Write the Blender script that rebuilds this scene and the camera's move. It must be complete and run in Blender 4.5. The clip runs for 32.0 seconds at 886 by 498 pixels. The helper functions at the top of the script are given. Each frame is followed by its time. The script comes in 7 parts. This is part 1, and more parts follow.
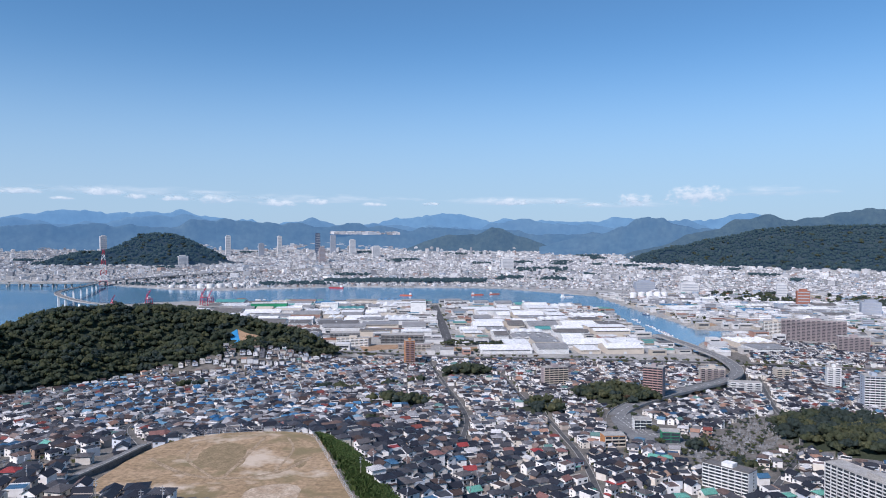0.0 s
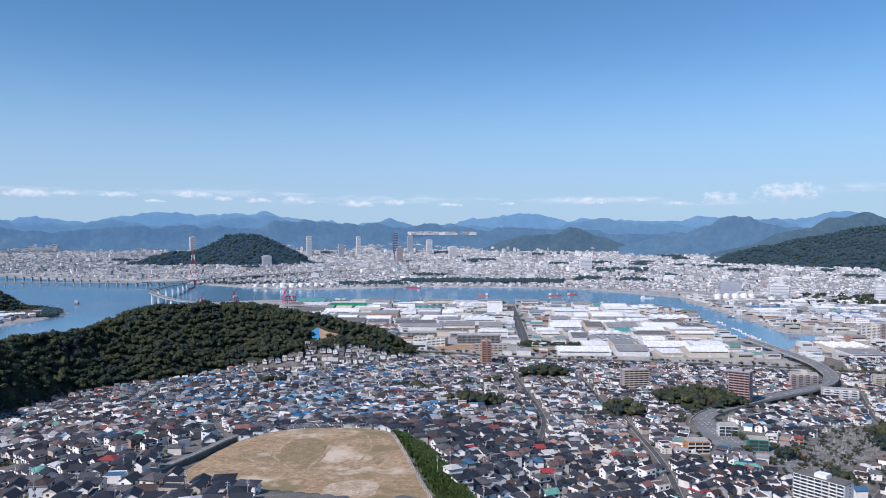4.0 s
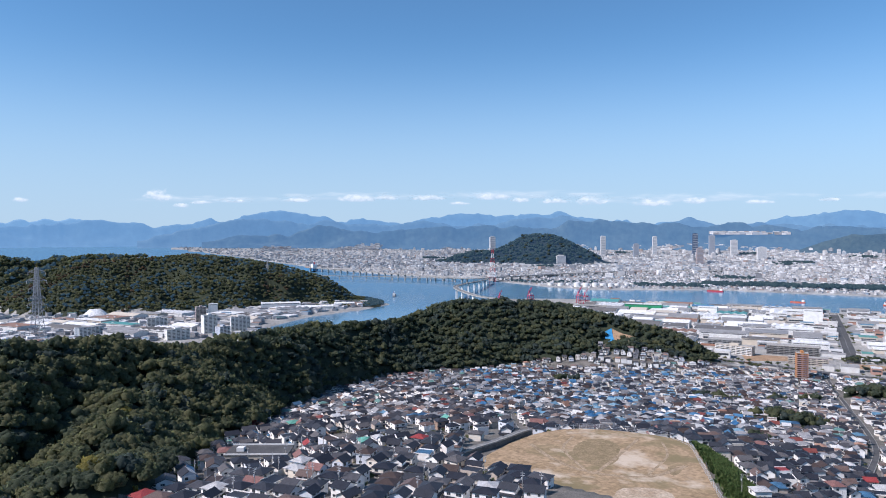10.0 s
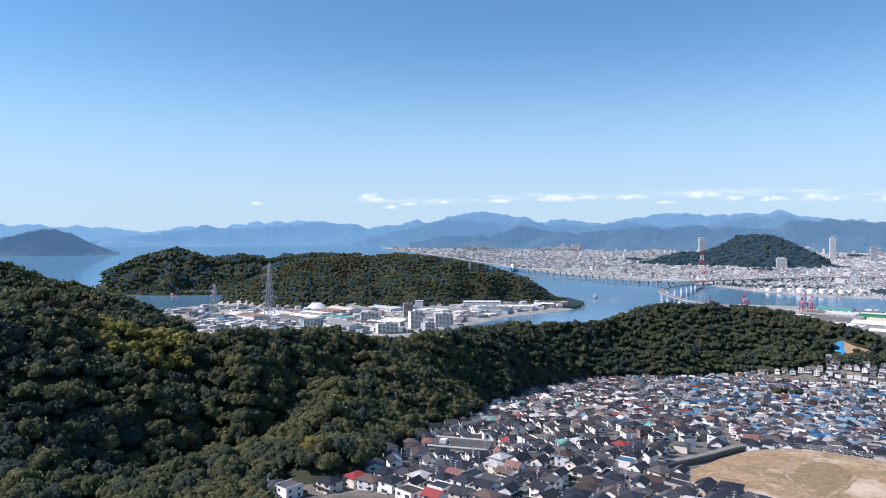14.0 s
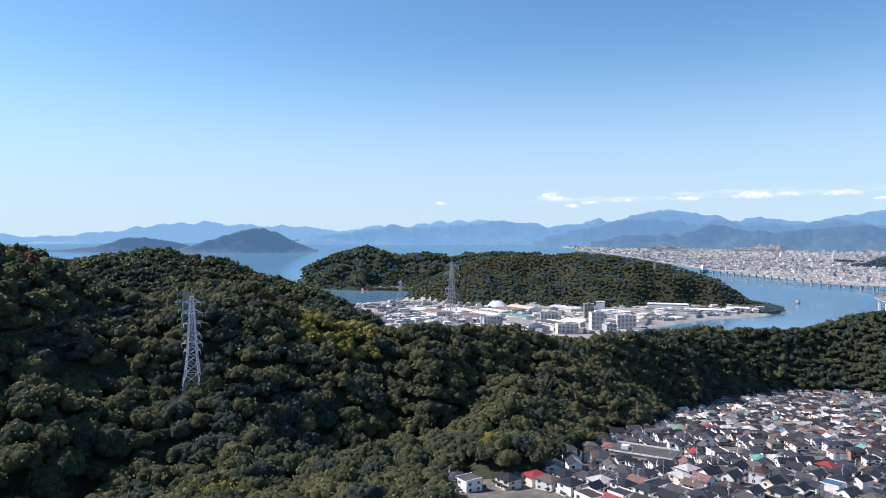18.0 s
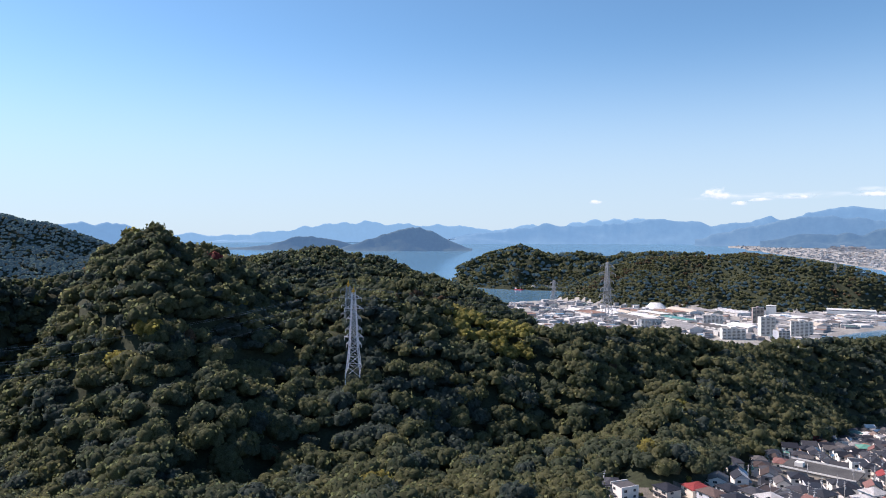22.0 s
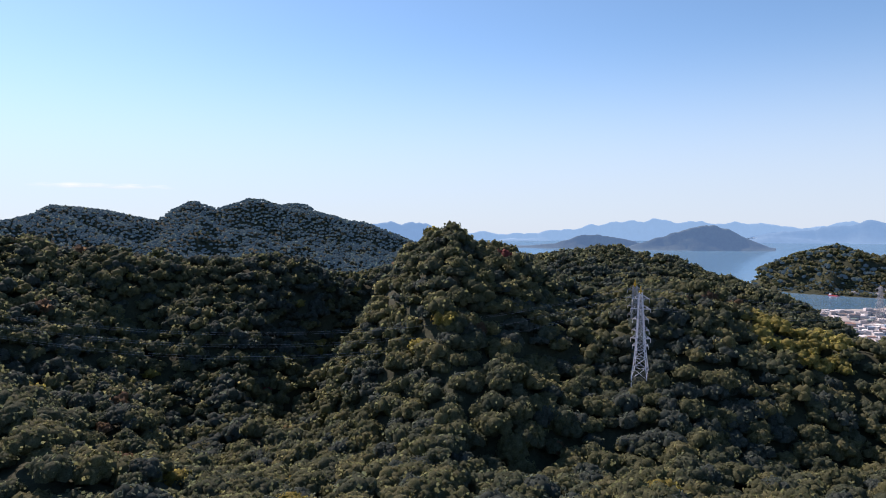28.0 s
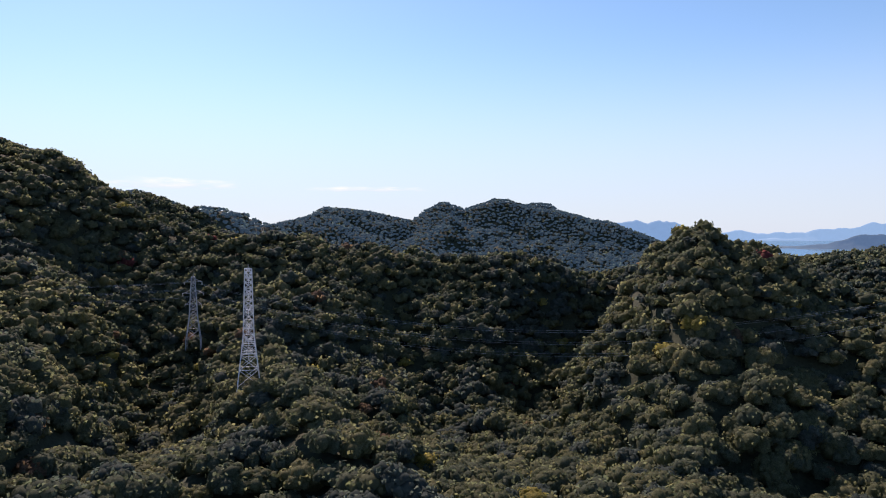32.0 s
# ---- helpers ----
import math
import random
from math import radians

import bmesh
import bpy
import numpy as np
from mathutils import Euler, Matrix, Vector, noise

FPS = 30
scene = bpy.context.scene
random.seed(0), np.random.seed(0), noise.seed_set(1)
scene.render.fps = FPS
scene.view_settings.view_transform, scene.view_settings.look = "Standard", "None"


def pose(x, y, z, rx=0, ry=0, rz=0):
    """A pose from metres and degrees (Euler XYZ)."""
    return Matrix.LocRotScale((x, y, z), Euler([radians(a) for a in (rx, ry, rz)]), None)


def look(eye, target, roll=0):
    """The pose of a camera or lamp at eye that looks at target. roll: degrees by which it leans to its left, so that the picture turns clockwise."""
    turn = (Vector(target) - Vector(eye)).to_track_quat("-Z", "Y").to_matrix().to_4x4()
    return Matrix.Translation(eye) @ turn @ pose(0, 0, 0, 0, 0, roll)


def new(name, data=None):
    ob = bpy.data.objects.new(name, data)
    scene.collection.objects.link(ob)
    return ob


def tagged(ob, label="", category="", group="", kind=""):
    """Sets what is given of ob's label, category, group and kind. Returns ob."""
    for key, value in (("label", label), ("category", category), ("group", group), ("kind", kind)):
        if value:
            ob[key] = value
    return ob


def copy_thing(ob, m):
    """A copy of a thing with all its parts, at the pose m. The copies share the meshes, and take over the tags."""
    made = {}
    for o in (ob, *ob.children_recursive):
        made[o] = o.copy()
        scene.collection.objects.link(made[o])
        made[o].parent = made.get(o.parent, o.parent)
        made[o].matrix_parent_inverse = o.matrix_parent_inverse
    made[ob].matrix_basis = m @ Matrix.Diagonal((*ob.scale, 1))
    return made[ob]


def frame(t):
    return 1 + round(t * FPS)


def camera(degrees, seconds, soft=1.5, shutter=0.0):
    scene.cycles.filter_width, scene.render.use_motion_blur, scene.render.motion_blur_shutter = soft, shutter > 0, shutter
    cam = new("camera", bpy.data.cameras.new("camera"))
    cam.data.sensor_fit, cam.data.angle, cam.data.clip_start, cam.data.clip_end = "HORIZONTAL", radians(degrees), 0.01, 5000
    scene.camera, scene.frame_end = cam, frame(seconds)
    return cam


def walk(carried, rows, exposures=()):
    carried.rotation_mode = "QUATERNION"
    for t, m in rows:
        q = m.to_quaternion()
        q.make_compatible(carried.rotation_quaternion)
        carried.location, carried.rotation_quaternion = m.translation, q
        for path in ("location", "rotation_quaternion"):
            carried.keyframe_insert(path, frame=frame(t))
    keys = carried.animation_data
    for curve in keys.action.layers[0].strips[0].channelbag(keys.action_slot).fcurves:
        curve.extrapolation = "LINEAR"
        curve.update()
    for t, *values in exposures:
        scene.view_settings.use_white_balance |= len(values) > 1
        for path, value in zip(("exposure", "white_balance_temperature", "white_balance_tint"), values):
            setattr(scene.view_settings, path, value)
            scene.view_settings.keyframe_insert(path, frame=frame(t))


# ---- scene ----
EYE = 220.0                      # camera height above the sea
cam = camera(64.1, 32.0, 1.0)
# seconds, yaw, pitch, roll of a hovering drone that turns to its left
PATH = [
    (0.0, -0.00, -1.26, -0.09),
    (0.5, 0.24, -1.27, -0.06),
    (1.0, 0.75, -1.26, -0.01),
    (1.5, 1.45, -1.25, -0.01),
    (2.0, 2.13, -1.26, 0.01),
    (2.5, 2.87, -1.25, 0.04),
    (4.5, 7.83, -1.20, 0.05),
    (4.9, 9.24, -1.18, 0.04),
    (5.0, 9.53, -1.20, 0.07),
    (5.5, 11.29, -1.19, 0.04),
    (6.0, 13.09, -1.16, 0.03),
    (6.5, 15.15, -1.18, 0.04),
    (7.0, 17.35, -1.15, 0.06),
    (7.5, 19.57, -1.15, 0.05),
    (8.0, 21.53, -1.16, 0.10),
    (8.5, 23.55, -1.19, 0.10),
    (9.0, 25.60, -1.20, 0.12),
    (9.5, 27.59, -1.19, 0.15),
    (10.0, 29.65, -1.21, 0.15),
    (10.5, 31.74, -1.17, 0.07),
    (11.0, 33.78, -1.16, 0.04),
    (11.5, 35.79, -1.17, 0.03),
    (12.0, 37.82, -1.16, 0.02),
    (12.5, 39.80, -1.13, 0.03),
    (13.0, 41.77, -1.14, 0.05),
    (13.5, 43.75, -1.15, 0.09),
    (14.0, 45.75, -1.14, 0.07),
    (14.5, 47.74, -1.14, 0.08),
    (15.0, 49.72, -1.14, 0.08),
    (15.5, 51.68, -1.14, 0.04),
    (17.5, 58.75, -1.18, 0.02),
    (18.0, 60.26, -1.21, -0.01),
    (18.5, 61.75, -1.20, -0.01),
    (19.0, 63.28, -1.23, -0.01),
    (19.5, 64.83, -1.23, -0.01),
    (20.0, 66.38, -1.23, -0.00),
    (20.5, 67.93, -1.22, -0.00),
    (21.0, 69.47, -1.25, 0.01),
    (21.5, 71.04, -1.28, 0.00),
    (22.0, 72.63, -1.28, -0.00),
    (22.5, 74.32, -1.28, 0.03),
    (23.0, 76.05, -1.27, 0.04),
    (23.5, 77.84, -1.28, 0.04),
    (24.0, 79.75, -1.29, 0.02),
    (24.5, 81.68, -1.32, -0.01),
    (25.0, 83.60, -1.32, 0.00),
    (25.5, 85.53, -1.34, 0.01),
    (27.5, 93.35, -1.38, 0.05),
    (28.0, 95.48, -1.40, 0.04),
    (28.5, 97.71, -1.41, 0.01),
    (29.0, 100.03, -1.42, 0.01),
    (29.5, 102.34, -1.43, 0.06),
    (30.0, 104.76, -1.44, 0.04),
    (30.5, 107.17, -1.42, -0.02),
    (31.0, 109.66, -1.44, -0.04),
    (31.5, 112.23, -1.46, 0.00),
    (32.0, 114.95, -1.46, 0.02),
]
walk(cam, [(t, pose(0, 0, EYE, 90 + p, r, a)) for t, a, p, r in PATH], [(0, 0.05, 5780, 11), (6, 0.10, 5780, 11), (13, 0.37, 6020, 11), (19, 0.51, 6350, 12), (25, 0.51, 6750, 19), (32, 0.52, 7100, 26)])

# ---- light ----
SUN_AZ, SUN_EL = 140.0, 43.0     # degrees to the left of the first view, above the horizon
world = bpy.data.worlds.new("sky")
scene.world = world
world.use_nodes = True
wt = world.node_tree
wt.nodes.clear()
sky = wt.nodes.new("ShaderNodeTexSky")
sky.sky_type, sky.sun_disc = "NISHITA", False
sky.sun_elevation, sky.sun_rotation = radians(SUN_EL), radians(-SUN_AZ)
sky.altitude, sky.air_density, sky.dust_density, sky.ozone_density = 950, 0.9, 0.5, 4.0
back = wt.nodes.new("ShaderNodeBackground")
back.inputs["Strength"].default_value = 0.115
wout = wt.nodes.new("ShaderNodeOutputWorld")
# pale sea haze low over the horizon
w_tc, w_sep, w_map, w_mix = wt.nodes.new("ShaderNodeTexCoord"), wt.nodes.new("ShaderNodeSeparateXYZ"), wt.nodes.new("ShaderNodeMapRange"), wt.nodes.new("ShaderNodeMix")
w_map.interpolation_type = "SMOOTHERSTEP"
for sock, val in (("From Min", -0.02), ("From Max", 0.30), ("To Min", 0.86), ("To Max", 0.0)):
    w_map.inputs[sock].default_value = val
w_mix.data_type = "RGBA"
w_mix.inputs[7].default_value = (3.7, 4.6, 5.6, 1)
wt.links.new(w_tc.outputs["Generated"], w_sep.inputs[0])
wt.links.new(w_sep.outputs["Z"], w_map.inputs["Value"])
wt.links.new(w_map.outputs[0], w_mix.inputs[0])
w_tint = wt.nodes.new("ShaderNodeMix")
w_tint.data_type, w_tint.blend_type = "RGBA", "MULTIPLY"
w_tint.inputs[0].default_value, w_tint.inputs[7].default_value = 1.0, (0.84, 1.04, 1.03, 1)
wt.links.new(sky.outputs[0], w_tint.inputs[6])
wt.links.new(w_tint.outputs[2], w_mix.inputs[6])
wt.links.new(w_mix.outputs[2], back.inputs[0])
wt.links.new(back.outputs[0], wout.inputs[0])
lamp = bpy.data.lights.new("sun", "SUN")
lamp.energy, lamp.angle, lamp.color = 5.0, radians(0.53), (1.0, 0.87, 0.80)
sun = new("sun", lamp)
sd = Vector((-math.sin(radians(SUN_AZ)) * math.cos(radians(SUN_EL)), math.cos(radians(SUN_AZ)) * math.cos(radians(SUN_EL)), math.sin(radians(SUN_EL))))
sun.matrix_world = look(sd * 1000, (0, 0, 0))

# ---- plan helpers ----
rng = np.random.default_rng(7)


def pol(az, d):
    """Plan place at an azimuth (degrees to the left of north) and a distance."""
    a = radians(az)
    return (-d * math.sin(a), d * math.cos(a))


def warp(p):
    """Draws everything past 2.5 km in towards the eye, so that the far distance fits in 5 km."""
    p = np.asarray(p, float).reshape(-1, 3)
    d = np.hypot(p[:, 0], p[:, 1])
    s = np.where(d > 2500, (2500 + 2250 * (1 - 2500 / np.maximum(d, 2500))) / np.maximum(d, 1e-6), 1.0)
    q = p - (0, 0, EYE)
    return q * s[:, None] + (0, 0, EYE)


def fold(p):
    return Vector(warp([p])[0])


def shrink(x, y):
    d = math.hypot(x, y)
    return 1.0 if d <= 2500 else (2500 + 2250 * (1 - 2500 / d)) / d


def poly_sd(x, y, poly):
    """Signed distance to a polygon: positive inside."""
    x, y = np.asarray(x, float), np.asarray(y, float)
    best = np.full(x.shape, 1e12)
    inside = np.zeros(x.shape, bool)
    n = len(poly)
    for i in range(n):
        (ax, ay), (bx, by) = poly[i], poly[(i + 1) % n]
        ex, ey = bx - ax, by - ay
        t = np.clip(((x - ax) * ex + (y - ay) * ey) / (ex * ex + ey * ey + 1e-9), 0, 1)
        best = np.minimum(best, (x - ax - t * ex) ** 2 + (y - ay - t * ey) ** 2)
        cross = (ay > y) != (by > y)
        inside ^= cross & (x < ex * (y - ay) / (ey if abs(ey) > 1e-9 else 1e-9) + ax)
    return np.where(inside, 1, -1) * np.sqrt(best)


def line_d(x, y, line):
    x, y = np.asarray(x, float), np.asarray(y, float)
    best = np.full(x.shape, 1e12)
    for (ax, ay), (bx, by) in zip(line, line[1:]):
        ex, ey = bx - ax, by - ay
        t = np.clip(((x - ax) * ex + (y - ay) * ey) / (ex * ex + ey * ey + 1e-9), 0, 1)
        best = np.minimum(best, (x - ax - t * ex) ** 2 + (y - ay - t * ey) ** 2)
    return np.sqrt(best)


def wave(x, y, size, seed=0):
    """Smooth noise of about -1 to 1 at a wavelength, from a fixed lattice."""
    r = np.random.default_rng(seed)
    g = r.uniform(-1, 1, (64, 64))
    u, v = np.asarray(x, float) / size + 1000, np.asarray(y, float) / size + 1000
    i, j = np.floor(u).astype(int), np.floor(v).astype(int)
    fu, fv = u - i, v - j
    fu, fv = fu * fu * (3 - 2 * fu), fv * fv * (3 - 2 * fv)
    a = g[i % 64, j % 64] * (1 - fu) + g[(i + 1) % 64, j % 64] * fu
    b = g[i % 64, (j + 1) % 64] * (1 - fu) + g[(i + 1) % 64, (j + 1) % 64] * fu
    return a * (1 - fv) + b * fv


# ---- the plan: coast, ridges, roads ----
SEA = [pol(*p) for p in [
    (-20.8, 1330), (-18.9, 1440), (-16.8, 1580), (-14.9, 1800), (-13.4, 2070), (-10.6, 2160), (0.0, 2215), (8.7, 2250), (14.5, 2340), (19.4, 2400),
    (23.2, 2400), (25.2, 2260), (26.4, 2020), (29.0, 1850), (32.6, 1740), (35.8, 1620), (38.7, 1560), (42.6, 1610), (43.6, 1720), (40.7, 1900), (35.8, 2085), (33.9, 2213),
    (35.3, 2380), (37.8, 2500), (40.7, 2760), (46.5, 2900), (52.3, 3300), (58.1, 3600), (63.9, 3650)]] + [pol(*p) for p in [
    (68.7, 3500), (72.1, 3250), (71.6, 2950), (68.7, 2800), (62.4, 2700), (61.0, 2550), (63.9, 2350), (67.8, 2200), (72.6, 2000), (77.4, 1800), (92.0, 1800),
    (96.8, 2600), (97.8, 9000), (95.8, 60000), (58.1, 60000), (53.2, 20000), (50.3, 11500), (45.5, 7000), (41.6, 5200), (38.7, 4400), (32.9, 3700), (27.1, 3560)]] + [pol(*p) for p in [
    (25.7, 3300), (21.3, 2950), (17.2, 2816), (8.4, 2923), (-4.5, 2836), (-12.1, 2538), (-15.6, 2084), (-18.2, 1850), (-19.7, 1710),
    (-23.8, 1724), (-23.8, 1664), (-21.3, 1600), (-19.9, 1500), (-20.2, 1340)]]
# ridges: (azimuth, distance, crest height), then slope in front, slope behind
RIDGES = {
    "b": ([(6.7, 1230, -3), (9.9, 1270, 26), (13, 1300, 52), (17.1, 1320, 67), (21.5, 1320, 81), (25.5, 1290, 90), (29.1, 1250, 93), (31.9, 1200, 80), (33.3, 1150, 73), (37.5, 1050, 81), (40.3, 980, 90), (43.9, 850, 97), (46.5, 758, 104), (50.3, 684, 86)], 0.46, 0.4),
    "a": ([(40.7, 851, 78), (44.4, 806, 99), (48.7, 691, 114), (52.1, 620, 125), (54.5, 579, 135), (57.3, 539, 142), (60.4, 503, 147), (61.5, 496, 152), (63.5, 485, 151), (65.6, 478, 153), (68.1, 473, 154), (70.3, 471, 158), (72, 474, 166), (73.8, 477, 175), (75.8, 480, 181), (78.8, 483, 181), (80.6, 485, 179), (82.9, 488, 179), (85.2, 490, 184), (87.9, 496, 192), (90.2, 502, 204), (92.9, 509, 211), (94.6, 509, 223), (96.2, 505, 219), (97.7, 502, 211), (99, 497, 204), (100.7, 490, 196), (101.9, 483, 190), (103.3, 469, 180), (105.7, 429, 152), (107.4, 393, 118)], 0.42, 0.4),
    "c": ([(63.9, 954, 71), (66, 990, 101), (67.3, 1008, 108), (68.1, 1020, 117), (69.8, 1042, 130), (72, 1066, 140), (74.2, 1096, 149), (76, 1125, 162), (77.9, 1125, 173), (79.7, 1125, 184), (81.5, 1125, 191), (82.9, 1125, 190), (84.7, 1125, 185), (86.5, 1125, 182), (87.9, 1125, 178), (88.9, 1125, 177), (91.8, 1125, 161), (95.8, 1125, 130)], 0.4, 0.4),
    "e": ([(90, 688, 156), (94.2, 656, 183), (99.3, 640, 188), (103.4, 624, 180), (105.2, 620, 184), (106.9, 616, 186), (108.7, 612, 189), (111, 606, 191), (112.4, 603, 188), (114.7, 597, 189), (117, 592, 193), (118.8, 588, 194), (120.6, 584, 198), (123.3, 581, 201), (125.1, 579, 203), (127.7, 576, 207), (129.9, 581, 207), (132, 587, 212), (134.9, 596, 216), (136.1, 602, 222), (138.4, 615, 232), (142.8, 649, 271), (146.9, 684, 294), (159.7, 760, 291), (174.2, 800, 192)], 0.5, 0.3),
    "g": ([(93.9, 2300, 120), (98.7, 2300, 195), (99.9, 2300, 216), (101.7, 2300, 245), (103.4, 2300, 254), (105.6, 2300, 279), (107.9, 2300, 299), (109.7, 2300, 331), (110.8, 2300, 333), (111.9, 2300, 316), (113.3, 2300, 292), (114.9, 2300, 319), (116.3, 2300, 295), (117.4, 2300, 264), (120.1, 2300, 282), (122.4, 2300, 286), (124.4, 2299, 289), (125.7, 2187, 261), (126.8, 2144, 249), (128.6, 1988, 231), (130.3, 1691, 251), (132.4, 1591, 264), (134.5, 1500, 258), (137.4, 1500, 292), (154.9, 1700, 325), (169.4, 1700, 200)], 0.36, 0.4),
    "k": ([(35.4, 2330, 3), (37, 2330, 20), (38.8, 2330, 74), (42.5, 2370, 117), (46.3, 2400, 139), (49.9, 2400, 151), (52.6, 2400, 143), (56.5, 2420, 136), (59.4, 2420, 101), (61.5, 2400, 61), (63.9, 2400, 5)], 0.55, 0.5),
    "k2": ([(48.4, 3350, 85), (51.7, 3300, 125), (55.2, 3200, 129), (59.8, 3150, 103), (61.5, 3130, 128), (63.9, 3130, 117), (66.5, 3130, 159), (69.1, 3130, 121), (71.5, 3130, 57), (72.6, 3130, 5)], 0.5, 0.5),
    "og": ([(30.5, 5300, 4), (29.4, 5300, 21), (27.3, 5300, 82), (25.6, 5300, 84), (24.4, 5300, 134), (23.2, 5300, 195), (22.1, 5300, 209), (20.8, 5300, 195), (19.7, 5300, 154), (18, 5300, 79), (16.7, 5300, 18), (15, 5300, 4)], 0.5, 0.35),
    "rr": ([(-58.1, 5200, 190), (-40.7, 5300, 255), (-32, 5400, 268), (-29.6, 5400, 265), (-27.6, 5400, 259), (-25.9, 5400, 260), (-24.0, 5400, 242), (-22.2, 5400, 196), (-20.3, 5400, 163), (-18.7, 5400, 115), (-16.9, 5400, 84), (-16, 5400, 58), (-15, 5400, 10)], 0.42, 0.3),
}
# low wooded knolls inside the town: azimuth, distance, half width, half depth, height
KNOLLS = [(-1.9, 1040, 38, 34, 10), (3.5, 760, 36, 20, 5), (-7.9, 752, 24, 22, 7), (-13.7, 862, 50, 44, 13), (5.2, 598, 15, 9, 0), (-30.3, 725, 62, 82, 16), (8.2, 900, 30, 10, 0),
          (2.1, 960, 12, 9, 0), (3.9, 930, 12, 10, 0), (19.7, 985, 30, 10, 3), (-23.2, 560, 8, 20, 0), (-20.3, 620, 10, 8, 0)]
# valleys cut into the hills: line, depth, half width
VALLEYS = [([pol(119, 520), pol(115.5, 400), pol(111, 300), pol(105, 240)], 18, 26), ([pol(127, 430), pol(121, 330), pol(114, 255)], 16, 24), ([pol(85, 450), pol(83, 350), pol(80, 270)], 11, 26), ([pol(73.5, 440), pol(73, 350), pol(73, 280)], 9, 24), ([pol(66, 440), pol(63, 370), pol(60, 315)], 15, 24),
           ([pol(99, 585), pol(104, 535), pol(107, 440), pol(104.5, 340), pol(99, 240)], 54, 46), ([pol(141, 540), pol(137, 430), pol(138, 320), pol(140, 240)], 30, 46),
           ([pol(118, 2150), pol(114, 1800)], 60, 130), ([pol(110, 2200), pol(107, 1800)], 45, 110)]
FIELD_Z = 90.0
FIELD = [pol(*p) for p in [(27.2, 392), (26.4, 409), (24.8, 430), (23.1, 453), (20, 474), (17.1, 478), (13, 473), (10.4, 461), (9.3, 425), (8.2, 375), (7.0, 325), (12, 312), (17, 332), (20, 346), (24, 366)]]


def ridge_z(key, az, d):
    pts, sf, sb = RIDGES[key]
    pts = sorted(pts)
    a = np.array([p[0] for p in pts])
    dc = np.interp(az, a, [p[1] for p in pts])
    zc = np.interp(az, a, [p[2] for p in pts])
    zc = zc - 25 * np.maximum(0, np.maximum(a[0] - az, az - a[-1]))
    u = d - dc
    w = 14.0 + dc * 0.006
    return zc - np.where(u < 0, sf, sb) * (np.sqrt(u * u + w * w) - w), u


def base_z(az, d):
    """The settled slope: steep and high to the left of the sports ground, lower to its right."""
    left = np.interp(d, [0, 200, 300, 450, 715, 900, 1120, 1200], [104, 124, 110, 88, 44, 23, 5, 4])
    right = np.interp(d, [0, 200, 300, 450, 715, 900, 1120, 1200], [104, 80, 67, 53, 34, 20, 5, 4])
    k = np.clip((az + 8) / 19, 0, 1)
    k = k * k * (3 - 2 * k)
    w = np.clip((np.abs(az) - 156) / 24, 0, 1)
    k = k * (1 - w) + 0.5 * w
    return left * k + right * (1 - k)


def spur_z(x, y, pts, slope):
    """A side ridge running down a hill: azimuth, distance, height along its crest."""
    p = [(*pol(a, d), z) for a, d, z in pts]
    best = np.full(np.shape(x), -1e3)
    for (ax, ay, az_), (bx, by, bz) in zip(p, p[1:]):
        ex, ey = bx - ax, by - ay
        t = np.clip(((x - ax) * ex + (y - ay) * ey) / (ex * ex + ey * ey), 0, 1)
        q = np.sqrt((x - ax - t * ex) ** 2 + (y - ay - t * ey) ** 2 + 100) - 10
        best = np.maximum(best, az_ + (bz - az_) * t - slope * q)
    return best


SPURS = [([(125, 590, 202), (129, 470, 172), (129.5, 350, 146), (124, 270, 126), (116, 215, 116)], 0.5), ([(146, 680, 262), (150, 450, 190), (150, 280, 140)], 0.5),
         ([(112, 610, 182), (111, 490, 146), (109, 380, 112), (106, 290, 96)], 0.5), ([(94.7, 510, 208), (91, 410, 158), (90, 320, 118), (88, 240, 98)], 0.48),
         ([(80, 480, 172), (79.5, 392, 143), (76, 300, 100)], 0.48), ([(61, 500, 140), (61, 420, 110), (60, 350, 92)], 0.5), ([(98.4, 500, 190), (98.5, 420, 150), (95, 330, 112)], 0.5),
         ([(70, 470, 146), (69.5, 380, 112), (69, 310, 94)], 0.5), ([(52, 610, 116), (53, 480, 113), (55.5, 400, 119), (58, 345, 122)], 0.6)]


def hill_rise(x, y):
    """Height of the wooded hills over the settled ground."""
    az, d = np.degrees(np.arctan2(-x, y)), np.hypot(x, y)
    top = np.full(np.shape(x), -1e3)
    for key in RIDGES:
        z, u = ridge_z(key, az, d)
        amp = np.clip(np.abs(u) / 120, 0, 1) * np.clip(d / 900, 0.5, 3)
        z = z + amp * (15 * wave(x, y, 120 * max(1, RIDGES[key][0][0][1] / 1200), 3) + 9 * wave(x, y, 52, 4))
        top = np.maximum(top, z)
    for pts, slope in SPURS:
        top = np.maximum(top, spur_z(x, y, pts, slope) + 5 * wave(x, y, 52, 4))
    for a, dd, rw, rd, h in KNOLLS:
        if h:
            px, py = pol(a, dd)
            q = ((x - px) / (rw * 1.15)) ** 2 + ((y - py) / (rd * 1.15)) ** 2
            top = np.maximum(top, np.where(q < 1.2, base_z(az, d) + h * (1 - q), -1e3))
    return top - base_z(az, d)


def wood_edge(x, y):
    """True on the wooded side of the line where the near hill's trees meet the houses."""
    az, d = np.degrees(np.arctan2(-x, y)), np.hypot(x, y)
    return (az > 48.4) & (d < 1450) & (d > np.interp(az, [48.4, 50.2, 54.6, 59.8, 62], [525, 420, 362, 326, 140]))


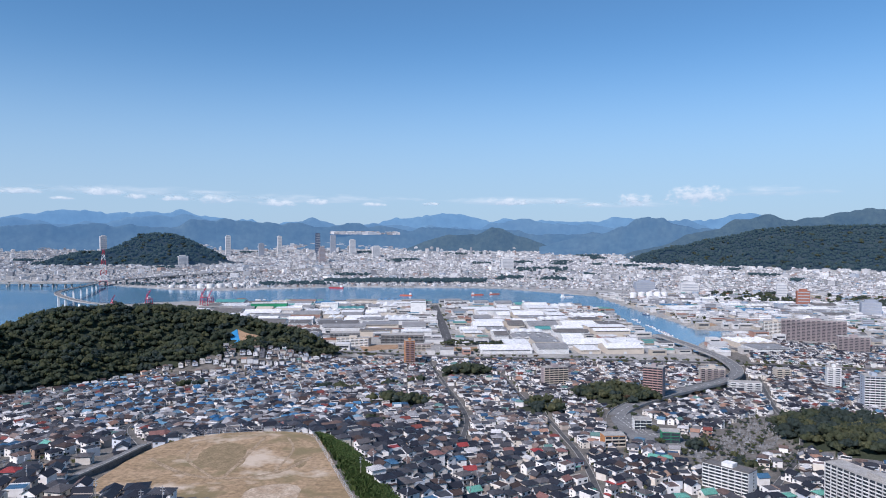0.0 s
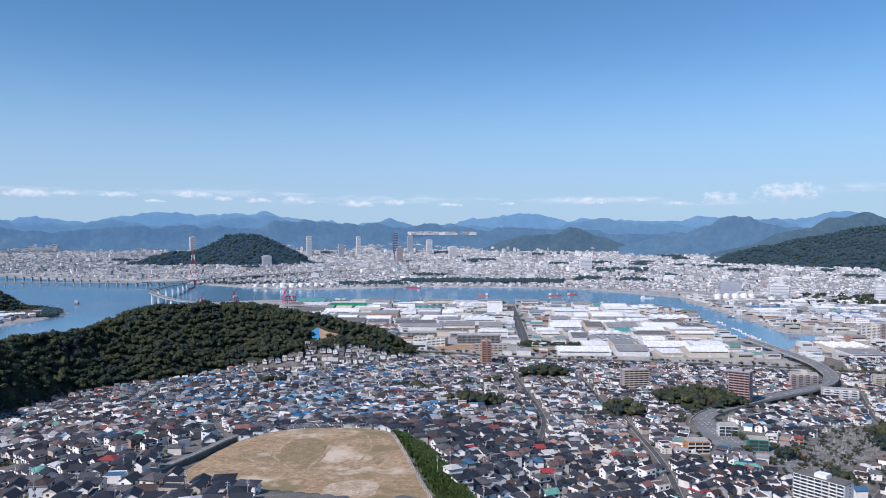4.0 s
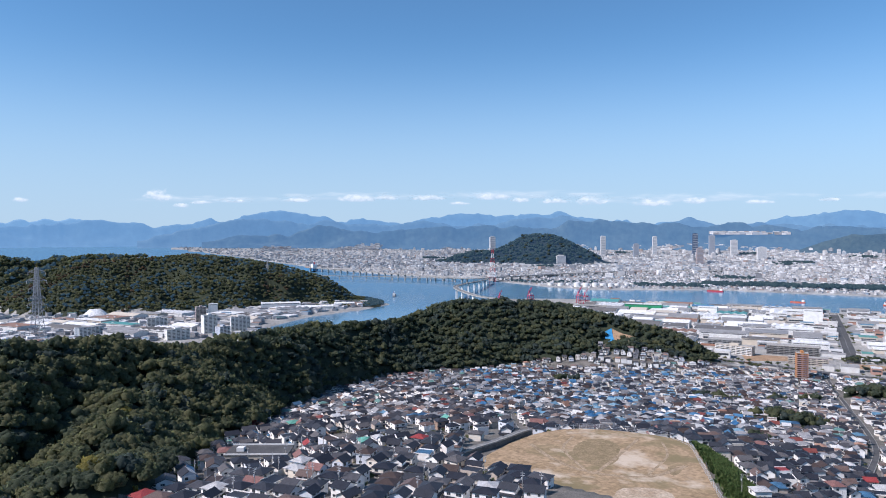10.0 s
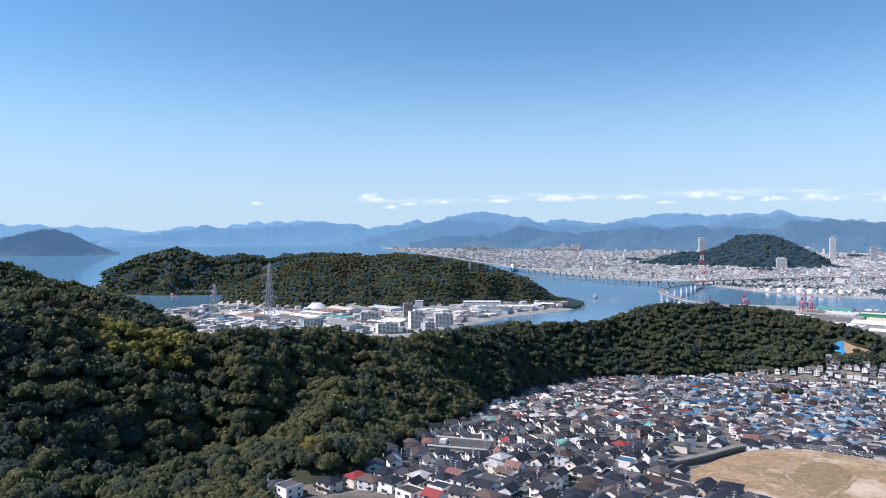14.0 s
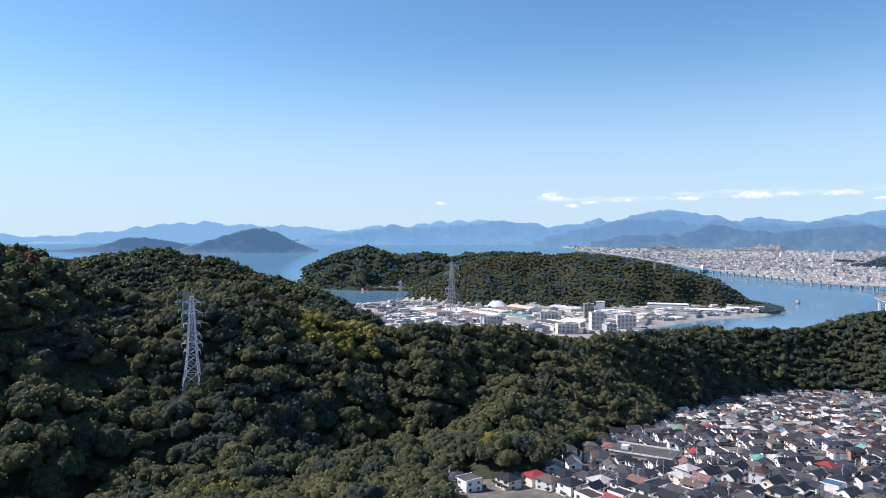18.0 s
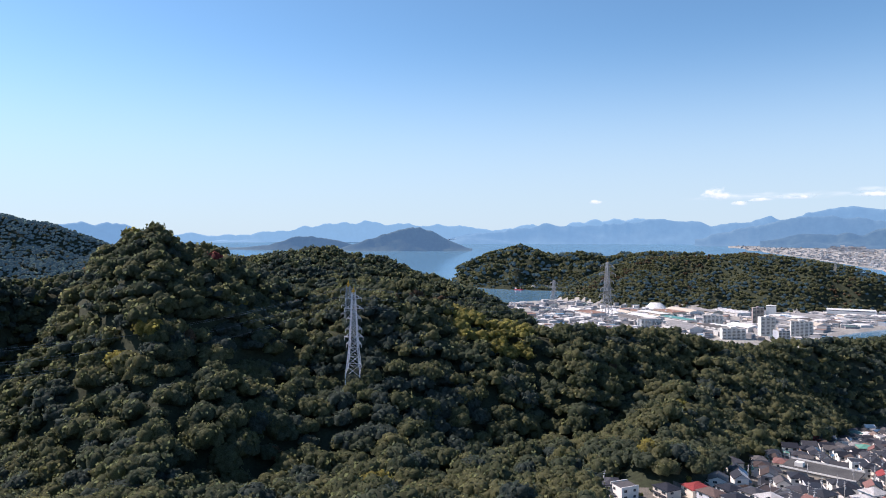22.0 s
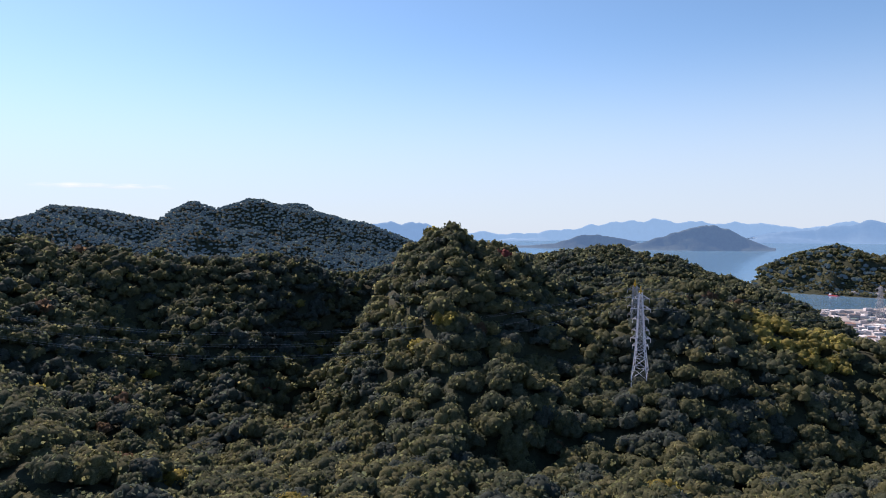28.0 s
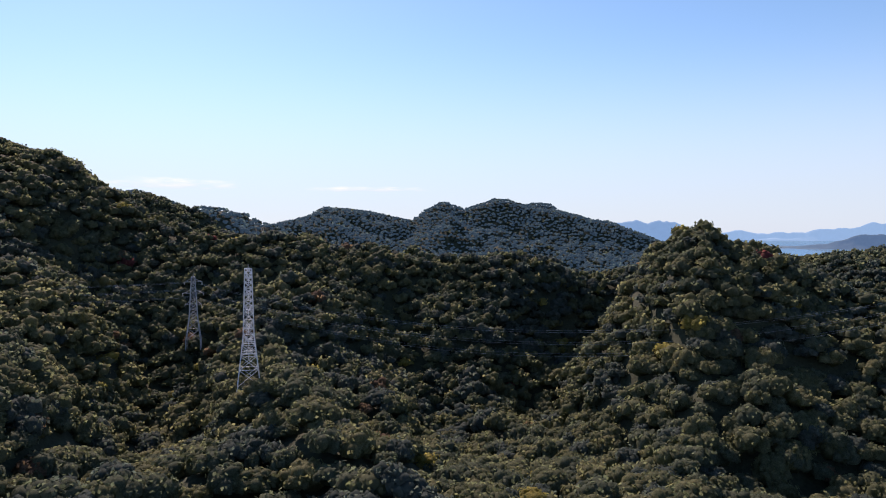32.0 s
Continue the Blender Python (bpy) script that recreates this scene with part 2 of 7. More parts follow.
def is_wooded(x, y, edge=3.0):
    """Woodland on the hills; under the long ridge houses climb a little way up its foot."""
    az = np.degrees(np.arctan2(-x, y))
    return (hill_rise(x, y) > np.interp(az, [6, 10, 14, 18, 22, 25], [edge, 10, 24, 24, 9, edge])) | wood_edge(x, y) | ((az > 34.5) & (az < 40) & (np.hypot(x, y) > 2120) & (np.hypot(x, y) < 2500)) | ((az > 60.5) & (az < 73) & (np.hypot(x, y) > 2660) & (np.hypot(x, y) < 3200))


def in_sea(x, y):
    return poly_sd(x, y, SEA)


def ground_z(x, y):
    x, y = np.asarray(x, float), np.asarray(y, float)
    az, d = np.degrees(np.arctan2(-x, y)), np.hypot(x, y)
    z = base_z(az, d)
    up = hill_rise(x, y)
    for line, deep, wide in VALLEYS:
        up = up - np.minimum(deep, np.maximum(up - 4, 0)) * np.exp(-(line_d(x, y, line) / wide) ** 2)
    lump = np.maximum(np.clip(up / 14, 0, 1), np.clip((az - 61) / 4, 0, 1) * np.clip((157 - az) / 4, 0, 1) * np.clip((430 - d) / 60, 0, 1) * np.clip((d - 120) / 60, 0, 1))
    fx_, fy_ = pol(103, 281)
    lump = lump * (1 - np.exp(-((x - fx_) ** 2 + (y - fy_) ** 2) / 900))
    up = up + lump * np.clip((1900 - d) / 600, 0, 1) * (np.interp(d, [320, 520], [10.0, 5.4]) * wave(x, y, 39, 12) + 2.6 * wave(x, y, 19, 13))
    z = z + 0.5 * (up + np.sqrt(up * up + 9)) - 0.6 * np.exp(-np.abs(up) / 10)
    z = z + np.clip((1000 - d) / 600, 0, 1) * 1.6 * wave(x, y, 70, 9) * np.clip((d - 200) / 100, 0, 1)
    f = poly_sd(x, y, FIELD)
    k = np.clip((f + 16) / 14, 0, 1)
    z = z * (1 - k) + (FIELD_Z - 0.4) * k
    s = in_sea(x, y)
    far = np.clip(d / 2000, 1, 4)
    return np.where(s > -14 * far, np.minimum(z, np.clip(-s / far * 0.6, -3.5, 3.5)), z)


def gz(x, y):
    return float(ground_z(np.array([x]), np.array([y]))[0])


# ---- materials ----
def ramp_stops(node, stops):
    cr = node.color_ramp
    while len(cr.elements) < len(stops):
        cr.elements.new(0.5)
    for e, (pos, col) in zip(cr.elements, stops):
        e.position, e.color = pos, (*col, 1)


def mat(name, col, col2=None, size=1.0, rough=0.8, metal=0.0, bump=0.0, fine=None, vary=None, stops=None, glow=None, detail=5.0, spec=0.3, step=False, stretch=None):
    """A procedural surface: two colours mixed by noise of a size in metres, finer grain on top, per-piece variation ('object' or 'island')."""
    m = bpy.data.materials.new(name)
    m.use_nodes = True
    nt = m.node_tree
    bs = nt.nodes["Principled BSDF"]
    bs.inputs["Roughness"].default_value, bs.inputs["Metallic"].default_value = rough, metal
    bs.inputs["Specular IOR Level"].default_value = spec
    tc = nt.nodes.new("ShaderNodeTexCoord")
    src = tc.outputs["Object"]
    if stretch:
        mp = nt.nodes.new("ShaderNodeMapping")
        mp.inputs["Scale"].default_value = stretch
        nt.links.new(src, mp.inputs[0])
        src = mp.outputs[0]

    def noisy(scale, det):
        n = nt.nodes.new("ShaderNodeTexNoise")
        n.inputs["Scale"].default_value, n.inputs["Detail"].default_value, n.inputs["Roughness"].default_value = 1 / scale, det, 0.62
        nt.links.new(src, n.inputs["Vector"])
        return n.outputs["Fac"]

    def mixed(fac, a, b, mode="MIX"):
        x = nt.nodes.new("ShaderNodeMix")
        x.data_type, x.blend_type = "RGBA", mode
        for sock, v in ((x.inputs[0], fac), (x.inputs[6], a), (x.inputs[7], b)):
            if hasattr(v, "links"):
                nt.links.new(v, sock)
            elif isinstance(v, float):
                sock.default_value = v
            else:
                sock.default_value = (*v, 1)
        return x.outputs[2]
    out = None
    if vary:
        if vary == "object":
            pick = nt.nodes.new("ShaderNodeObjectInfo").outputs["Random"]
        else:
            pick = nt.nodes.new("ShaderNodeNewGeometry").outputs["Random Per Island"]
        r = nt.nodes.new("ShaderNodeValToRGB")
        r.color_ramp.interpolation = "CONSTANT" if step else "LINEAR"
        ramp_stops(r, stops)
        nt.links.new(pick, r.inputs[0])
        out = r.outputs[0]
    fac = noisy(size, detail)
    sh = nt.nodes.new("ShaderNodeMapRange")
    sh.inputs["From Min"].default_value, sh.inputs["From Max"].default_value = 0.36, 0.64
    nt.links.new(fac, sh.inputs["Value"])
    if out is None:
        out = mixed(sh.outputs[0], col, col2 or tuple(c * 0.75 for c in col))
    else:
        out = mixed(sh.outputs[0], out, mixed(1.0, out, col2 or (0.82, 0.8, 0.78), "MULTIPLY"))
    if fine:
        g = noisy(fine, 3.0)
        sh2 = nt.nodes.new("ShaderNodeMapRange")
        sh2.inputs["From Min"].default_value, sh2.inputs["From Max"].default_value = 0.3, 0.7
        sh2.inputs["To Min"].default_value, sh2.inputs["To Max"].default_value = 0.62, 1.25
        nt.links.new(g, sh2.inputs["Value"])
        gc = nt.nodes.new("ShaderNodeCombineColor")
        for i in range(3):
            nt.links.new(sh2.outputs[0], gc.inputs[i])
        out = mixed(1.0, out, gc.outputs[0], "MULTIPLY")
    nt.links.new(out, bs.inputs["Base Color"])
    if bump:
        b = nt.nodes.new("ShaderNodeBump")
        b.inputs["Strength"].default_value, b.inputs["Distance"].default_value = min(1.0, bump), max(1.0, bump) * (fine or size) * 0.4
        nt.links.new(noisy(fine or size, 4.0), b.inputs["Height"])
        nt.links.new(b.outputs[0], bs.inputs["Normal"])
    # even emission, by which far materials carry painted air haze
    if glow:
        bs.inputs["Emission Color"].default_value, bs.inputs["Emission Strength"].default_value = (*glow, 1), 1.0
    return m


ROOFS = [(0.0, (0.024, 0.026, 0.036)), (0.14, (0.042, 0.044, 0.054)), (0.28, (0.075, 0.075, 0.084)), (0.40, (0.16, 0.16, 0.17)), (0.53, (0.30, 0.30, 0.31)), (0.64, (0.055, 0.040, 0.037)), (0.71, (0.15, 0.11, 0.095)),
         (0.765, (0.035, 0.085, 0.16)), (0.79, (0.11, 0.22, 0.32)), (0.82, (0.22, 0.17, 0.15)), (0.86, (0.20, 0.06, 0.05)), (0.88, (0.36, 0.22, 0.16)), (0.91, (0.13, 0.24, 0.22)), (0.925, (0.62, 0.62, 0.62))]
ROOFS_NEAR = [(0.0, (0.024, 0.027, 0.038)), (0.34, (0.038, 0.042, 0.053)), (0.58, (0.065, 0.066, 0.076)), (0.70, (0.113, 0.108, 0.111)), (0.77, (0.068, 0.049, 0.043)), (0.85, (0.142, 0.101, 0.089)), (0.895, (0.230, 0.121, 0.108)), (0.925, (0.061, 0.149, 0.257)), (0.945, (0.297, 0.054, 0.054)), (0.96, (0.135, 0.351, 0.284)), (0.975, (0.500, 0.500, 0.500))]
WALLS = [(0.0, (0.82, 0.81, 0.79)), (0.26, (0.88, 0.87, 0.85)), (0.62, (0.70, 0.66, 0.60)), (0.72, (0.48, 0.42, 0.37)), (0.78, (0.28, 0.27, 0.28)), (0.82, (0.74, 0.69, 0.61)), (0.91, (0.34, 0.25, 0.20)), (0.93, (0.62, 0.66, 0.72))]
M = {}
M["roof_o"] = mat("roof_tile", None, vary="object", stops=ROOFS_NEAR, step=True, size=2.5, fine=0.35, bump=0.5, rough=0.55)
M["wall_o"] = mat("house_render", None, vary="object", stops=WALLS, step=True, size=3.0, col2=(0.86, 0.84, 0.81), rough=0.85)
M["roof_i"] = mat("roof_tile_far", None, vary="island", stops=ROOFS, step=True, size=4.0, fine=0.6, rough=0.6)
M["roof_n"] = mat("dark_roof_tile_far", None, vary="island", stops=ROOFS_NEAR, step=True, size=4.0, fine=0.6, rough=0.6)
ROOFS_BLUE = [(0.0, (0.024, 0.026, 0.036)), (0.14, (0.055, 0.056, 0.065)), (0.28, (0.16, 0.16, 0.17)), (0.42, (0.32, 0.32, 0.33)), (0.56, (0.035, 0.115, 0.24)), (0.63, (0.07, 0.185, 0.33)), (0.68, (0.19, 0.32, 0.42)), (0.73, (0.06, 0.042, 0.038)), (0.85, (0.15, 0.11, 0.10)), (0.89, (0.30, 0.17, 0.12)), (0.905, (0.17, 0.05, 0.045)), (0.92, (0.62, 0.62, 0.62))]
M["roof_b"] = mat("sheeted_roof_far", None, vary="island", stops=ROOFS_BLUE, step=True, size=4.0, fine=0.6, rough=0.6)
M["wall_i"] = mat("house_render_far", None, vary="island", stops=WALLS, step=True, size=4.0, col2=(0.86, 0.84, 0.81), rough=0.85)
M["pane"] = mat("window_glass", (0.03, 0.04, 0.05), (0.06, 0.07, 0.085), size=2.0, rough=0.15, spec=0.35)
M["sash"] = mat("window_sash", (0.5, 0.5, 0.5), size=0.5, rough=0.4, metal=0.4)
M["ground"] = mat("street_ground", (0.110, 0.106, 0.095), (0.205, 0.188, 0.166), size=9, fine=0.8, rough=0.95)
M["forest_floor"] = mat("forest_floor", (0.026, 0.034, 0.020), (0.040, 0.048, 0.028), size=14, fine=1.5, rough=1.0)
M["yard"] = mat("works_yard", (0.26, 0.255, 0.245), (0.38, 0.37, 0.34), size=45, fine=4, rough=0.95)
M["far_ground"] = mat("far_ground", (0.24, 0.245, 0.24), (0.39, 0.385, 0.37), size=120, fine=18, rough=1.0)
# faint blue emission stands in for air haze over the far woods
M["hazed_far_forest"] = mat("hazed_far_forest", (0.012, 0.020, 0.019), (0.034, 0.044, 0.034), size=90, fine=9, rough=1.0, bump=1.0, glow=(0.012, 0.028, 0.058))
M["asphalt"] = mat("asphalt", (0.07, 0.07, 0.072), (0.11, 0.11, 0.11), size=12, fine=0.5, rough=0.9)
M["concrete"] = mat("concrete", (0.42, 0.41, 0.39), (0.32, 0.31, 0.29), size=6, fine=0.5, rough=0.9)
M["white_paint"] = mat("white_paint", (0.78, 0.78, 0.76), (0.66, 0.66, 0.64), size=5, rough=0.7)
M["steel"] = mat("galvanised_steel", (0.64, 0.66, 0.68), (0.54, 0.56, 0.58), size=1.5, rough=0.5, metal=0.2)


# ---- mesh helpers ----
class Geo:
    """Faces gathered with a slot number each."""

    def __init__(self):
        self.v, self.f, self.s = [], [], []

    def add(self, verts, faces, slot=0):
        n = len(self.v)
        self.v += [tuple(p) for p in verts]
        self.f += [tuple(i + n for i in q) for q in faces]
        self.s += [slot] * len(faces)
        return self

    def box(self, x0, x1, y0, y1, z0, z1, slot=0, bottom=False):
        p = [(x0, y0, z0), (x1, y0, z0), (x1, y1, z0), (x0, y1, z0), (x0, y0, z1), (x1, y0, z1), (x1, y1, z1), (x0, y1, z1)]
        q = [(0, 1, 5, 4), (1, 2, 6, 5), (2, 3, 7, 6), (3, 0, 4, 7), (4, 5, 6, 7)]
        return self.add(p, q + ([(3, 2, 1, 0)] if bottom else []), slot)

    def frustum(self, x0, x1, y0, y1, z0, z1, inset, inset_y=None, slot=0):
        iy = inset if inset_y is None else inset_y
        p = [(x0, y0, z0), (x1, y0, z0), (x1, y1, z0), (x0, y1, z0), (x0 + inset, y0 + iy, z1), (x1 - inset, y0 + iy, z1), (x1 - inset, y1 - iy, z1), (x0 + inset, y1 - iy, z1)]
        return self.add(p, [(0, 1, 5, 4), (1, 2, 6, 5), (2, 3, 7, 6), (3, 0, 4, 7), (4, 5, 6, 7), (3, 2, 1, 0)], slot)

    def gable(self, x0, x1, y0, y1, z0, h, over=0.5, slot=1, wall=0, t=0.22):
        """A pitched roof whose ridge runs along x, of two slabs, with its gable walls."""
        ym = (y0 + y1) / 2
        k = h / ((y1 - y0) / 2)
        for sgn in (-1, 1):
            ye = (y0 - over) if sgn < 0 else (y1 + over)
            ze = z0 - over * k
            p = [(x0 - over, ye, ze), (x1 + over, ye, ze), (x1 + over, ym, z0 + h), (x0 - over, ym, z0 + h)]
            p += [(a, b, c + t) for a, b, c in p]
            q = [(0, 1, 5, 4), (1, 2, 6, 5), (2, 3, 7, 6), (3, 0, 4, 7), (4, 5, 6, 7), (3, 2, 1, 0)]
            self.add(p, q if sgn < 0 else [tuple(reversed(a)) for a in q], slot)
        self.add([(x0, y0, z0), (x0, y1, z0), (x0, ym, z0 + h)], [(2, 1, 0)], wall)
        self.add([(x1, y0, z0), (x1, y1, z0), (x1, ym, z0 + h)], [(0, 1, 2)], wall)
        return self

    def hip(self, x0, x1, y0, y1, z0, h, over=0.5, slot=1, t=0.18):
        x0, x1, y0, y1 = x0 - over, x1 + over, y0 - over, y1 + over
        iy = (y1 - y0) / 2
        ix = min(iy, (x1 - x0) / 2 - 0.3)
        self.box(x0, x1, y0, y1, z0 - 0.05, z0 + t, slot, True)
        p = [(x0, y0, z0 + t), (x1, y0, z0 + t), (x1, y1, z0 + t), (x0, y1, z0 + t), (x0 + ix, y0 + iy, z0 + t + h), (x1 - ix, y0 + iy, z0 + t + h)]
        return self.add(p, [(0, 1, 5, 4), (1, 2, 5), (2, 3, 4, 5), (3, 0, 4)], slot)

    def bar(self, a, b, r, slot=0, sides=4, r2=None):
        """A bar from a to b."""
        a, b = Vector(a), Vector(b)
        w = (b - a).normalized()
        u = w.orthogonal().normalized()
        v = w.cross(u)
        r2 = r if r2 is None else r2
        ring = [(math.cos(2 * math.pi * i / sides), math.sin(2 * math.pi * i / sides)) for i in range(sides)]
        p = [a + (u * c + v * s) * r for c, s in ring] + [b + (u * c + v * s) * r2 for c, s in ring]
        q = [(i, (i + 1) % sides, sides + (i + 1) % sides, sides + i) for i in range(sides)]
        return self.add(p, q + [tuple(range(sides - 1, -1, -1)), tuple(range(sides, 2 * sides))], slot)

    def prism(self, outline, z0, z1, slot=0):
        n = len(outline)
        p = [(x, y, z0) for x, y in outline] + [(x, y, z1) for x, y in outline]
        return self.add(p, [(i, (i + 1) % n, n + (i + 1) % n, n + i) for i in range(n)] + [tuple(range(n, 2 * n)), tuple(range(n - 1, -1, -1))], slot)

    def only(self, slot):
        g = Geo()
        keep = [f for f, s in zip(self.f, self.s) if s == slot]
        idx = sorted({i for f in keep for i in f})
        at = {i: k for k, i in enumerate(idx)}
        g.v = [self.v[i] for i in idx]
        g.f = [tuple(at[i] for i in f) for f in keep]
        g.s = [0] * len(keep)
        return g

    def turned(self, m):
        self.v = [tuple(m @ Vector(p)) for p in self.v]
        return self

    def mesh(self, name, mats, folded=False):
        me = bpy.data.meshes.new(name)
        v = [tuple(p) for p in warp(self.v)] if folded else self.v
        me.from_pydata(v, [], self.f)
        me.polygons.foreach_set("material_index", np.array(self.s, dtype=np.int32))
        for m in mats:
            me.materials.append(m)
        me.update()
        return me


def part(name, geo, material, parent, label=""):
    """One mesh under a thing or a part."""
    mats = material if isinstance(material, (list, tuple)) else [material]
    ob = new(name, geo if isinstance(geo, bpy.types.Mesh) else geo.mesh(name, mats))
    ob.parent = parent
    return tagged(ob, label)


def thing(name, label, category, at=(0, 0, 0), turn=0.0, group="", kind="", grow=1.0):
    ob = new(name)
    ob.empty_display_size = 0.5
    ob.matrix_basis = pose(*at, 0, 0, turn) @ Matrix.Scale(grow, 4)
    return tagged(ob, label, category, group, kind)


def raw_mesh(name, v, tris, tmat, quads, qmat, mats, smooth=False):
    """A mesh straight from arrays."""
    me = bpy.data.meshes.new(name)
    v = np.asarray(v, np.float32)
    tris, quads = np.asarray(tris, np.int32).reshape(-1, 3), np.asarray(quads, np.int32).reshape(-1, 4)
    me.vertices.add(len(v))
    me.vertices.foreach_set("co", v.ravel())
    nl = tris.size + quads.size
    me.loops.add(nl)
    me.loops.foreach_set("vertex_index", np.concatenate([tris.ravel(), quads.ravel()]))
    npol = len(tris) + len(quads)
    me.polygons.add(npol)
    start = np.concatenate([np.arange(len(tris)) * 3, tris.size + np.arange(len(quads)) * 4]).astype(np.int32)
    me.polygons.foreach_set("loop_start", start)
    me.polygons.foreach_set("material_index", np.concatenate([np.asarray(tmat, np.int32).ravel(), np.asarray(qmat, np.int32).ravel()]))
    me.polygons.foreach_set("use_smooth", np.full(npol, smooth, bool))
    for m in mats:
        me.materials.append(m)
    me.update(calc_edges=True)
    me.validate()
    return me


class Soup:
    """Many placed copies of small shapes, joined into one mesh."""

    def __init__(self):
        self.v, self.t, self.tm, self.q, self.qm, self.n = [], [], [], [], [], 0

    def place(self, geo, pos, rot, scale, slots=None):
        """geo at N places; slots: for each place the material of slot 0 (others stay)."""
        pos, rot, scale = np.asarray(pos, float).reshape(-1, 3), np.asarray(rot, float).ravel(), np.asarray(scale, float)
        n = len(pos)
        if not n:
            return
        if scale.ndim == 1:
            scale = np.repeat(scale[:, None], 3, 1)
        v = np.asarray(geo.v, float)
        c, s = np.cos(rot)[:, None], np.sin(rot)[:, None]
        sx, sy, sz = v[None, :, 0] * scale[:, :1], v[None, :, 1] * scale[:, 1:2], v[None, :, 2] * scale[:, 2:3]
        w = np.stack([sx * c - sy * s + pos[:, :1], sx * s + sy * c + pos[:, 1:2], sz + pos[:, 2:3]], 2).reshape(-1, 3)
        off = self.n + np.arange(n) * len(v)
        for size, fs, ms in ((3, self.t, self.tm), (4, self.q, self.qm)):
            idx = [i for i, f in enumerate(geo.f) if len(f) == size]
            if idx:
                f = np.array([geo.f[i] for i in idx])
                m = np.tile(np.array([geo.s[i] for i in idx]), (n, 1))
                if slots is not None:
                    m = np.where(m == 0, np.asarray(slots)[:, None], m)
                fs.append((f[None] + off[:, None, None]).reshape(-1, size))
                ms.append(m.ravel())
        self.v.append(w)
        self.n += len(w)

    def build(self, name, mats, smooth=False):
        def cat(a, w):
            return np.concatenate(a) if a else np.zeros((0, w) if w else 0, int)
        return raw_mesh(name, warp(np.concatenate(self.v)), cat(self.t, 3), cat(self.tm, 0), cat(self.q, 4), cat(self.qm, 0), mats, smooth)


# ---- ground sheet ----
def zone(x, y):
    """0 street ground, 1 woodland, 2 works yards, 3 far town, 4 far woods."""
    az, d = np.degrees(np.arctan2(-x, y)), np.hypot(x, y)
    out = np.zeros(np.shape(x), int)
    out[(d > 1240) & (az > -22) & (az < 9.5) | (d > 1400)] = 2
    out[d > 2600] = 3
    wood = is_wooded(x, y)
    for a, dd, rw, rd, h in KNOLLS:
        px, py = pol(a, dd)
        wood |= ((x - px) / rw) ** 2 + ((y - py) / rd) ** 2 < 1
    out[wood | ((d > 2480) & (d < 4000) & (az > 36) & (az < 76))] = 1
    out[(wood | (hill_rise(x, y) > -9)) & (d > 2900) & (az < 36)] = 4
    return out


def polar_sheet(azs, ds):
    a, d = np.meshgrid(np.radians(azs), ds)
    x, y = -d * np.sin(a), d * np.cos(a)
    n, m = x.shape
    i = np.arange(n * m).reshape(n, m)
    j = np.concatenate([i, i[:, :1]], 1)
    quads = np.stack([j[:-1, :-1], j[1:, :-1], j[1:, 1:], j[:-1, 1:]], 2).reshape(-1, 4)
    return x.ravel(), y.ravel(), quads[:, ::-1]


AZS = np.concatenate([np.arange(-40, 157, 0.45), np.arange(157, 320, 4.0)])
DS = np.concatenate([np.geomspace(0.001, 120, 12)[:-1], np.geomspace(120, 300, 30)[:-1], np.geomspace(300, 2600, 150)[:-1], np.geomspace(2600, 6000, 76)[:-1], np.geomspace(6000, 9000, 10)[:-1], np.geomspace(9000, 60000, 14)])
gx, gy, gq = polar_sheet(AZS, DS)
gzv = ground_z(gx, gy)
gcx, gcy = gx[gq].mean(1), gy[gq].mean(1)
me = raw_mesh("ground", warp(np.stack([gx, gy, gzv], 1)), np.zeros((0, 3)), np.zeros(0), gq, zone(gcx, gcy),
              [M["ground"], M["forest_floor"], M["yard"], M["far_ground"], M["hazed_far_forest"]], True)
tagged(new("ground", me), "hilly ground sloping from wooded ridges to a flat built-up shore", "ground", kind="structure")

water = bpy.data.materials.new("sea_water")
water.use_nodes = True
wn = water.node_tree
wb = wn.nodes["Principled BSDF"]
wb.inputs["Base Color"].default_value, wb.inputs["Roughness"].default_value = (0.10, 0.22, 0.33, 1), 0.14
wb.inputs["Specular IOR Level"].default_value = 0.5
w_n = wn.nodes.new("ShaderNodeTexNoise")
w_n.inputs["Scale"].default_value, w_n.inputs["Detail"].default_value = 0.08, 6
w_c = wn.nodes.new("ShaderNodeTexCoord")
wn.links.new(w_c.outputs["Object"], w_n.inputs["Vector"])
w_b = wn.nodes.new("ShaderNodeBump")
w_b.inputs["Strength"].default_value, w_b.inputs["Distance"].default_value = 0.16, 1.0
wn.links.new(w_n.outputs["Fac"], w_b.inputs["Height"])
wn.links.new(w_b.outputs[0], wb.inputs["Normal"])
sx, sy, sq = polar_sheet(np.arange(-40, 320, 2.0), np.geomspace(1000, 60000, 120))
me = raw_mesh("water", warp(np.stack([sx, sy, np.zeros(len(sx))], 1)), np.zeros((0, 3)), np.zeros(0), sq, np.zeros(len(sq)), [water], True)
tagged(new("water", me), "calm blue harbour water and open sea", "water", kind="structure")


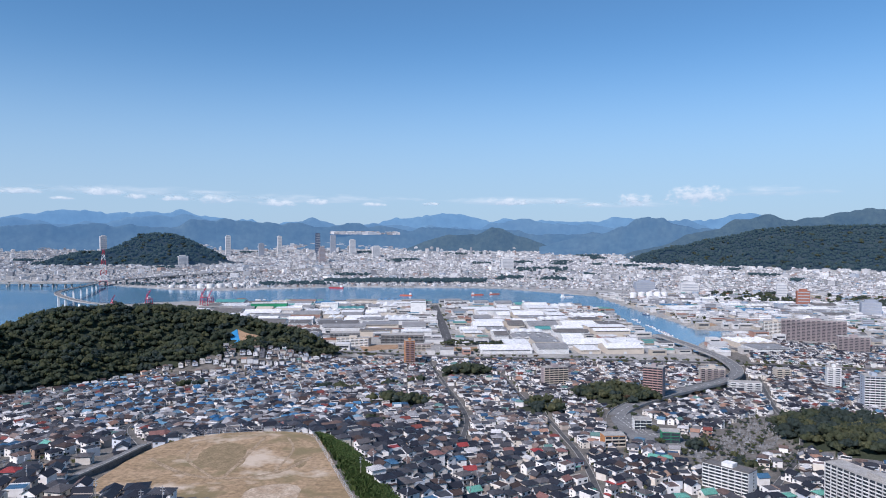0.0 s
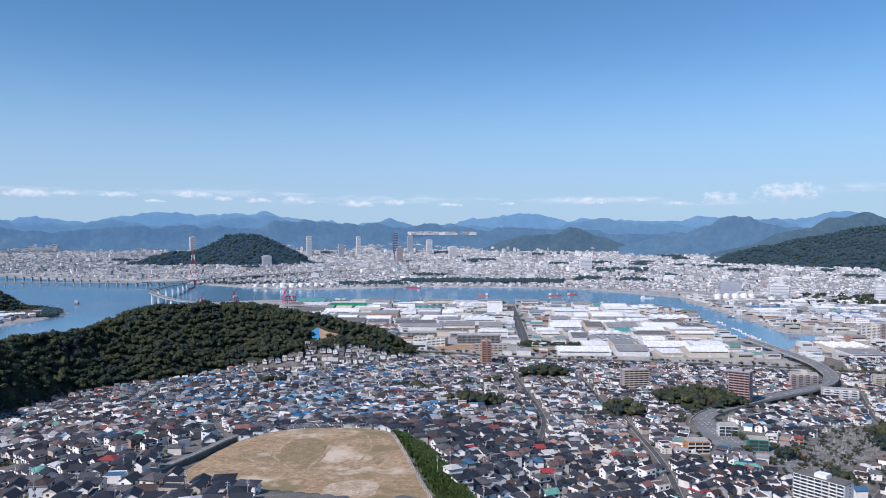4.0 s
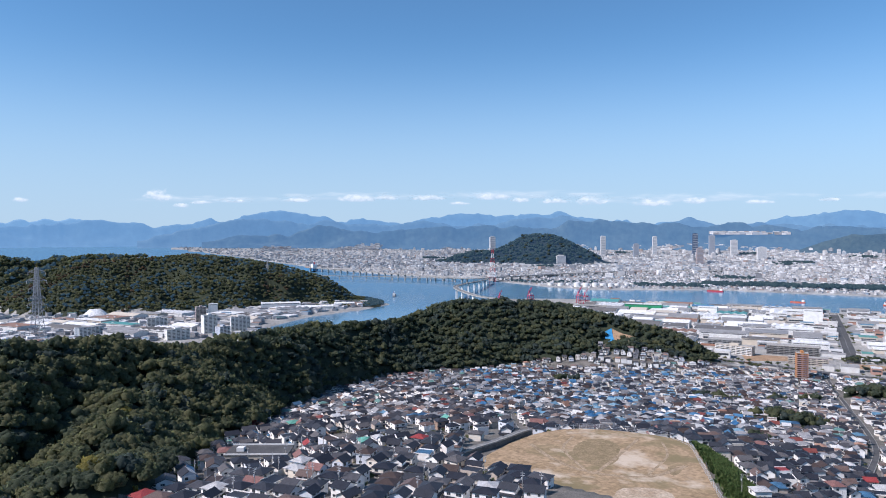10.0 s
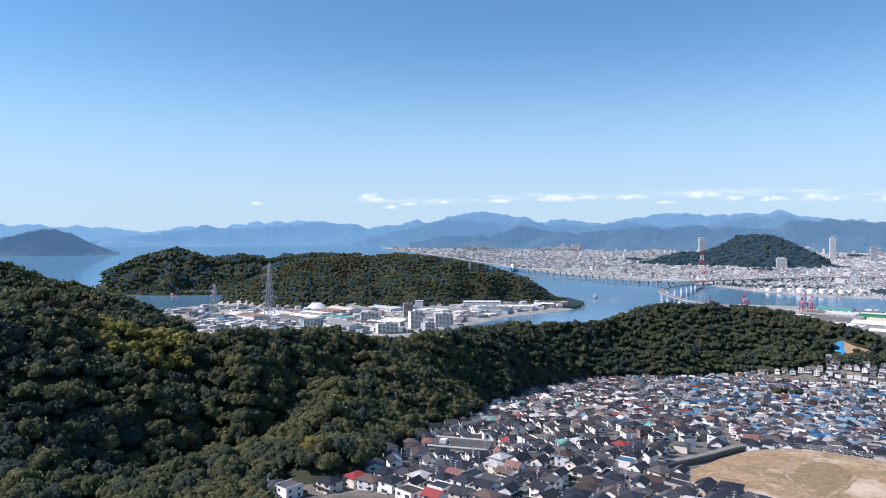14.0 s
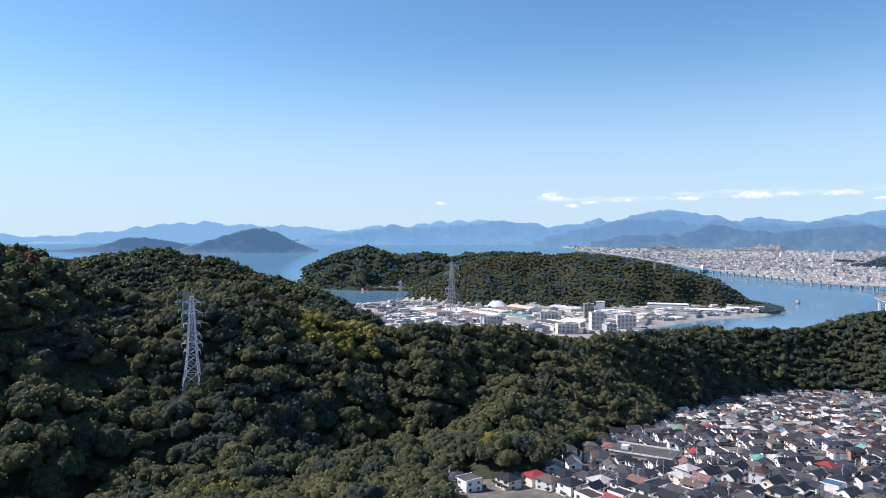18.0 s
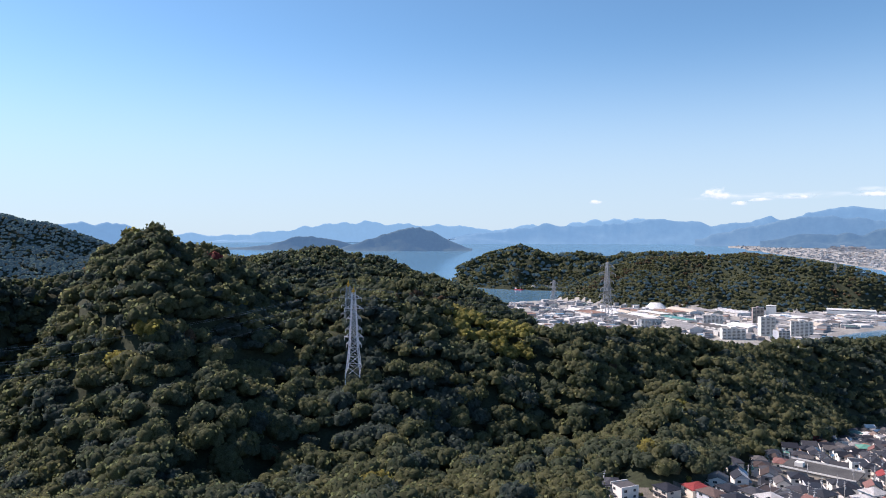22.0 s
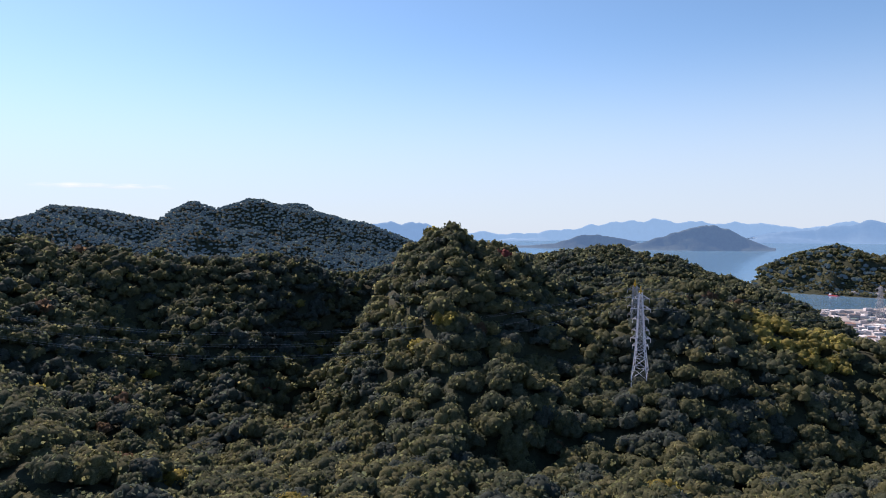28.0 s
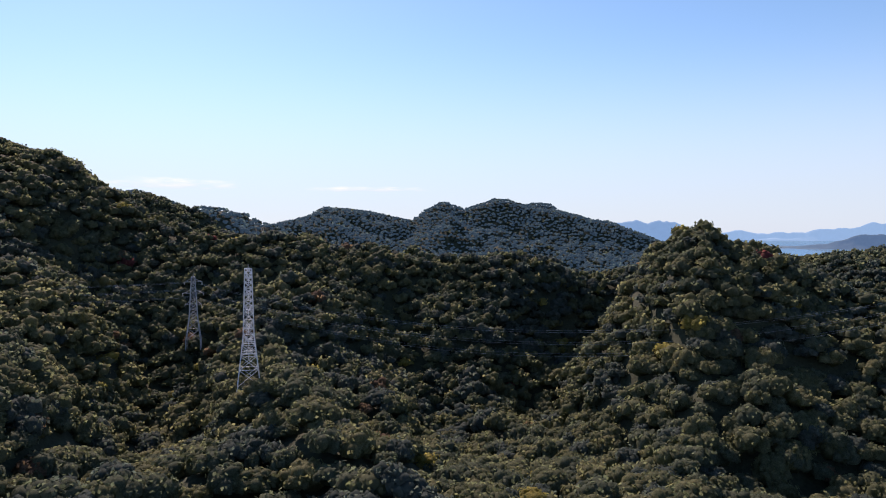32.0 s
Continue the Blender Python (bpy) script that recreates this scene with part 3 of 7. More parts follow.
# ---- distant ranges and islands ----
def range_mesh(name, pts, depth, rough_amp, material, label, seed, step=0.12):
    pts = sorted(pts)
    a0, a1 = pts[0][0], pts[-1][0]
    azs = np.arange(a0, a1 + step, step)
    dc = np.interp(azs, [p[0] for p in pts], [p[1] for p in pts])
    # a smooth crest with small wooded unevenness
    zc = np.interp(azs, [p[0] for p in pts], [p[2] for p in pts])
    k = np.hanning(9) / np.hanning(9).sum()
    zc = np.convolve(np.pad(zc, 4, mode="edge"), k, "valid")
    u_ = azs * dc.mean() / 57.3
    zc = zc + np.clip(zc / 300, 0, 1) * (0.11 * depth / 3 * wave(u_, u_ * 0, depth * 0.30, seed + 5) + 0.07 * depth / 3 * wave(u_, u_ * 0, depth * 0.11, seed + 6) + 0.018 * depth / 3 * wave(u_, u_ * 0, depth * 0.03, seed + 7))
    ks = np.array([-1.0, -0.8, -0.6, -0.45, -0.3, -0.18, -0.08, 0, 0.1, 0.3, 1.0])
    prof = np.array([0.0, 0.10, 0.24, 0.40, 0.60, 0.80, 0.94, 1.0, 0.95, 0.7, 0.0])
    a = np.radians(azs)
    V = []
    for q, pr in zip(ks, prof):
        d = dc + q * depth
        x, y = -d * np.sin(a), d * np.cos(a)
        n = wave(x, y, depth * 0.35, seed) + 0.6 * wave(x, y, depth * 0.12, seed + 1)
        amp = rough_amp * (0.25 + min(1, 4 * abs(q))) * (1 if 0.02 < pr else 0)
        V.append(np.stack([x, y, np.maximum(zc * pr + amp * n * np.clip(zc / 200, 0.1, 1), -5)], 1))
    m = len(azs)
    i = np.arange(len(ks) * m).reshape(len(ks), m)
    quads = np.stack([i[:-1, :-1], i[:-1, 1:], i[1:, 1:], i[1:, :-1]], 2).reshape(-1, 4)[:, ::-1]
    me = raw_mesh(name, warp(np.concatenate(V)), np.zeros((0, 3)), np.zeros(0), quads, np.zeros(len(quads)), [material], True)
    return tagged(new(name, me), label, "mountain", kind="structure")


# blue of ranges and islands is emitted, painting in the haze between
M["range_far"] = mat("hazed_far_range", (0.03, 0.05, 0.06), (0.045, 0.065, 0.065), size=250, fine=40, rough=1.0, glow=(0.125, 0.245, 0.43))
M["range_far2"] = mat("hazed_front_range", (0.03, 0.048, 0.055), (0.045, 0.062, 0.06), size=250, fine=40, rough=1.0, glow=(0.100, 0.20, 0.36))
M["range_mid"] = mat("hazed_mid_range", (0.028, 0.045, 0.045), (0.045, 0.06, 0.05), size=200, fine=30, rough=1.0, glow=(0.062, 0.135, 0.262))
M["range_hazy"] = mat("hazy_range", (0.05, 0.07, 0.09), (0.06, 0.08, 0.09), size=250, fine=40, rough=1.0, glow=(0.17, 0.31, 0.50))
M["isle"] = mat("hazed_island_wood", (0.025, 0.042, 0.035), (0.045, 0.06, 0.04), size=140, fine=25, rough=1.0, glow=(0.056, 0.108, 0.205))
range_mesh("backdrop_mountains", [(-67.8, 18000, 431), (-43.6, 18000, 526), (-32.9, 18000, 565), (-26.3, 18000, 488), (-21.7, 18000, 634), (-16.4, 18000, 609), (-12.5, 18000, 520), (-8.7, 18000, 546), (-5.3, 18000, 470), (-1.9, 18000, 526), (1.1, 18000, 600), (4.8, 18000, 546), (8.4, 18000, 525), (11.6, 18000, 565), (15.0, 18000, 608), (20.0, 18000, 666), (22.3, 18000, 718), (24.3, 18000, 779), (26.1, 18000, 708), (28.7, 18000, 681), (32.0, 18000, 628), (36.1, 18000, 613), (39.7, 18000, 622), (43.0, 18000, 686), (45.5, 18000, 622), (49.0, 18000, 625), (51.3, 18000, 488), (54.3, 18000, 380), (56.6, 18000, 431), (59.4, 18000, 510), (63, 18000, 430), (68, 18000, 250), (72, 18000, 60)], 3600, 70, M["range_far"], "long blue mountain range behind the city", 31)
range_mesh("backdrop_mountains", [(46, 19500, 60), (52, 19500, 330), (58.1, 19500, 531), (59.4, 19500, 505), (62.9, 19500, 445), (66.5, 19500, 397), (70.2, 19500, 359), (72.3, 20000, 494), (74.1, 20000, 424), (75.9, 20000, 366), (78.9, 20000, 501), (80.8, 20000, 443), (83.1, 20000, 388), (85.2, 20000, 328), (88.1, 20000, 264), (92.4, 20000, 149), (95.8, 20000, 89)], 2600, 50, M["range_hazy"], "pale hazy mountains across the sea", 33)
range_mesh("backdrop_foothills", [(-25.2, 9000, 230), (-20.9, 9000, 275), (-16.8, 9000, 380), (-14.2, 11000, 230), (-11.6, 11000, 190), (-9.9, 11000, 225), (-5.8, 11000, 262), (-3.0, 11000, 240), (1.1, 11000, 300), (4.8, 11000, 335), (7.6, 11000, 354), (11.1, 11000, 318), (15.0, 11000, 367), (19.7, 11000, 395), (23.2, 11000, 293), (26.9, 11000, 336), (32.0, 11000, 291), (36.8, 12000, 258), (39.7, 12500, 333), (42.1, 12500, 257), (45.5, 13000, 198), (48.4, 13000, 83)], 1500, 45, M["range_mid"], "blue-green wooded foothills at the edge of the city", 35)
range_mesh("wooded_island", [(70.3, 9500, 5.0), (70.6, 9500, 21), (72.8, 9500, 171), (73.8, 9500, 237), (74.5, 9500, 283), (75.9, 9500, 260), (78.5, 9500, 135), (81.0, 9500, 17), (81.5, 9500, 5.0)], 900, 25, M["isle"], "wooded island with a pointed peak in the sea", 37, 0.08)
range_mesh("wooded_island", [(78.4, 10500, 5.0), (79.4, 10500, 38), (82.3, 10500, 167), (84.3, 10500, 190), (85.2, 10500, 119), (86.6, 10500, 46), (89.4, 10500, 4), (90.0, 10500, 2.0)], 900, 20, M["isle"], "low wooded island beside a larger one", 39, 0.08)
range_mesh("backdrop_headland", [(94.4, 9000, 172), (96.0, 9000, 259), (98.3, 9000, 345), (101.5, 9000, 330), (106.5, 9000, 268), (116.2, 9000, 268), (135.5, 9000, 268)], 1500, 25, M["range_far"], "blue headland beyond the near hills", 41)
# same painted haze, weaker for the closer hills
M["range_near"] = mat("hazed_near_range", (0.022, 0.034, 0.030), (0.04, 0.052, 0.038), size=120, fine=20, rough=1.0, glow=(0.044, 0.090, 0.165), bump=1.0)
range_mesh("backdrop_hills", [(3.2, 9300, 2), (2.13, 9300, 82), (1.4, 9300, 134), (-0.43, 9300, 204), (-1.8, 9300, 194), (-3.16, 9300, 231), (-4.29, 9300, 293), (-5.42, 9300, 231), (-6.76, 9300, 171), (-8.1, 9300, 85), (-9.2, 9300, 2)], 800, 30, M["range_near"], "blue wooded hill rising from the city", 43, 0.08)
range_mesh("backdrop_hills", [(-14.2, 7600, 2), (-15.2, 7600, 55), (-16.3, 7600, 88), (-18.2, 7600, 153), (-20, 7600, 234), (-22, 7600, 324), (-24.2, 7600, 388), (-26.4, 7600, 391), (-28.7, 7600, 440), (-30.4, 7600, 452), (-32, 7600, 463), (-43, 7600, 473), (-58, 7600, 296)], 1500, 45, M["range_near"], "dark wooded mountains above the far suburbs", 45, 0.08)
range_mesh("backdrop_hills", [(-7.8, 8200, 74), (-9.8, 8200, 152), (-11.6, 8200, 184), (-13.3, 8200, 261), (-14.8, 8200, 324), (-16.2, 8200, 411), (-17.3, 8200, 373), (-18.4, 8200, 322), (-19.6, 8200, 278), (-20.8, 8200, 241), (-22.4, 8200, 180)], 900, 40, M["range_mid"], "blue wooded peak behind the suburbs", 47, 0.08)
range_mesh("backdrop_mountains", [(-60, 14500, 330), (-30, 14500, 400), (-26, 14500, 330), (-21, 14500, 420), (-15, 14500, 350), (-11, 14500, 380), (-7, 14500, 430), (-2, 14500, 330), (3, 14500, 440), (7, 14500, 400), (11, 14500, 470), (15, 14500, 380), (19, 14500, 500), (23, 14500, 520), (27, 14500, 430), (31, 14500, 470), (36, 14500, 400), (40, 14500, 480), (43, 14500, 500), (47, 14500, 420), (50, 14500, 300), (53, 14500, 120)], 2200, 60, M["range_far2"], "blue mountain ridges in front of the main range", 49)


# ---- what may stand where ----
VIA3 = [(-21.5, 590, 33), (-17.7, 640, 31), (-14.8, 688, 32), (-13.8, 742, 31), (-14.7, 800, 29.5), (-16.6, 860, 27.5), (-18.5, 920, 25), (-20.3, 980, 22), (-21.7, 1040, 19), (-22.5, 1100, 16), (-22.6, 1170, 14), (-21.7, 1258, 13), (-20.4, 1330, 13), (-18.9, 1410, 13), (-16.9, 1520, 13)]
VIADUCT = [pol(a, d) for a, d, z in VIA3]
RAIL = [pol(*p) for p in [(21.3, 1420), (11.6, 1310), (6.2, 1270), (-0.8, 1222), (-9.7, 1222), (-18.6, 1245), (-25.2, 1270), (-34.8, 1330)]]
STREET = [(16, 1300), (-4, 1720), (-28, 2170)]
LANES = [[pol(-1.5, 560), pol(-1.9, 700), pol(-0.6, 880), pol(1.0, 1180)], [pol(-13.1, 430), pol(-11.1, 560), pol(-8.7, 700), pol(-6.3, 860), pol(-4.8, 1050)],
         [pol(38.7, 442), pol(31.9, 510), pol(23.2, 680), pol(12.6, 700), pol(2.9, 690)], [pol(23.4, 466), pol(24.2, 660), pol(21.3, 800), pol(14.5, 960), pol(7.7, 1100)], [pol(-25.2, 520), pol(-27.1, 700), pol(-25.2, 900), pol(-24.2, 1150)]]
GRAVES = [pol(*p) for p in [(-19.8, 560), (-22.3, 590), (-25.0, 640), (-26.2, 720), (-26.2, 845), (-23.3, 785), (-21.3, 690), (-19.4, 620)]]
CUT = [pol(*p) for p in [(16.75, 1226), (14.0, 1234), (13.75, 1256), (15.3, 1278), (16.85, 1280)]]
BARE = [pol(*p) for p in [(-16.0, 2110), (-18.4, 1862), (-20.4, 1728), (-21.6, 1790), (-19.4, 1940), (-17.3, 2130)]]
JUNCTION = [pol(*p) for p in [(-13.4, 736), (-15.0, 800), (-17.6, 685), (-21.3, 622), (-20.1, 588), (-14.2, 650)]]
APARTS = [(*pol(44.3, 402), 17)]   # x, y, radius of ground kept for larger buildings


def free_of(x, y, pad=7.0):
    ok = np.ones(np.shape(x), bool)
    for line, w in [(VIADUCT, 16), (RAIL, 20), (STREET, 16)] + [(l, 1.0) for l in LANES]:
        ok &= line_d(x, y, line) > w + pad
    ok &= poly_sd(x, y, FIELD) < -10 - pad
    ok &= poly_sd(x, y, GRAVES) < -pad
    ok &= poly_sd(x, y, JUNCTION) < -pad
    ok &= in_sea(x, y) < -14
    ok &= ~is_wooded(x, y, 2.5)
    for a, dd, rw, rd, h in KNOLLS:
        px, py = pol(a, dd)
        ok &= ((x - px) / (rw + pad)) ** 2 + ((y - py) / (rd + pad)) ** 2 > 1
    px, py = pol(33.0, 468)
    ok &= ((x - px) * 0.84 + (y - py) * 0.54) ** 2 / (52 + pad) ** 2 + ((y - py) * 0.84 - (x - px) * 0.54) ** 2 / (19 + pad) ** 2 > 1
    for ax, ay, r in APARTS:
        ok &= np.hypot(x - ax, y - ay) > r + pad
    return ok


# ---- houses ----
def windows_on(w, d, z, rows):
    """Window rectangles for a box of a house: centre x, centre y, width, height, facing."""
    out = []
    for r in range(rows):
        zz = z + 1.55 + 2.8 * r
        for i, fx in enumerate((-0.26, 0.27)):
            out.append((fx * w, -d / 2, 2.3 if i else 1.6, 1.35 if r else 1.7, zz, 0))
        out.append((w / 2, -0.15 * d, 1.5, 1.15, zz, 1))
        out.append((-w / 2, 0.18 * d, 1.5, 1.15, zz, 3))
        for i, fx in enumerate((-0.26, 0.27)):
            out.append((fx * w, d / 2, 1.4 if i else 1.1, 1.1, zz, 2))
    return out


def window_geo(wd, ht, flat):
    g = Geo()
    if flat:
        return g.add([(-wd / 2, -0.05, -ht / 2), (wd / 2, -0.05, -ht / 2), (wd / 2, -0.05, ht / 2), (-wd / 2, -0.05, ht / 2)], [(0, 1, 2, 3)], 2)
    g.box(-wd / 2 - 0.07, wd / 2 + 0.07, -0.06, 0.0, -ht / 2 - 0.07, ht / 2 + 0.07, 0)
    g.box(-wd / 2, -0.03, -0.075, -0.05, -ht / 2, ht / 2, 1)
    g.box(0.03, wd / 2, -0.075, -0.05, -ht / 2, ht / 2, 1)
    return g


def skirt(g, x0, x1, y, z, deep=0.95):
    """A pent roof along the front between two storeys."""
    k = 0.45
    p = [(x0, y - deep, z - k), (x1, y - deep, z - k), (x1, y, z), (x0, y, z)]
    p += [(a, b, c + 0.16) for a, b, c in p]
    g.add(p, [(0, 1, 5, 4), (1, 2, 6, 5), (2, 3, 7, 6), (3, 0, 4, 7), (4, 5, 6, 7), (3, 2, 1, 0)], 1)


def veranda(g, x0, x1, y, z, deep=1.25):
    """A balcony with a solid rail."""
    g.box(x0, x1, y - deep, y, z - 0.2, z, 0, True)
    g.box(x0, x1, y - deep, y - deep + 0.12, z, z + 0.95, 0, True)
    g.box(x0, x0 + 0.12, y - deep + 0.12, y, z, z + 0.95, 0, True)
    g.box(x1 - 0.12, x1, y - deep + 0.12, y, z, z + 0.95, 0, True)


def house_shape(kind, full=True):
    """Walls (slot 0), roof (slot 1) and a list of windows for one of the house types."""
    g = Geo()
    if kind == 0:
        w, d = 8.6, 6.8
        g.box(-w / 2, w / 2, -d / 2, d / 2, -1.5, 5.6)
        g.gable(-w / 2, w / 2, -d / 2, d / 2, 5.6, 1.9, 0.5)
        g.box(-w / 2 + 0.4, -0.4, -d / 2 - 1.5, -d / 2, -1.5, 2.6)
        skirt(g, -w / 2, 0.0, -d / 2 - 0.4, 3.1, 1.6)
        if full:
            veranda(g, 0.5, w / 2 - 0.3, -d / 2, 2.85)
        win = windows_on(w, d, 0, 2)
    elif kind == 1:
        w, d = 8.8, 7.6
        g.box(-w / 2, w / 2, -d / 2, d / 2, -1.5, 5.6)
        g.hip(-w / 2, w / 2, -d / 2, d / 2, 5.6, 1.7, 0.5)
        g.box(w / 2 - 3.0, w / 2 - 0.6, -d / 2 - 1.3, -d / 2, -1.5, 2.5)
        g.hip(w / 2 - 3.2, w / 2 - 0.4, -d / 2 - 1.4, -d / 2 + 0.1, 2.5, 0.5, 0.25)
        skirt(g, -w / 2 - 0.3, w / 2 - 3.6, -d / 2, 3.0)
        win = windows_on(w, d, 0, 2)
    elif kind == 2:
        w, d = 7.6, 6.4
        g.box(-w / 2, w / 2, -d / 2, d / 2, -1.5, 5.6)
        g.gable(-w / 2, w / 2, -d / 2, d / 2, 5.6, 1.9, 0.5)
        g.box(-w / 2 - 2.6, -w / 2, -d / 2 - 1.2, d / 2 - 1.4, -1.5, 2.7)
        g.hip(-w / 2 - 2.6, -w / 2 - 0.6, -d / 2 - 1.2, d / 2 - 1.4, 2.7, 1.0, 0.4)
        if full:
            veranda(g, -w / 2 + 0.5, 0.8, -d / 2, 2.85)
        skirt(g, 1.0, w / 2 + 0.2, -d / 2, 3.0)
        win = windows_on(w, d, 0, 2)
    elif kind == 3:
        w, d = 8.6, 8.2
        g.box(-w / 2, w / 2, -d / 2, d / 2, -1.5, 5.9)
        g.box(-w / 2 - 0.08, w / 2 + 0.08, -d / 2 - 0.08, -d / 2 + 0.2, 5.9, 6.4, 0, True)
        g.box(-w / 2 - 0.08, w / 2 + 0.08, d / 2 - 0.2, d / 2 + 0.08, 5.9, 6.4, 0, True)
        g.box(-w / 2 + 0.15, w / 2 - 0.15, -d / 2 + 0.3, d / 2 - 0.3, 5.904, 6.0, 1)
        if full:
            veranda(g, -1.5, 2.4, -d / 2, 2.85)
        win = windows_on(w, d, 0, 2)
    else:
        w, d = 10.0, 8.4
        g.box(-w / 2, w / 2, -d / 2, d / 2, -1.5, 2.8)
        g.hip(-w / 2, w / 2, -d / 2, d / 2, 2.8, 1.3, 0.7)
        g.box(-w / 2 + 1.6, w / 2 - 1.4, -d / 2 + 1.3, d / 2 - 1.0, 2.8, 5.5)
        g.gable(-w / 2 + 1.6, w / 2 - 1.4, -d / 2 + 1.3, d / 2 - 1.0, 5.5, 1.8, 0.6)
        win = windows_on(w, d, 0, 1) + [(fx, -d / 2 + 1.3, 1.8, 1.0, 4.75, 0) for fx in (-1.4, 1.5)]
    return g, win


def window_pose(win):
    x, y, wd, ht, z, face = win
    return pose(x, y, z, 0, 0, 90 * face)


def far_house(kind):
    g, wins = house_shape(kind, False)
    for wi in wins[:4] + wins[6:10]:
        h = window_geo(wi[2], wi[3], True).turned(window_pose(wi))
        g.add(h.v, h.f, 2)
    return g


def near_house(kind):
    """A house as a thing with walls, roof, door and each window."""
    g, wins = house_shape(kind)
    root = thing("house", "two-storey detached house with a tiled roof in a dense hillside row", "house", group="detached houses")
    part("wall", g.only(0), M["wall_o"], root)
    part("roof", g.only(1), M["roof_o"], root)
    w, d = [(8.6, 9.8), (8.8, 7.6), (7.6, 6.4), (8.6, 8.2), (10.0, 8.4)][kind]
    for wi in wins:
        ob = part("window", window_geo(wi[2], wi[3], False), [M["sash"], M["pane"]], root)
        ob.matrix_basis = window_pose(wi)
    dg = Geo().box(-0.45, 0.45, -0.08, 0.0, 0, 2.05, 0)
    part("door", dg, M["door"], root).matrix_basis = pose(-1.6 if kind == 0 else 0.0, -d / 2, 0.05)
    return root


M["door"] = mat("house_door", (0.10, 0.06, 0.04), (0.07, 0.045, 0.03), size=0.6, rough=0.5)

# districts: a centre and the direction of their rows
SEEDS = [(pol(29.0, 357), 8), (pol(40.7, 442), -32), (pol(36.8, 680), -25), (pol(19.4, 700), -12), (pol(11.6, 850), 14), (pol(1.9, 520), 24), (pol(-3.9, 430), 30), (pol(-5.8, 620), 12), (pol(1.9, 850), 4), (pol(-7.7, 900), -8),
         (pol(-14.5, 480), 38), (pol(-21.3, 470), 16), (pol(-16.5, 640), -20), (pol(-26.1, 850), 10), (pol(-21.3, 800), 30), (pol(-2.9, 1080), 3), (pol(-13.6, 1080), -6), (pol(-27.1, 1080), 14), (pol(9.7, 1060), 20), (pol(21.3, 900), 32), (pol(-29.0, 1450), 8), (pol(-25.2, 1250), 20)]


def lots():
    got = []
    sx = np.array([s[0][0] for s in SEEDS])
    sy = np.array([s[0][1] for s in SEEDS])
    for k, ((cx, cy), ang) in enumerate(SEEDS):
        a = radians(ang)
        wide = 1.13 if math.hypot(cx, cy) < 500 else 1.0
        rows = np.arange(-18, 19)
        for r in rows:
            v0 = r * 25.4 * wide
            for side in (-1, 1):
                u = -360.0 + rng.uniform(0, 8)
                while u < 360:
                    u += rng.uniform(8.7, 11.4) * wide
                    if int((u + 400) / 96) != int((u + 388) / 96):
                        u += 5.5
                    v = v0 + side * 5.7 * wide + rng.normal(0, 0.9)
                    x, y = cx + u * math.cos(a) - v * math.sin(a), cy + u * math.sin(a) + v * math.cos(a)
                    got.append((x, y, a + (0 if side < 0 else math.pi) + rng.normal(0, 0.12) + (math.pi / 2 if rng.random() < 0.42 else 0), k))
    g = np.array(got)
    near = np.argmin((g[:, :1] - sx) ** 2 + (g[:, 1:2] - sy) ** 2, 1)
    g = g[near == g[:, 3]]
    az, d = np.degrees(np.arctan2(-g[:, 0], g[:, 1])), np.hypot(g[:, 0], g[:, 1])
    ok = (d > 270) & (d < 1560) & (az > -38) & (az < 60.5)
    ok &= ~((d > np.where((az > 9) & (az < 24), 1262, 1215)) & (az > -23.5)) & ~((az > 50) & (d < 305)) & ~((az > 3) & (az < 20.6) & (d < 352))
    g = g[ok]
    g = g[free_of(g[:, 0], g[:, 1], 6.0)]
    return g[rng.random(len(g)) < 0.965]


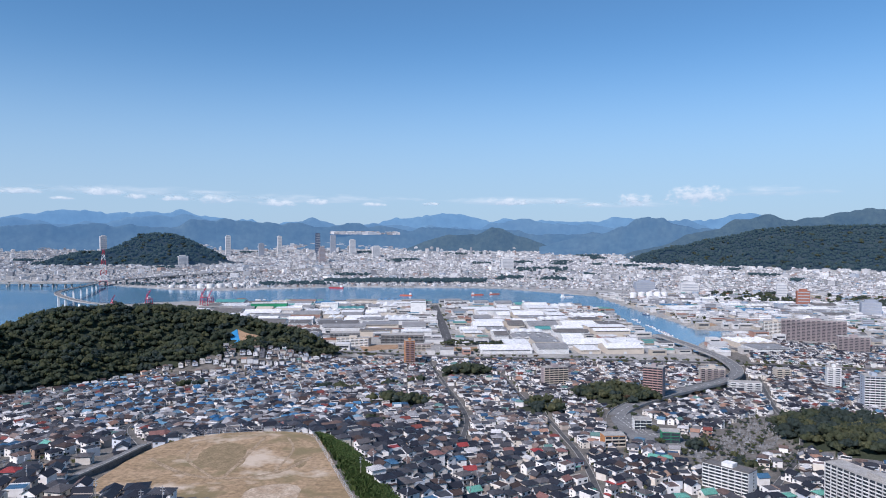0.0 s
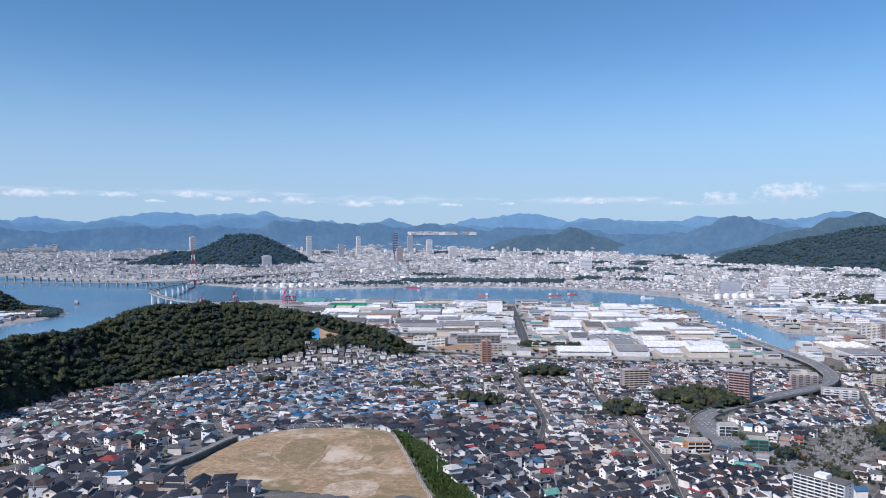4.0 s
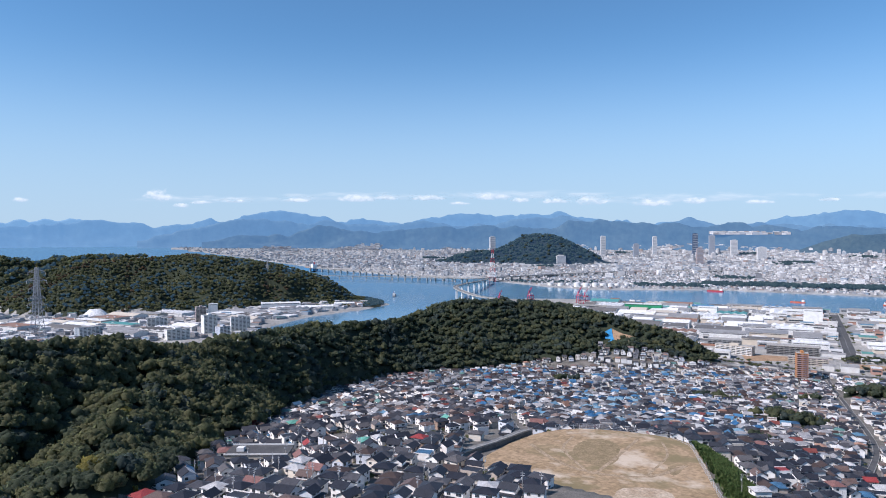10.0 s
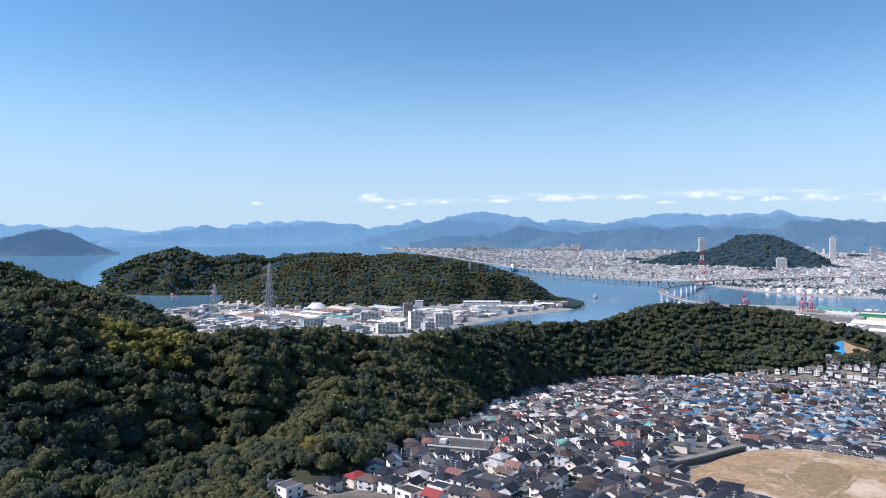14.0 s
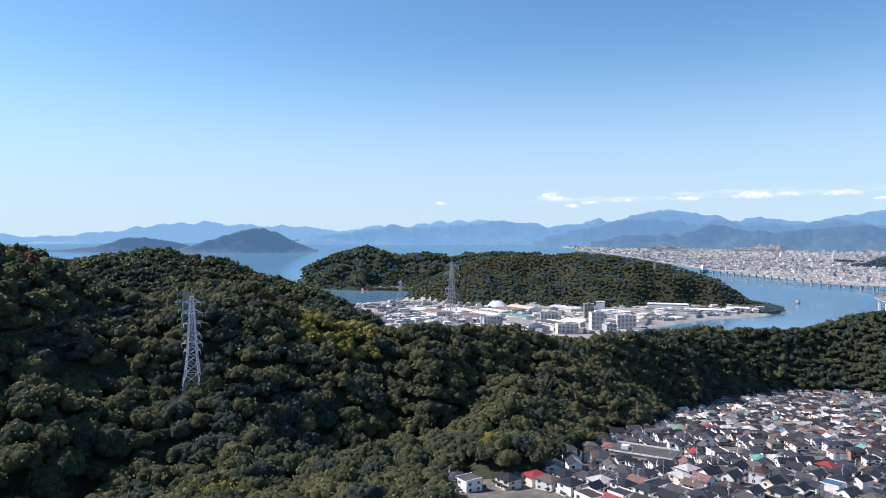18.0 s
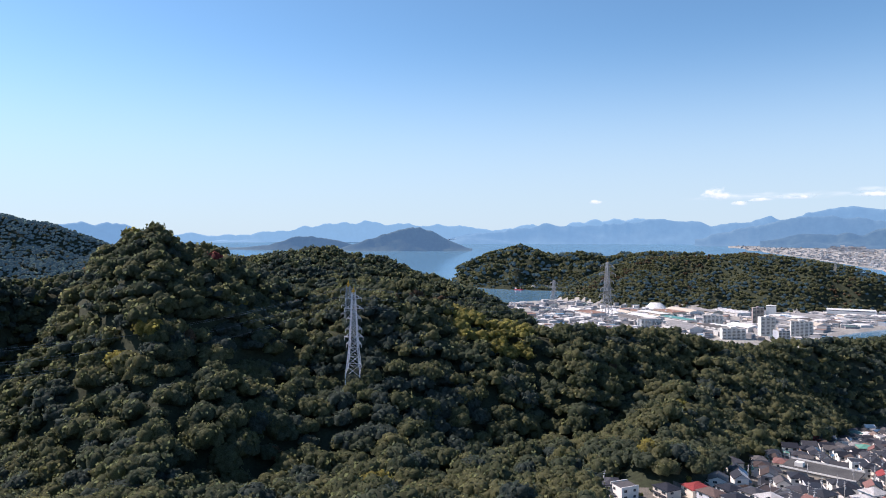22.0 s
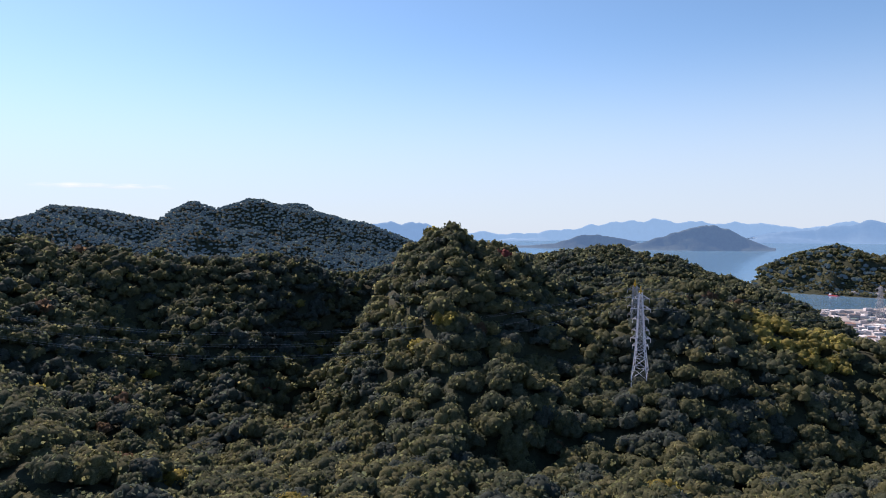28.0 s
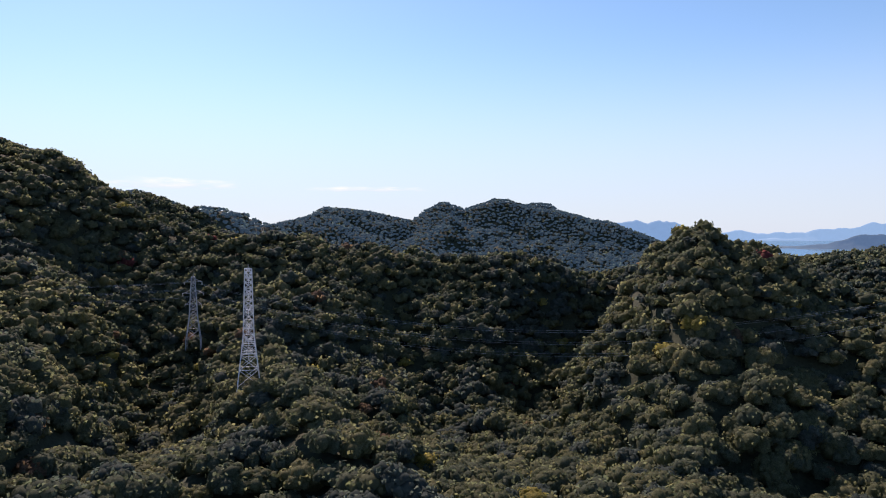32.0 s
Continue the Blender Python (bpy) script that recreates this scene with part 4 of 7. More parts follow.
# ---- apartment blocks ----
def apartment(az, d, w, dep, floors, turn, wall_m, label, strip_m=None, balcony=True, tower=True, roof_m=None, cols=0, lift=0.0, size=1.0):
    """A block of flats: storeys with windows and balconies on its long sides, a roof and its plant room. turn: degrees from facing the eye."""
    x, y = pol(az, d)
    APARTS.append((x, y, 0.5 * size * math.hypot(w, dep) + 2))
    s = shrink(x, y) * size
    z = gz(x, y) + lift
    root = thing("apartment_block", label, "apartment building", fold((x, y, z)), az + turn, group="apartment blocks", grow=s)
    H = floors * 2.95 + 1.0
    part("wall", Geo().box(-w / 2, w / 2, -dep / 2, dep / 2, -4 - lift, H), wall_m, root)
    rf = Geo()
    for a in ((-w / 2 - .1, w / 2 + .1, -dep / 2 - .1, -dep / 2 + .25), (-w / 2 - .1, w / 2 + .1, dep / 2 - .25, dep / 2 + .1), (-w / 2 - .1, -w / 2 + .25, -dep / 2 + .25, dep / 2 - .25), (w / 2 - .25, w / 2 + .1, -dep / 2 + .25, dep / 2 - .25)):
        rf.box(*a, H, H + 0.7, 0, True)
    rf.box(-w / 2 + .25, w / 2 - .25, -dep / 2 + .25, dep / 2 - .25, H + 0.004, H + 0.12, 0)
    part("roof", rf, roof_m or M["concrete"], root)
    if tower:
        part("plant_room", Geo().box(-w * 0.12, w * 0.12, -dep * 0.3, dep * 0.3, H + 0.12, H + 3.4), wall_m, root)
    n = cols or max(2, round(w / (6.2 if d < 1000 else 9.0)))
    cw = w / n
    # nearer blocks: overwide panes, their dark glass also standing for the balconies' shade
    wg = Geo().box(-cw * (0.47 if d < 1000 else 0.3), cw * (0.47 if d < 1000 else 0.3), -0.05, 0.05, -0.2 if d < 1000 else 0.2, 2.3 if d < 1000 else 1.7, 0)
    wme = wg.mesh("window", [M["pane"]])
    bg = Geo().box(-w / 2 + 0.3, w / 2 - 0.3, -1.35, 0, -0.15, 0.0, 0, True).box(-w / 2 + 0.3, w / 2 - 0.3, -1.35, -1.2, 0.0, 1.0, 0, True)
    for i in range(n + 1):
        bg.box(-w / 2 + 0.2 + i * (w - 0.5) / n, -w / 2 + 0.35 + i * (w - 0.5) / n, -1.2, 0, 0.0, 2.7, 0, True)
    bme = bg.mesh("balcony", [strip_m or wall_m])
    cg = Geo().box(-w / 2 + 0.3, w / 2 - 0.3, 0, 1.2, -0.15, 0.0, 0, True).box(-w / 2 + 0.3, w / 2 - 0.3, 1.05, 1.2, 0.0, 1.1, 0, True)
    cme = cg.mesh("walkway", [strip_m or wall_m])
    eme = Geo().box(-0.05, 0.05, -0.9, 0.9, 0, 1.3, 0).mesh("window", [M["pane"]])
    for f in range(floors):
        zz = 0.9 + f * 2.95
        if balcony:
            part("balcony", bme, None, root).matrix_basis = pose(0, -dep / 2, zz - 0.2)
            part("walkway", cme, None, root).matrix_basis = pose(0, dep / 2, zz - 0.2)
        for i in range(n):
            part("window", wme, None, root).matrix_basis = pose(-w / 2 + (i + 0.5) * cw, -dep / 2, zz + 0.1)
        for sx in (-1, 1):
            part("window", eme, None, root).matrix_basis = pose(sx * w / 2, dep * 0.1, zz + 0.5)
    return root


def shed(az, d, w, dep, h, turn, roof_m, wall_m, style, label, z=None, name="factory", xy=None):
    """A works building: walls, roof, doors, roof vents."""
    x, y = xy or pol(az, d)
    s = shrink(x, y)
    root = thing(name, label, "industrial building", fold((x, y, gz(x, y) if z is None else z)), turn, group="works buildings", grow=s)
    wall = Geo().box(-w / 2, w / 2, -dep / 2, dep / 2, -2, h)
    roof = Geo()
    if style == "flat":
        roof.box(-w / 2 - .2, w / 2 + .2, -dep / 2 - .2, dep / 2 + .2, h, h + 0.5, 0, True)
    elif style == "gable":
        g = Geo().gable(-w / 2, w / 2, -dep / 2, dep / 2, h, dep * 0.1, 0.4, 1, 0, 0.3)
        q = g.only(0)
        wall.add(q.v, q.f)
        roof = g.only(1)
    else:
        n = max(2, round(w / 18))
        c = w / n
        top = []
        for i in range(n):
            top += [(-w / 2 + i * c, h), (-w / 2 + (i + 0.5) * c, h + c * 0.16)]
        top.append((w / 2, h))
        m = len(top)
        for k, y_ in enumerate((-dep / 2, dep / 2)):
            for i in range(n):
                a, b, e = top[2 * i], top[2 * i + 1], top[2 * i + 2]
                tri = [(a[0], y_, a[1]), (e[0], y_, e[1]), (b[0], y_, b[1])]
                wall.add(tri, [(0, 1, 2) if k == 0 else (2, 1, 0)])
        v = [(x_, y_, z_ + dz) for dz in (0.0, 0.35) for y_ in (-dep / 2 - 0.2, dep / 2 + 0.2) for x_, z_ in top]
        f = []
        for i in range(m - 1):
            f += [(i, m + i, m + i + 1, i + 1), (2 * m + i, 2 * m + i + 1, 3 * m + i + 1, 3 * m + i), (i, i + 1, 2 * m + i + 1, 2 * m + i), (m + i + 1, m + i, 3 * m + i, 3 * m + i + 1)]
        f += [(0, 2 * m, 3 * m, m), (m - 1, 2 * m - 1, 4 * m - 1, 3 * m - 1)]
        roof.add(v, f)
    part("wall", wall, wall_m, root)
    part("roof", roof, roof_m, root)
    if style == "flat":
        v = Geo().box(-1.6, 1.6, -1.2, 1.2, 0, 1.5).mesh("roof_vent", [M["steel"]])
        for i in range(2):
            part("roof_vent", v, None, root).matrix_basis = pose(rng.uniform(-.4, .4) * w, rng.uniform(-.4, .4) * dep, h + 0.5)
    nd = max(1, int(w / 45))
    dm = Geo().box(-2.6, 2.6, -0.1, 0.1, 0, 4.2).mesh("shutter_door", [M["steel"]])
    for i in range(nd):
        part("shutter_door", dm, None, root).matrix_basis = pose(-w / 2 + (i + 0.5) * w / nd, -dep / 2, 0.1)
    bandm = Geo().box(-w * 0.46, w * 0.46, -0.08, 0.08, 0, 1.2).mesh("window_band", [M["pane"]])
    part("window_band", bandm, None, root).matrix_basis = pose(0, -dep / 2, h - 2.2)
    return root


M["pink"] = mat("pinkish_tile_wall", (0.46, 0.31, 0.28), (0.40, 0.27, 0.25), size=5, rough=0.8)
M["brick_red"] = mat("red_tile_wall", (0.36, 0.15, 0.10), (0.30, 0.13, 0.09), size=4, fine=0.5, rough=0.8)
M["orange"] = mat("orange_render", (0.50, 0.24, 0.09), (0.44, 0.2, 0.08), size=4, rough=0.8)
M["beige"] = mat("beige_render", (0.56, 0.50, 0.42), (0.48, 0.43, 0.36), size=5, rough=0.85)
M["mauve"] = mat("mauve_tile_wall", (0.33, 0.28, 0.28), (0.29, 0.25, 0.25), size=5, rough=0.8)
M["greyblue"] = mat("greyblue_render", (0.42, 0.46, 0.52), (0.36, 0.40, 0.46), size=5, rough=0.8)
M["darkglass"] = mat("dark_cladding", (0.06, 0.09, 0.15), (0.08, 0.12, 0.19), size=8, rough=0.3)
M["green"] = mat("green_cladding", (0.03, 0.26, 0.12), (0.025, 0.20, 0.10), size=5, rough=0.6)
M["teal"] = mat("teal_metal_roof", (0.10, 0.30, 0.28), (0.08, 0.25, 0.24), size=6, rough=0.5)
M["blue_roof"] = mat("blue_metal_roof", (0.06, 0.20, 0.36), (0.05, 0.16, 0.30), size=6, rough=0.5)
M["red_paint"] = mat("red_paint", (0.42, 0.035, 0.05), (0.36, 0.03, 0.05), size=3, rough=0.5)
M["shed_grey"] = mat("grey_sheet_roof", (0.30, 0.30, 0.30), (0.22, 0.22, 0.22), size=14, fine=2, rough=0.6)
M["shed_white"] = mat("white_sheet_roof", (0.82, 0.82, 0.81), (0.70, 0.70, 0.69), size=18, fine=3, rough=0.6)
M["shed_dark"] = mat("dark_sheet_roof", (0.13, 0.125, 0.12), (0.17, 0.16, 0.15), size=14, fine=2, rough=0.7)
M["shed_rust"] = mat("rusty_sheet_roof", (0.25, 0.13, 0.09), (0.30, 0.22, 0.18), size=9, fine=2, rough=0.8)
M["shed_wall"] = mat("sheet_wall", (0.70, 0.70, 0.69), (0.60, 0.60, 0.59), size=10, fine=1.5, rough=0.7)

W_, C_ = M["white_paint"], M["concrete"]
apartment(2.7, 1165, 16, 14, 13, 8, M["orange"], "slim orange-brown apartment tower above low houses", M["pink"])
apartment(-16.7, 880, 23, 15, 12, -12, M["mauve"], "tall apartment tower with red and pinkish balcony bands", M["pink"])
apartment(-9.0, 965, 34, 13, 8, 22, M["mauve"], "pinkish tiled apartment block with balconies", M["beige"])
apartment(-22.2, 508, 43, 16, 7, -25.5, W_, "white seven-storey apartment block with a dark solar roof", W_, roof_m=M["shed_dark"], size=0.74)
apartment(-32.2, 480, 98, 17, 12, -40.8, C_, "long pale apartment slab with grey railings", M["shed_wall"], size=0.74)
apartment(-31.4, 965, 22, 18, 13, 16, M["greyblue"], "grey-blue apartment tower with glazed balconies", W_)
apartment(-20.9, 1075, 34, 14, 7, 10, M["beige"], "beige apartment block beside the curved viaduct", M["mauve"])
apartment(-27.7, 1610, 118, 16, 14, 4, M["mauve"], "very long brown-grey apartment slab near the canal", M["mauve"], cols=13)
apartment(-30.2, 1500, 52, 15, 9, 8, M["mauve"], "brown-grey apartment slab with nine storeys", M["mauve"])
apartment(-25.2, 1660, 44, 26, 10, 4, M["beige"], "cream hospital-like block with stepped wings", W_)
apartment(7.2, 1370, 66, 14, 5, -22, M["beige"], "cream factory dormitory with rows of windows", W_)
apartment(3.3, 1400, 84, 24, 5, 0, M["shed_dark"], "grey works block under a green-grey roof", M["shed_grey"], tower=False)
apartment(7.9, 1440, 60, 24, 5, 0, M["shed_grey"], "grey works block under a green-grey roof", M["shed_grey"], tower=False)
apartment(2.3, 1300, 60, 12, 4, 0, M["mauve"], "low brick-coloured housing block by the works", M["beige"], tower=False)
apartment(-13.6, 610, 18, 12, 3, 20, M["orange"], "small orange three-storey apartment house", M["beige"], tower=False)
apartment(-17.9, 640, 15, 11, 3, 10, M["green"], "green-clad cube building beside the road", M["green"], balcony=False, tower=False)
apartment(-15.8, 690, 16, 12, 3, 12, W_, "white cube shop building beside the road", W_, balcony=False, tower=False)
apartment(-25.7, 1180, 22, 14, 4, 20, M["beige"], "beige four-storey school building among houses", M["beige"], tower=False)
apartment(-29.0, 1120, 18, 16, 10, 8, W_, "white apartment tower among houses", W_)
apartment(-32.4, 1060, 22, 16, 11, 10, M["shed_wall"], "pale grey apartment tower", W_)
apartment(-23.2, 1010, 40, 12, 4, 14, M["shed_wall"], "long low office block with a blue roof", M["shed_wall"], tower=False)
# the works town by the bay
apartment(48.0, 1640, 30, 18, 13, 20, W_, "white apartment tower in the bayside town", W_)
apartment(45.7, 1640, 42, 16, 11, 8, W_, "white apartment slab in the bayside town", W_)
apartment(50.3, 1560, 46, 20, 7, 14, W_, "white apartment block with small windows", W_)
apartment(47.0, 1545, 24, 20, 8, 28, M["greyblue"], "grey apartment tower in the bayside town", W_)
apartment(48.6, 1800, 24, 16, 14, 8, M["mauve"], "brown apartment tower in the bayside town", M["beige"])
apartment(51.7, 1760, 44, 18, 8, 4, M["shed_wall"], "grey office block in the bayside town", W_)
apartment(56.3, 1700, 52, 22, 6, 24, W_, "white works office block", W_, tower=False)

# ---- works sheds between rail and harbour ----
ROOFK = [("shed_white", 0.52), ("shed_grey", 0.22), ("shed_dark", 0.09), ("shed_rust", 0.03), ("teal", 0.03), ("blue_roof", 0.03), ("beige", 0.08)]


SHED_AT = []


def sheds_in(v0, v1, u0, u1, lean, test, label, hmin=7, hmax=14, rows=(40, 76), wid=(30, 100), drop=0.1):
    v = v0
    while v < v1:
        dep = rng.uniform(*rows)
        u = u0
        while u < u1:
            w = rng.uniform(*wid)
            x, y = u + w / 2 - lean * (v - v0), v + dep / 2
            cs = [(x - w / 2, y - dep / 2), (x + w / 2, y - dep / 2), (x + w / 2, y + dep / 2), (x - w / 2, y + dep / 2), (x, y)]
            if rng.random() > drop and all(test(*c) for c in cs) and all(math.hypot(x - ax, y - ay) > r + 0.5 * min(w, dep) + 8 for ax, ay, r in APARTS):
                SHED_AT.append((x, y, w / 2, dep / 2))
                k = ROOFK[int(rng.choice(len(ROOFK), p=[q for _, q in ROOFK]))][0]
                style = rng.choice(["flat", "gable", "saw"], p=[0.48, 0.38, 0.14])
                shed(0, 0, w - 6, dep - 8, rng.uniform(hmin, hmax), 3.5, M[k], M["shed_wall"] if rng.random() < 0.75 else M["beige"], style, label, xy=(x, y))
            u += w + (14 if rng.random() < 0.25 else 3)
        v += dep + rng.uniform(4, 12)


def clear_works(x, y):
    a = np.array([x]), np.array([y])
    return in_sea(*a)[0] < -26 and line_d(*a, STREET)[0] > 17 and line_d(*a, VIADUCT)[0] > 24 and line_d(*a, RAIL)[0] > 24 and hill_rise(*a)[0] < 1


sheds_in(1262, 2210, -420, 560, 0.06, lambda x, y: clear_works(x, y) and y > 1262 - 0.03 * x, "large works shed with a pale sheet roof in the harbour flats", drop=0.12)
sheds_in(1480, 2080, -640, -420, 0.06, lambda x, y: clear_works(x, y), "works shed near the quay", drop=0.2)
sheds_in(1780, 2500, 620, 1350, 0.0, lambda x, y: clear_works(x, y) and math.hypot(x, y) > 1900 and math.hypot(x, y) < 2500, "pale warehouse in the flats beyond the canal", drop=0.3, wid=(40, 110))
sheds_in(880, 1560, -1720, -1190, 0.0, lambda x, y: clear_works(x, y) and 1560 < math.hypot(x, y) < 2090 and x < -1150, "white factory building in the bayside town", drop=0.25, wid=(40, 110), rows=(36, 60))

# small works buildings filling the yards between the sheds
fill = Soup()
fx, fy, fw, fd, fh, fs = [], [], [], [], [], []
cand_n = 9000
cx_, cy_ = rng.uniform(-640, 620, cand_n), rng.uniform(1255, 2200, cand_n)
ok_ = (in_sea(cx_, cy_) < -22) & (line_d(cx_, cy_, STREET) > 22) & (line_d(cx_, cy_, VIADUCT) > 26) & (line_d(cx_, cy_, RAIL) > 26) & (hill_rise(cx_, cy_) < 1)
cx2, cy2 = rng.uniform(560, 1500, cand_n), rng.uniform(1350, 2500, cand_n)
ok2 = (in_sea(cx2, cy2) < -22) & (line_d(cx2, cy2, VIADUCT) > 26) & (hill_rise(cx2, cy2) < 1) & (np.hypot(cx2, cy2) > 1590) & (poly_sd(cx2, cy2, BARE) < -12)
taken = [(x, y, w, d) for x, y, w, d in SHED_AT] + [(x, y, r * 0.8, r * 0.8) for x, y, r in APARTS] + [(0, 1322, 110, 30), (-60, 1322, 90, 40)]
tk = np.zeros((len(taken) + 2400, 4))
tk[:len(taken)] = taken
nt_ = len(taken)
for x, y in list(zip(cx_[ok_], cy_[ok_])) + list(zip(cx2[ok2], cy2[ok2])):
    w, d = rng.uniform(5, 19), rng.uniform(5, 14)
    q = tk[:nt_]
    if np.any((np.abs(q[:, 0] - x) < q[:, 2] + w + 1.5) & (np.abs(q[:, 1] - y) < q[:, 3] + d + 1.5)) or nt_ >= len(tk):
        continue
    tk[nt_] = (x, y, w, d)
    nt_ += 1
    fx.append(x), fy.append(y), fw.append(2 * w), fd.append(2 * d), fh.append(rng.uniform(4, 12))
fx, fy, fw, fd, fh = [np.array(q) for q in (fx, fy, fw, fd, fh)]
unit = Geo().box(-0.5, 0.5, -0.5, 0.5, -0.1, 1.0, 0)
unit.box(-0.51, 0.51, -0.51, 0.51, 1.0, 1.06, 1, True)
unit.add([(-0.4, -0.505, 0.45), (0.4, -0.505, 0.45), (0.4, -0.505, 0.75), (-0.4, -0.505, 0.75)], [(0, 1, 2, 3)], 2)
unit2 = Geo().box(-0.5, 0.5, -0.5, 0.5, -0.1, 0.8, 0).gable(-0.5, 0.5, -0.5, 0.5, 0.8, 0.22, 0.02, 1, 0, 0.03)
half_ = rng.random(len(fx)) < 0.55
for g_, k_ in ((unit, half_), (unit2, ~half_)):
    fill.place(g_, np.stack([fx[k_], fy[k_], ground_z(fx[k_], fy[k_])], 1), np.full(k_.sum(), radians(3.5)), np.stack([fw[k_], fd[k_], fh[k_]], 1))
M["works_roof"] = mat("mixed_works_roof", None, vary="island", stops=[(0, (0.70, 0.70, 0.69)), (0.35, (0.55, 0.55, 0.54)), (0.52, (0.30, 0.30, 0.30)), (0.7, (0.16, 0.155, 0.15)), (0.82, (0.10, 0.24, 0.34)), (0.88, (0.28, 0.15, 0.10)), (0.93, (0.12, 0.3, 0.27))], step=True, size=8, fine=1.5, rough=0.65)
M["works_wall"] = mat("mixed_works_wall", None, vary="island", stops=[(0, (0.66, 0.66, 0.65)), (0.4, (0.52, 0.51, 0.49)), (0.65, (0.44, 0.40, 0.34)), (0.8, (0.34, 0.36, 0.38)), (0.92, (0.40, 0.25, 0.20))], step=True, size=8, rough=0.8)
tagged(new("small_works_buildings", fill.build("small_works_buildings", [M["works_wall"], M["works_roof"], M["pane"]])), "small works buildings and offices crowded between large sheds", "buildings", kind="stuff")

# ---- houses on their lots ----
LOTS = lots()
dist = np.hypot(LOTS[:, 0], LOTS[:, 1])
lz = ground_z(LOTS[:, 0], LOTS[:, 1])
order = np.argsort(dist)
kinds = rng.choice(5, len(LOTS), p=[0.22, 0.44, 0.14, 0.08, 0.12])
NEAR_HOUSES = 158
protos = [near_house(k) for k in range(5)]
used = set()
for i in order[:NEAR_HOUSES]:
    k = int(kinds[i])
    m = pose(LOTS[i, 0], LOTS[i, 1], lz[i], 0, 0, math.degrees(LOTS[i, 2])) @ Matrix.Diagonal((rng.uniform(0.9, 1.06), rng.uniform(0.9, 1.06), rng.uniform(0.86, 0.98), 1))
    if k not in used:
        used.add(k)
        protos[k].matrix_basis = m
    else:
        copy_thing(protos[k], m)
soup = Soup()
rest = order[NEAR_HOUSES:]
laz = np.degrees(np.arctan2(-LOTS[:, 0], LOTS[:, 1]))
BLUE = (laz > 5) & (laz < 27) & (dist > 560) & (dist < 1150) & (wave(LOTS[:, 0], LOTS[:, 1], 120, 91) > -0.45)
CLOSE = (dist < 560) & ~BLUE
for k, cover in [(k, c) for k in range(5) for c in (1, 3, 4)]:
    idx = rest[(kinds[rest] == k) & (np.where(BLUE[rest], 3, np.where(CLOSE[rest], 4, 1)) == cover)]
    sc = rng.uniform(0.9, 1.06, len(idx)) if cover == 4 else rng.uniform(0.8, 1.0, len(idx))
    shape_ = far_house(k)
    shape_.s = [cover if q == 1 else q for q in shape_.s]
    soup.place(shape_, np.stack([LOTS[idx, 0], LOTS[idx, 1], lz[idx]], 1), LOTS[idx, 2], np.stack([sc, sc, sc * rng.uniform(0.92, 1.12, len(idx))], 1))
tagged(new("hillside_houses", soup.build("hillside_houses", [M["wall_i"], M["roof_i"], M["pane"], M["roof_b"], M["roof_n"]])), "dense rows of two-storey houses with dark, blue and red roofs", "houses", kind="stuff")


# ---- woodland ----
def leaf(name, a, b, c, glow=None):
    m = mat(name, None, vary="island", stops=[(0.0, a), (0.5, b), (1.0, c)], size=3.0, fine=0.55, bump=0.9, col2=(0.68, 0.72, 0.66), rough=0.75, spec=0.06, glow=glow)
    # leaves let some light through
    nt = m.node_tree
    bs, out = nt.nodes["Principled BSDF"], nt.nodes["Material Output"]
    tl = nt.nodes.new("ShaderNodeBsdfTranslucent")
    lit = nt.nodes.new("ShaderNodeMix")
    lit.data_type, lit.blend_type = "RGBA", "MULTIPLY"
    lit.inputs[0].default_value = 1.0
    lit.inputs[7].default_value = (1.18, 1.24, 1.05, 1)
    nt.links.new(bs.inputs["Base Color"].links[0].from_socket, lit.inputs[6])
    nt.links.new(lit.outputs[2], tl.inputs["Color"])
    mix = nt.nodes.new("ShaderNodeMixShader")
    mix.inputs[0].default_value = 0.62
    nt.links.new(bs.outputs[0], mix.inputs[1])
    nt.links.new(tl.outputs[0], mix.inputs[2])
    nt.links.new(mix.outputs[0], out.inputs["Surface"])
    return m


LEAVES = [leaf("oak_leaves", (0.146, 0.160, 0.099), (0.158, 0.173, 0.106), (0.172, 0.185, 0.112)),
          leaf("camphor_leaves", (0.119, 0.142, 0.102), (0.128, 0.152, 0.108), (0.142, 0.163, 0.115)),
          leaf("pale_oak_leaves", (0.193, 0.197, 0.116), (0.208, 0.211, 0.123), (0.223, 0.224, 0.130)),
          leaf("cedar_needles", (0.097, 0.124, 0.115), (0.105, 0.133, 0.123), (0.114, 0.143, 0.132)),
          leaf("yellowing_leaves", (0.258, 0.231, 0.084), (0.313, 0.276, 0.094), (0.360, 0.309, 0.104)),
          leaf("rusty_leaves", (0.158, 0.112, 0.081), (0.190, 0.133, 0.094), (0.216, 0.149, 0.104)),
          leaf("red_leaves", (0.174, 0.066, 0.071), (0.209, 0.073, 0.079), (0.234, 0.083, 0.084)),
          leaf("bamboo_leaves", (0.290, 0.269, 0.101), (0.341, 0.312, 0.116), (0.384, 0.344, 0.134)),
          leaf("hazed_leaves", (0.088, 0.124, 0.113), (0.098, 0.136, 0.122), (0.109, 0.147, 0.129), (0.030, 0.066, 0.122))]   # air haze painted in: bluish leaf colour and a faint blue glow
M["bark"] = mat("bark", (0.06, 0.045, 0.032), (0.09, 0.07, 0.05), size=0.6, rough=0.95)


def ico(level):
    b = bmesh.new()
    bmesh.ops.create_icosphere(b, subdivisions=level, radius=1.0)
    v = np.array([p.co[:] for p in b.verts])
    f = [tuple(q.index for q in p.verts) for p in b.faces]
    b.free()
    return v, f


ICO1, ICO2 = ico(1), ico(2)


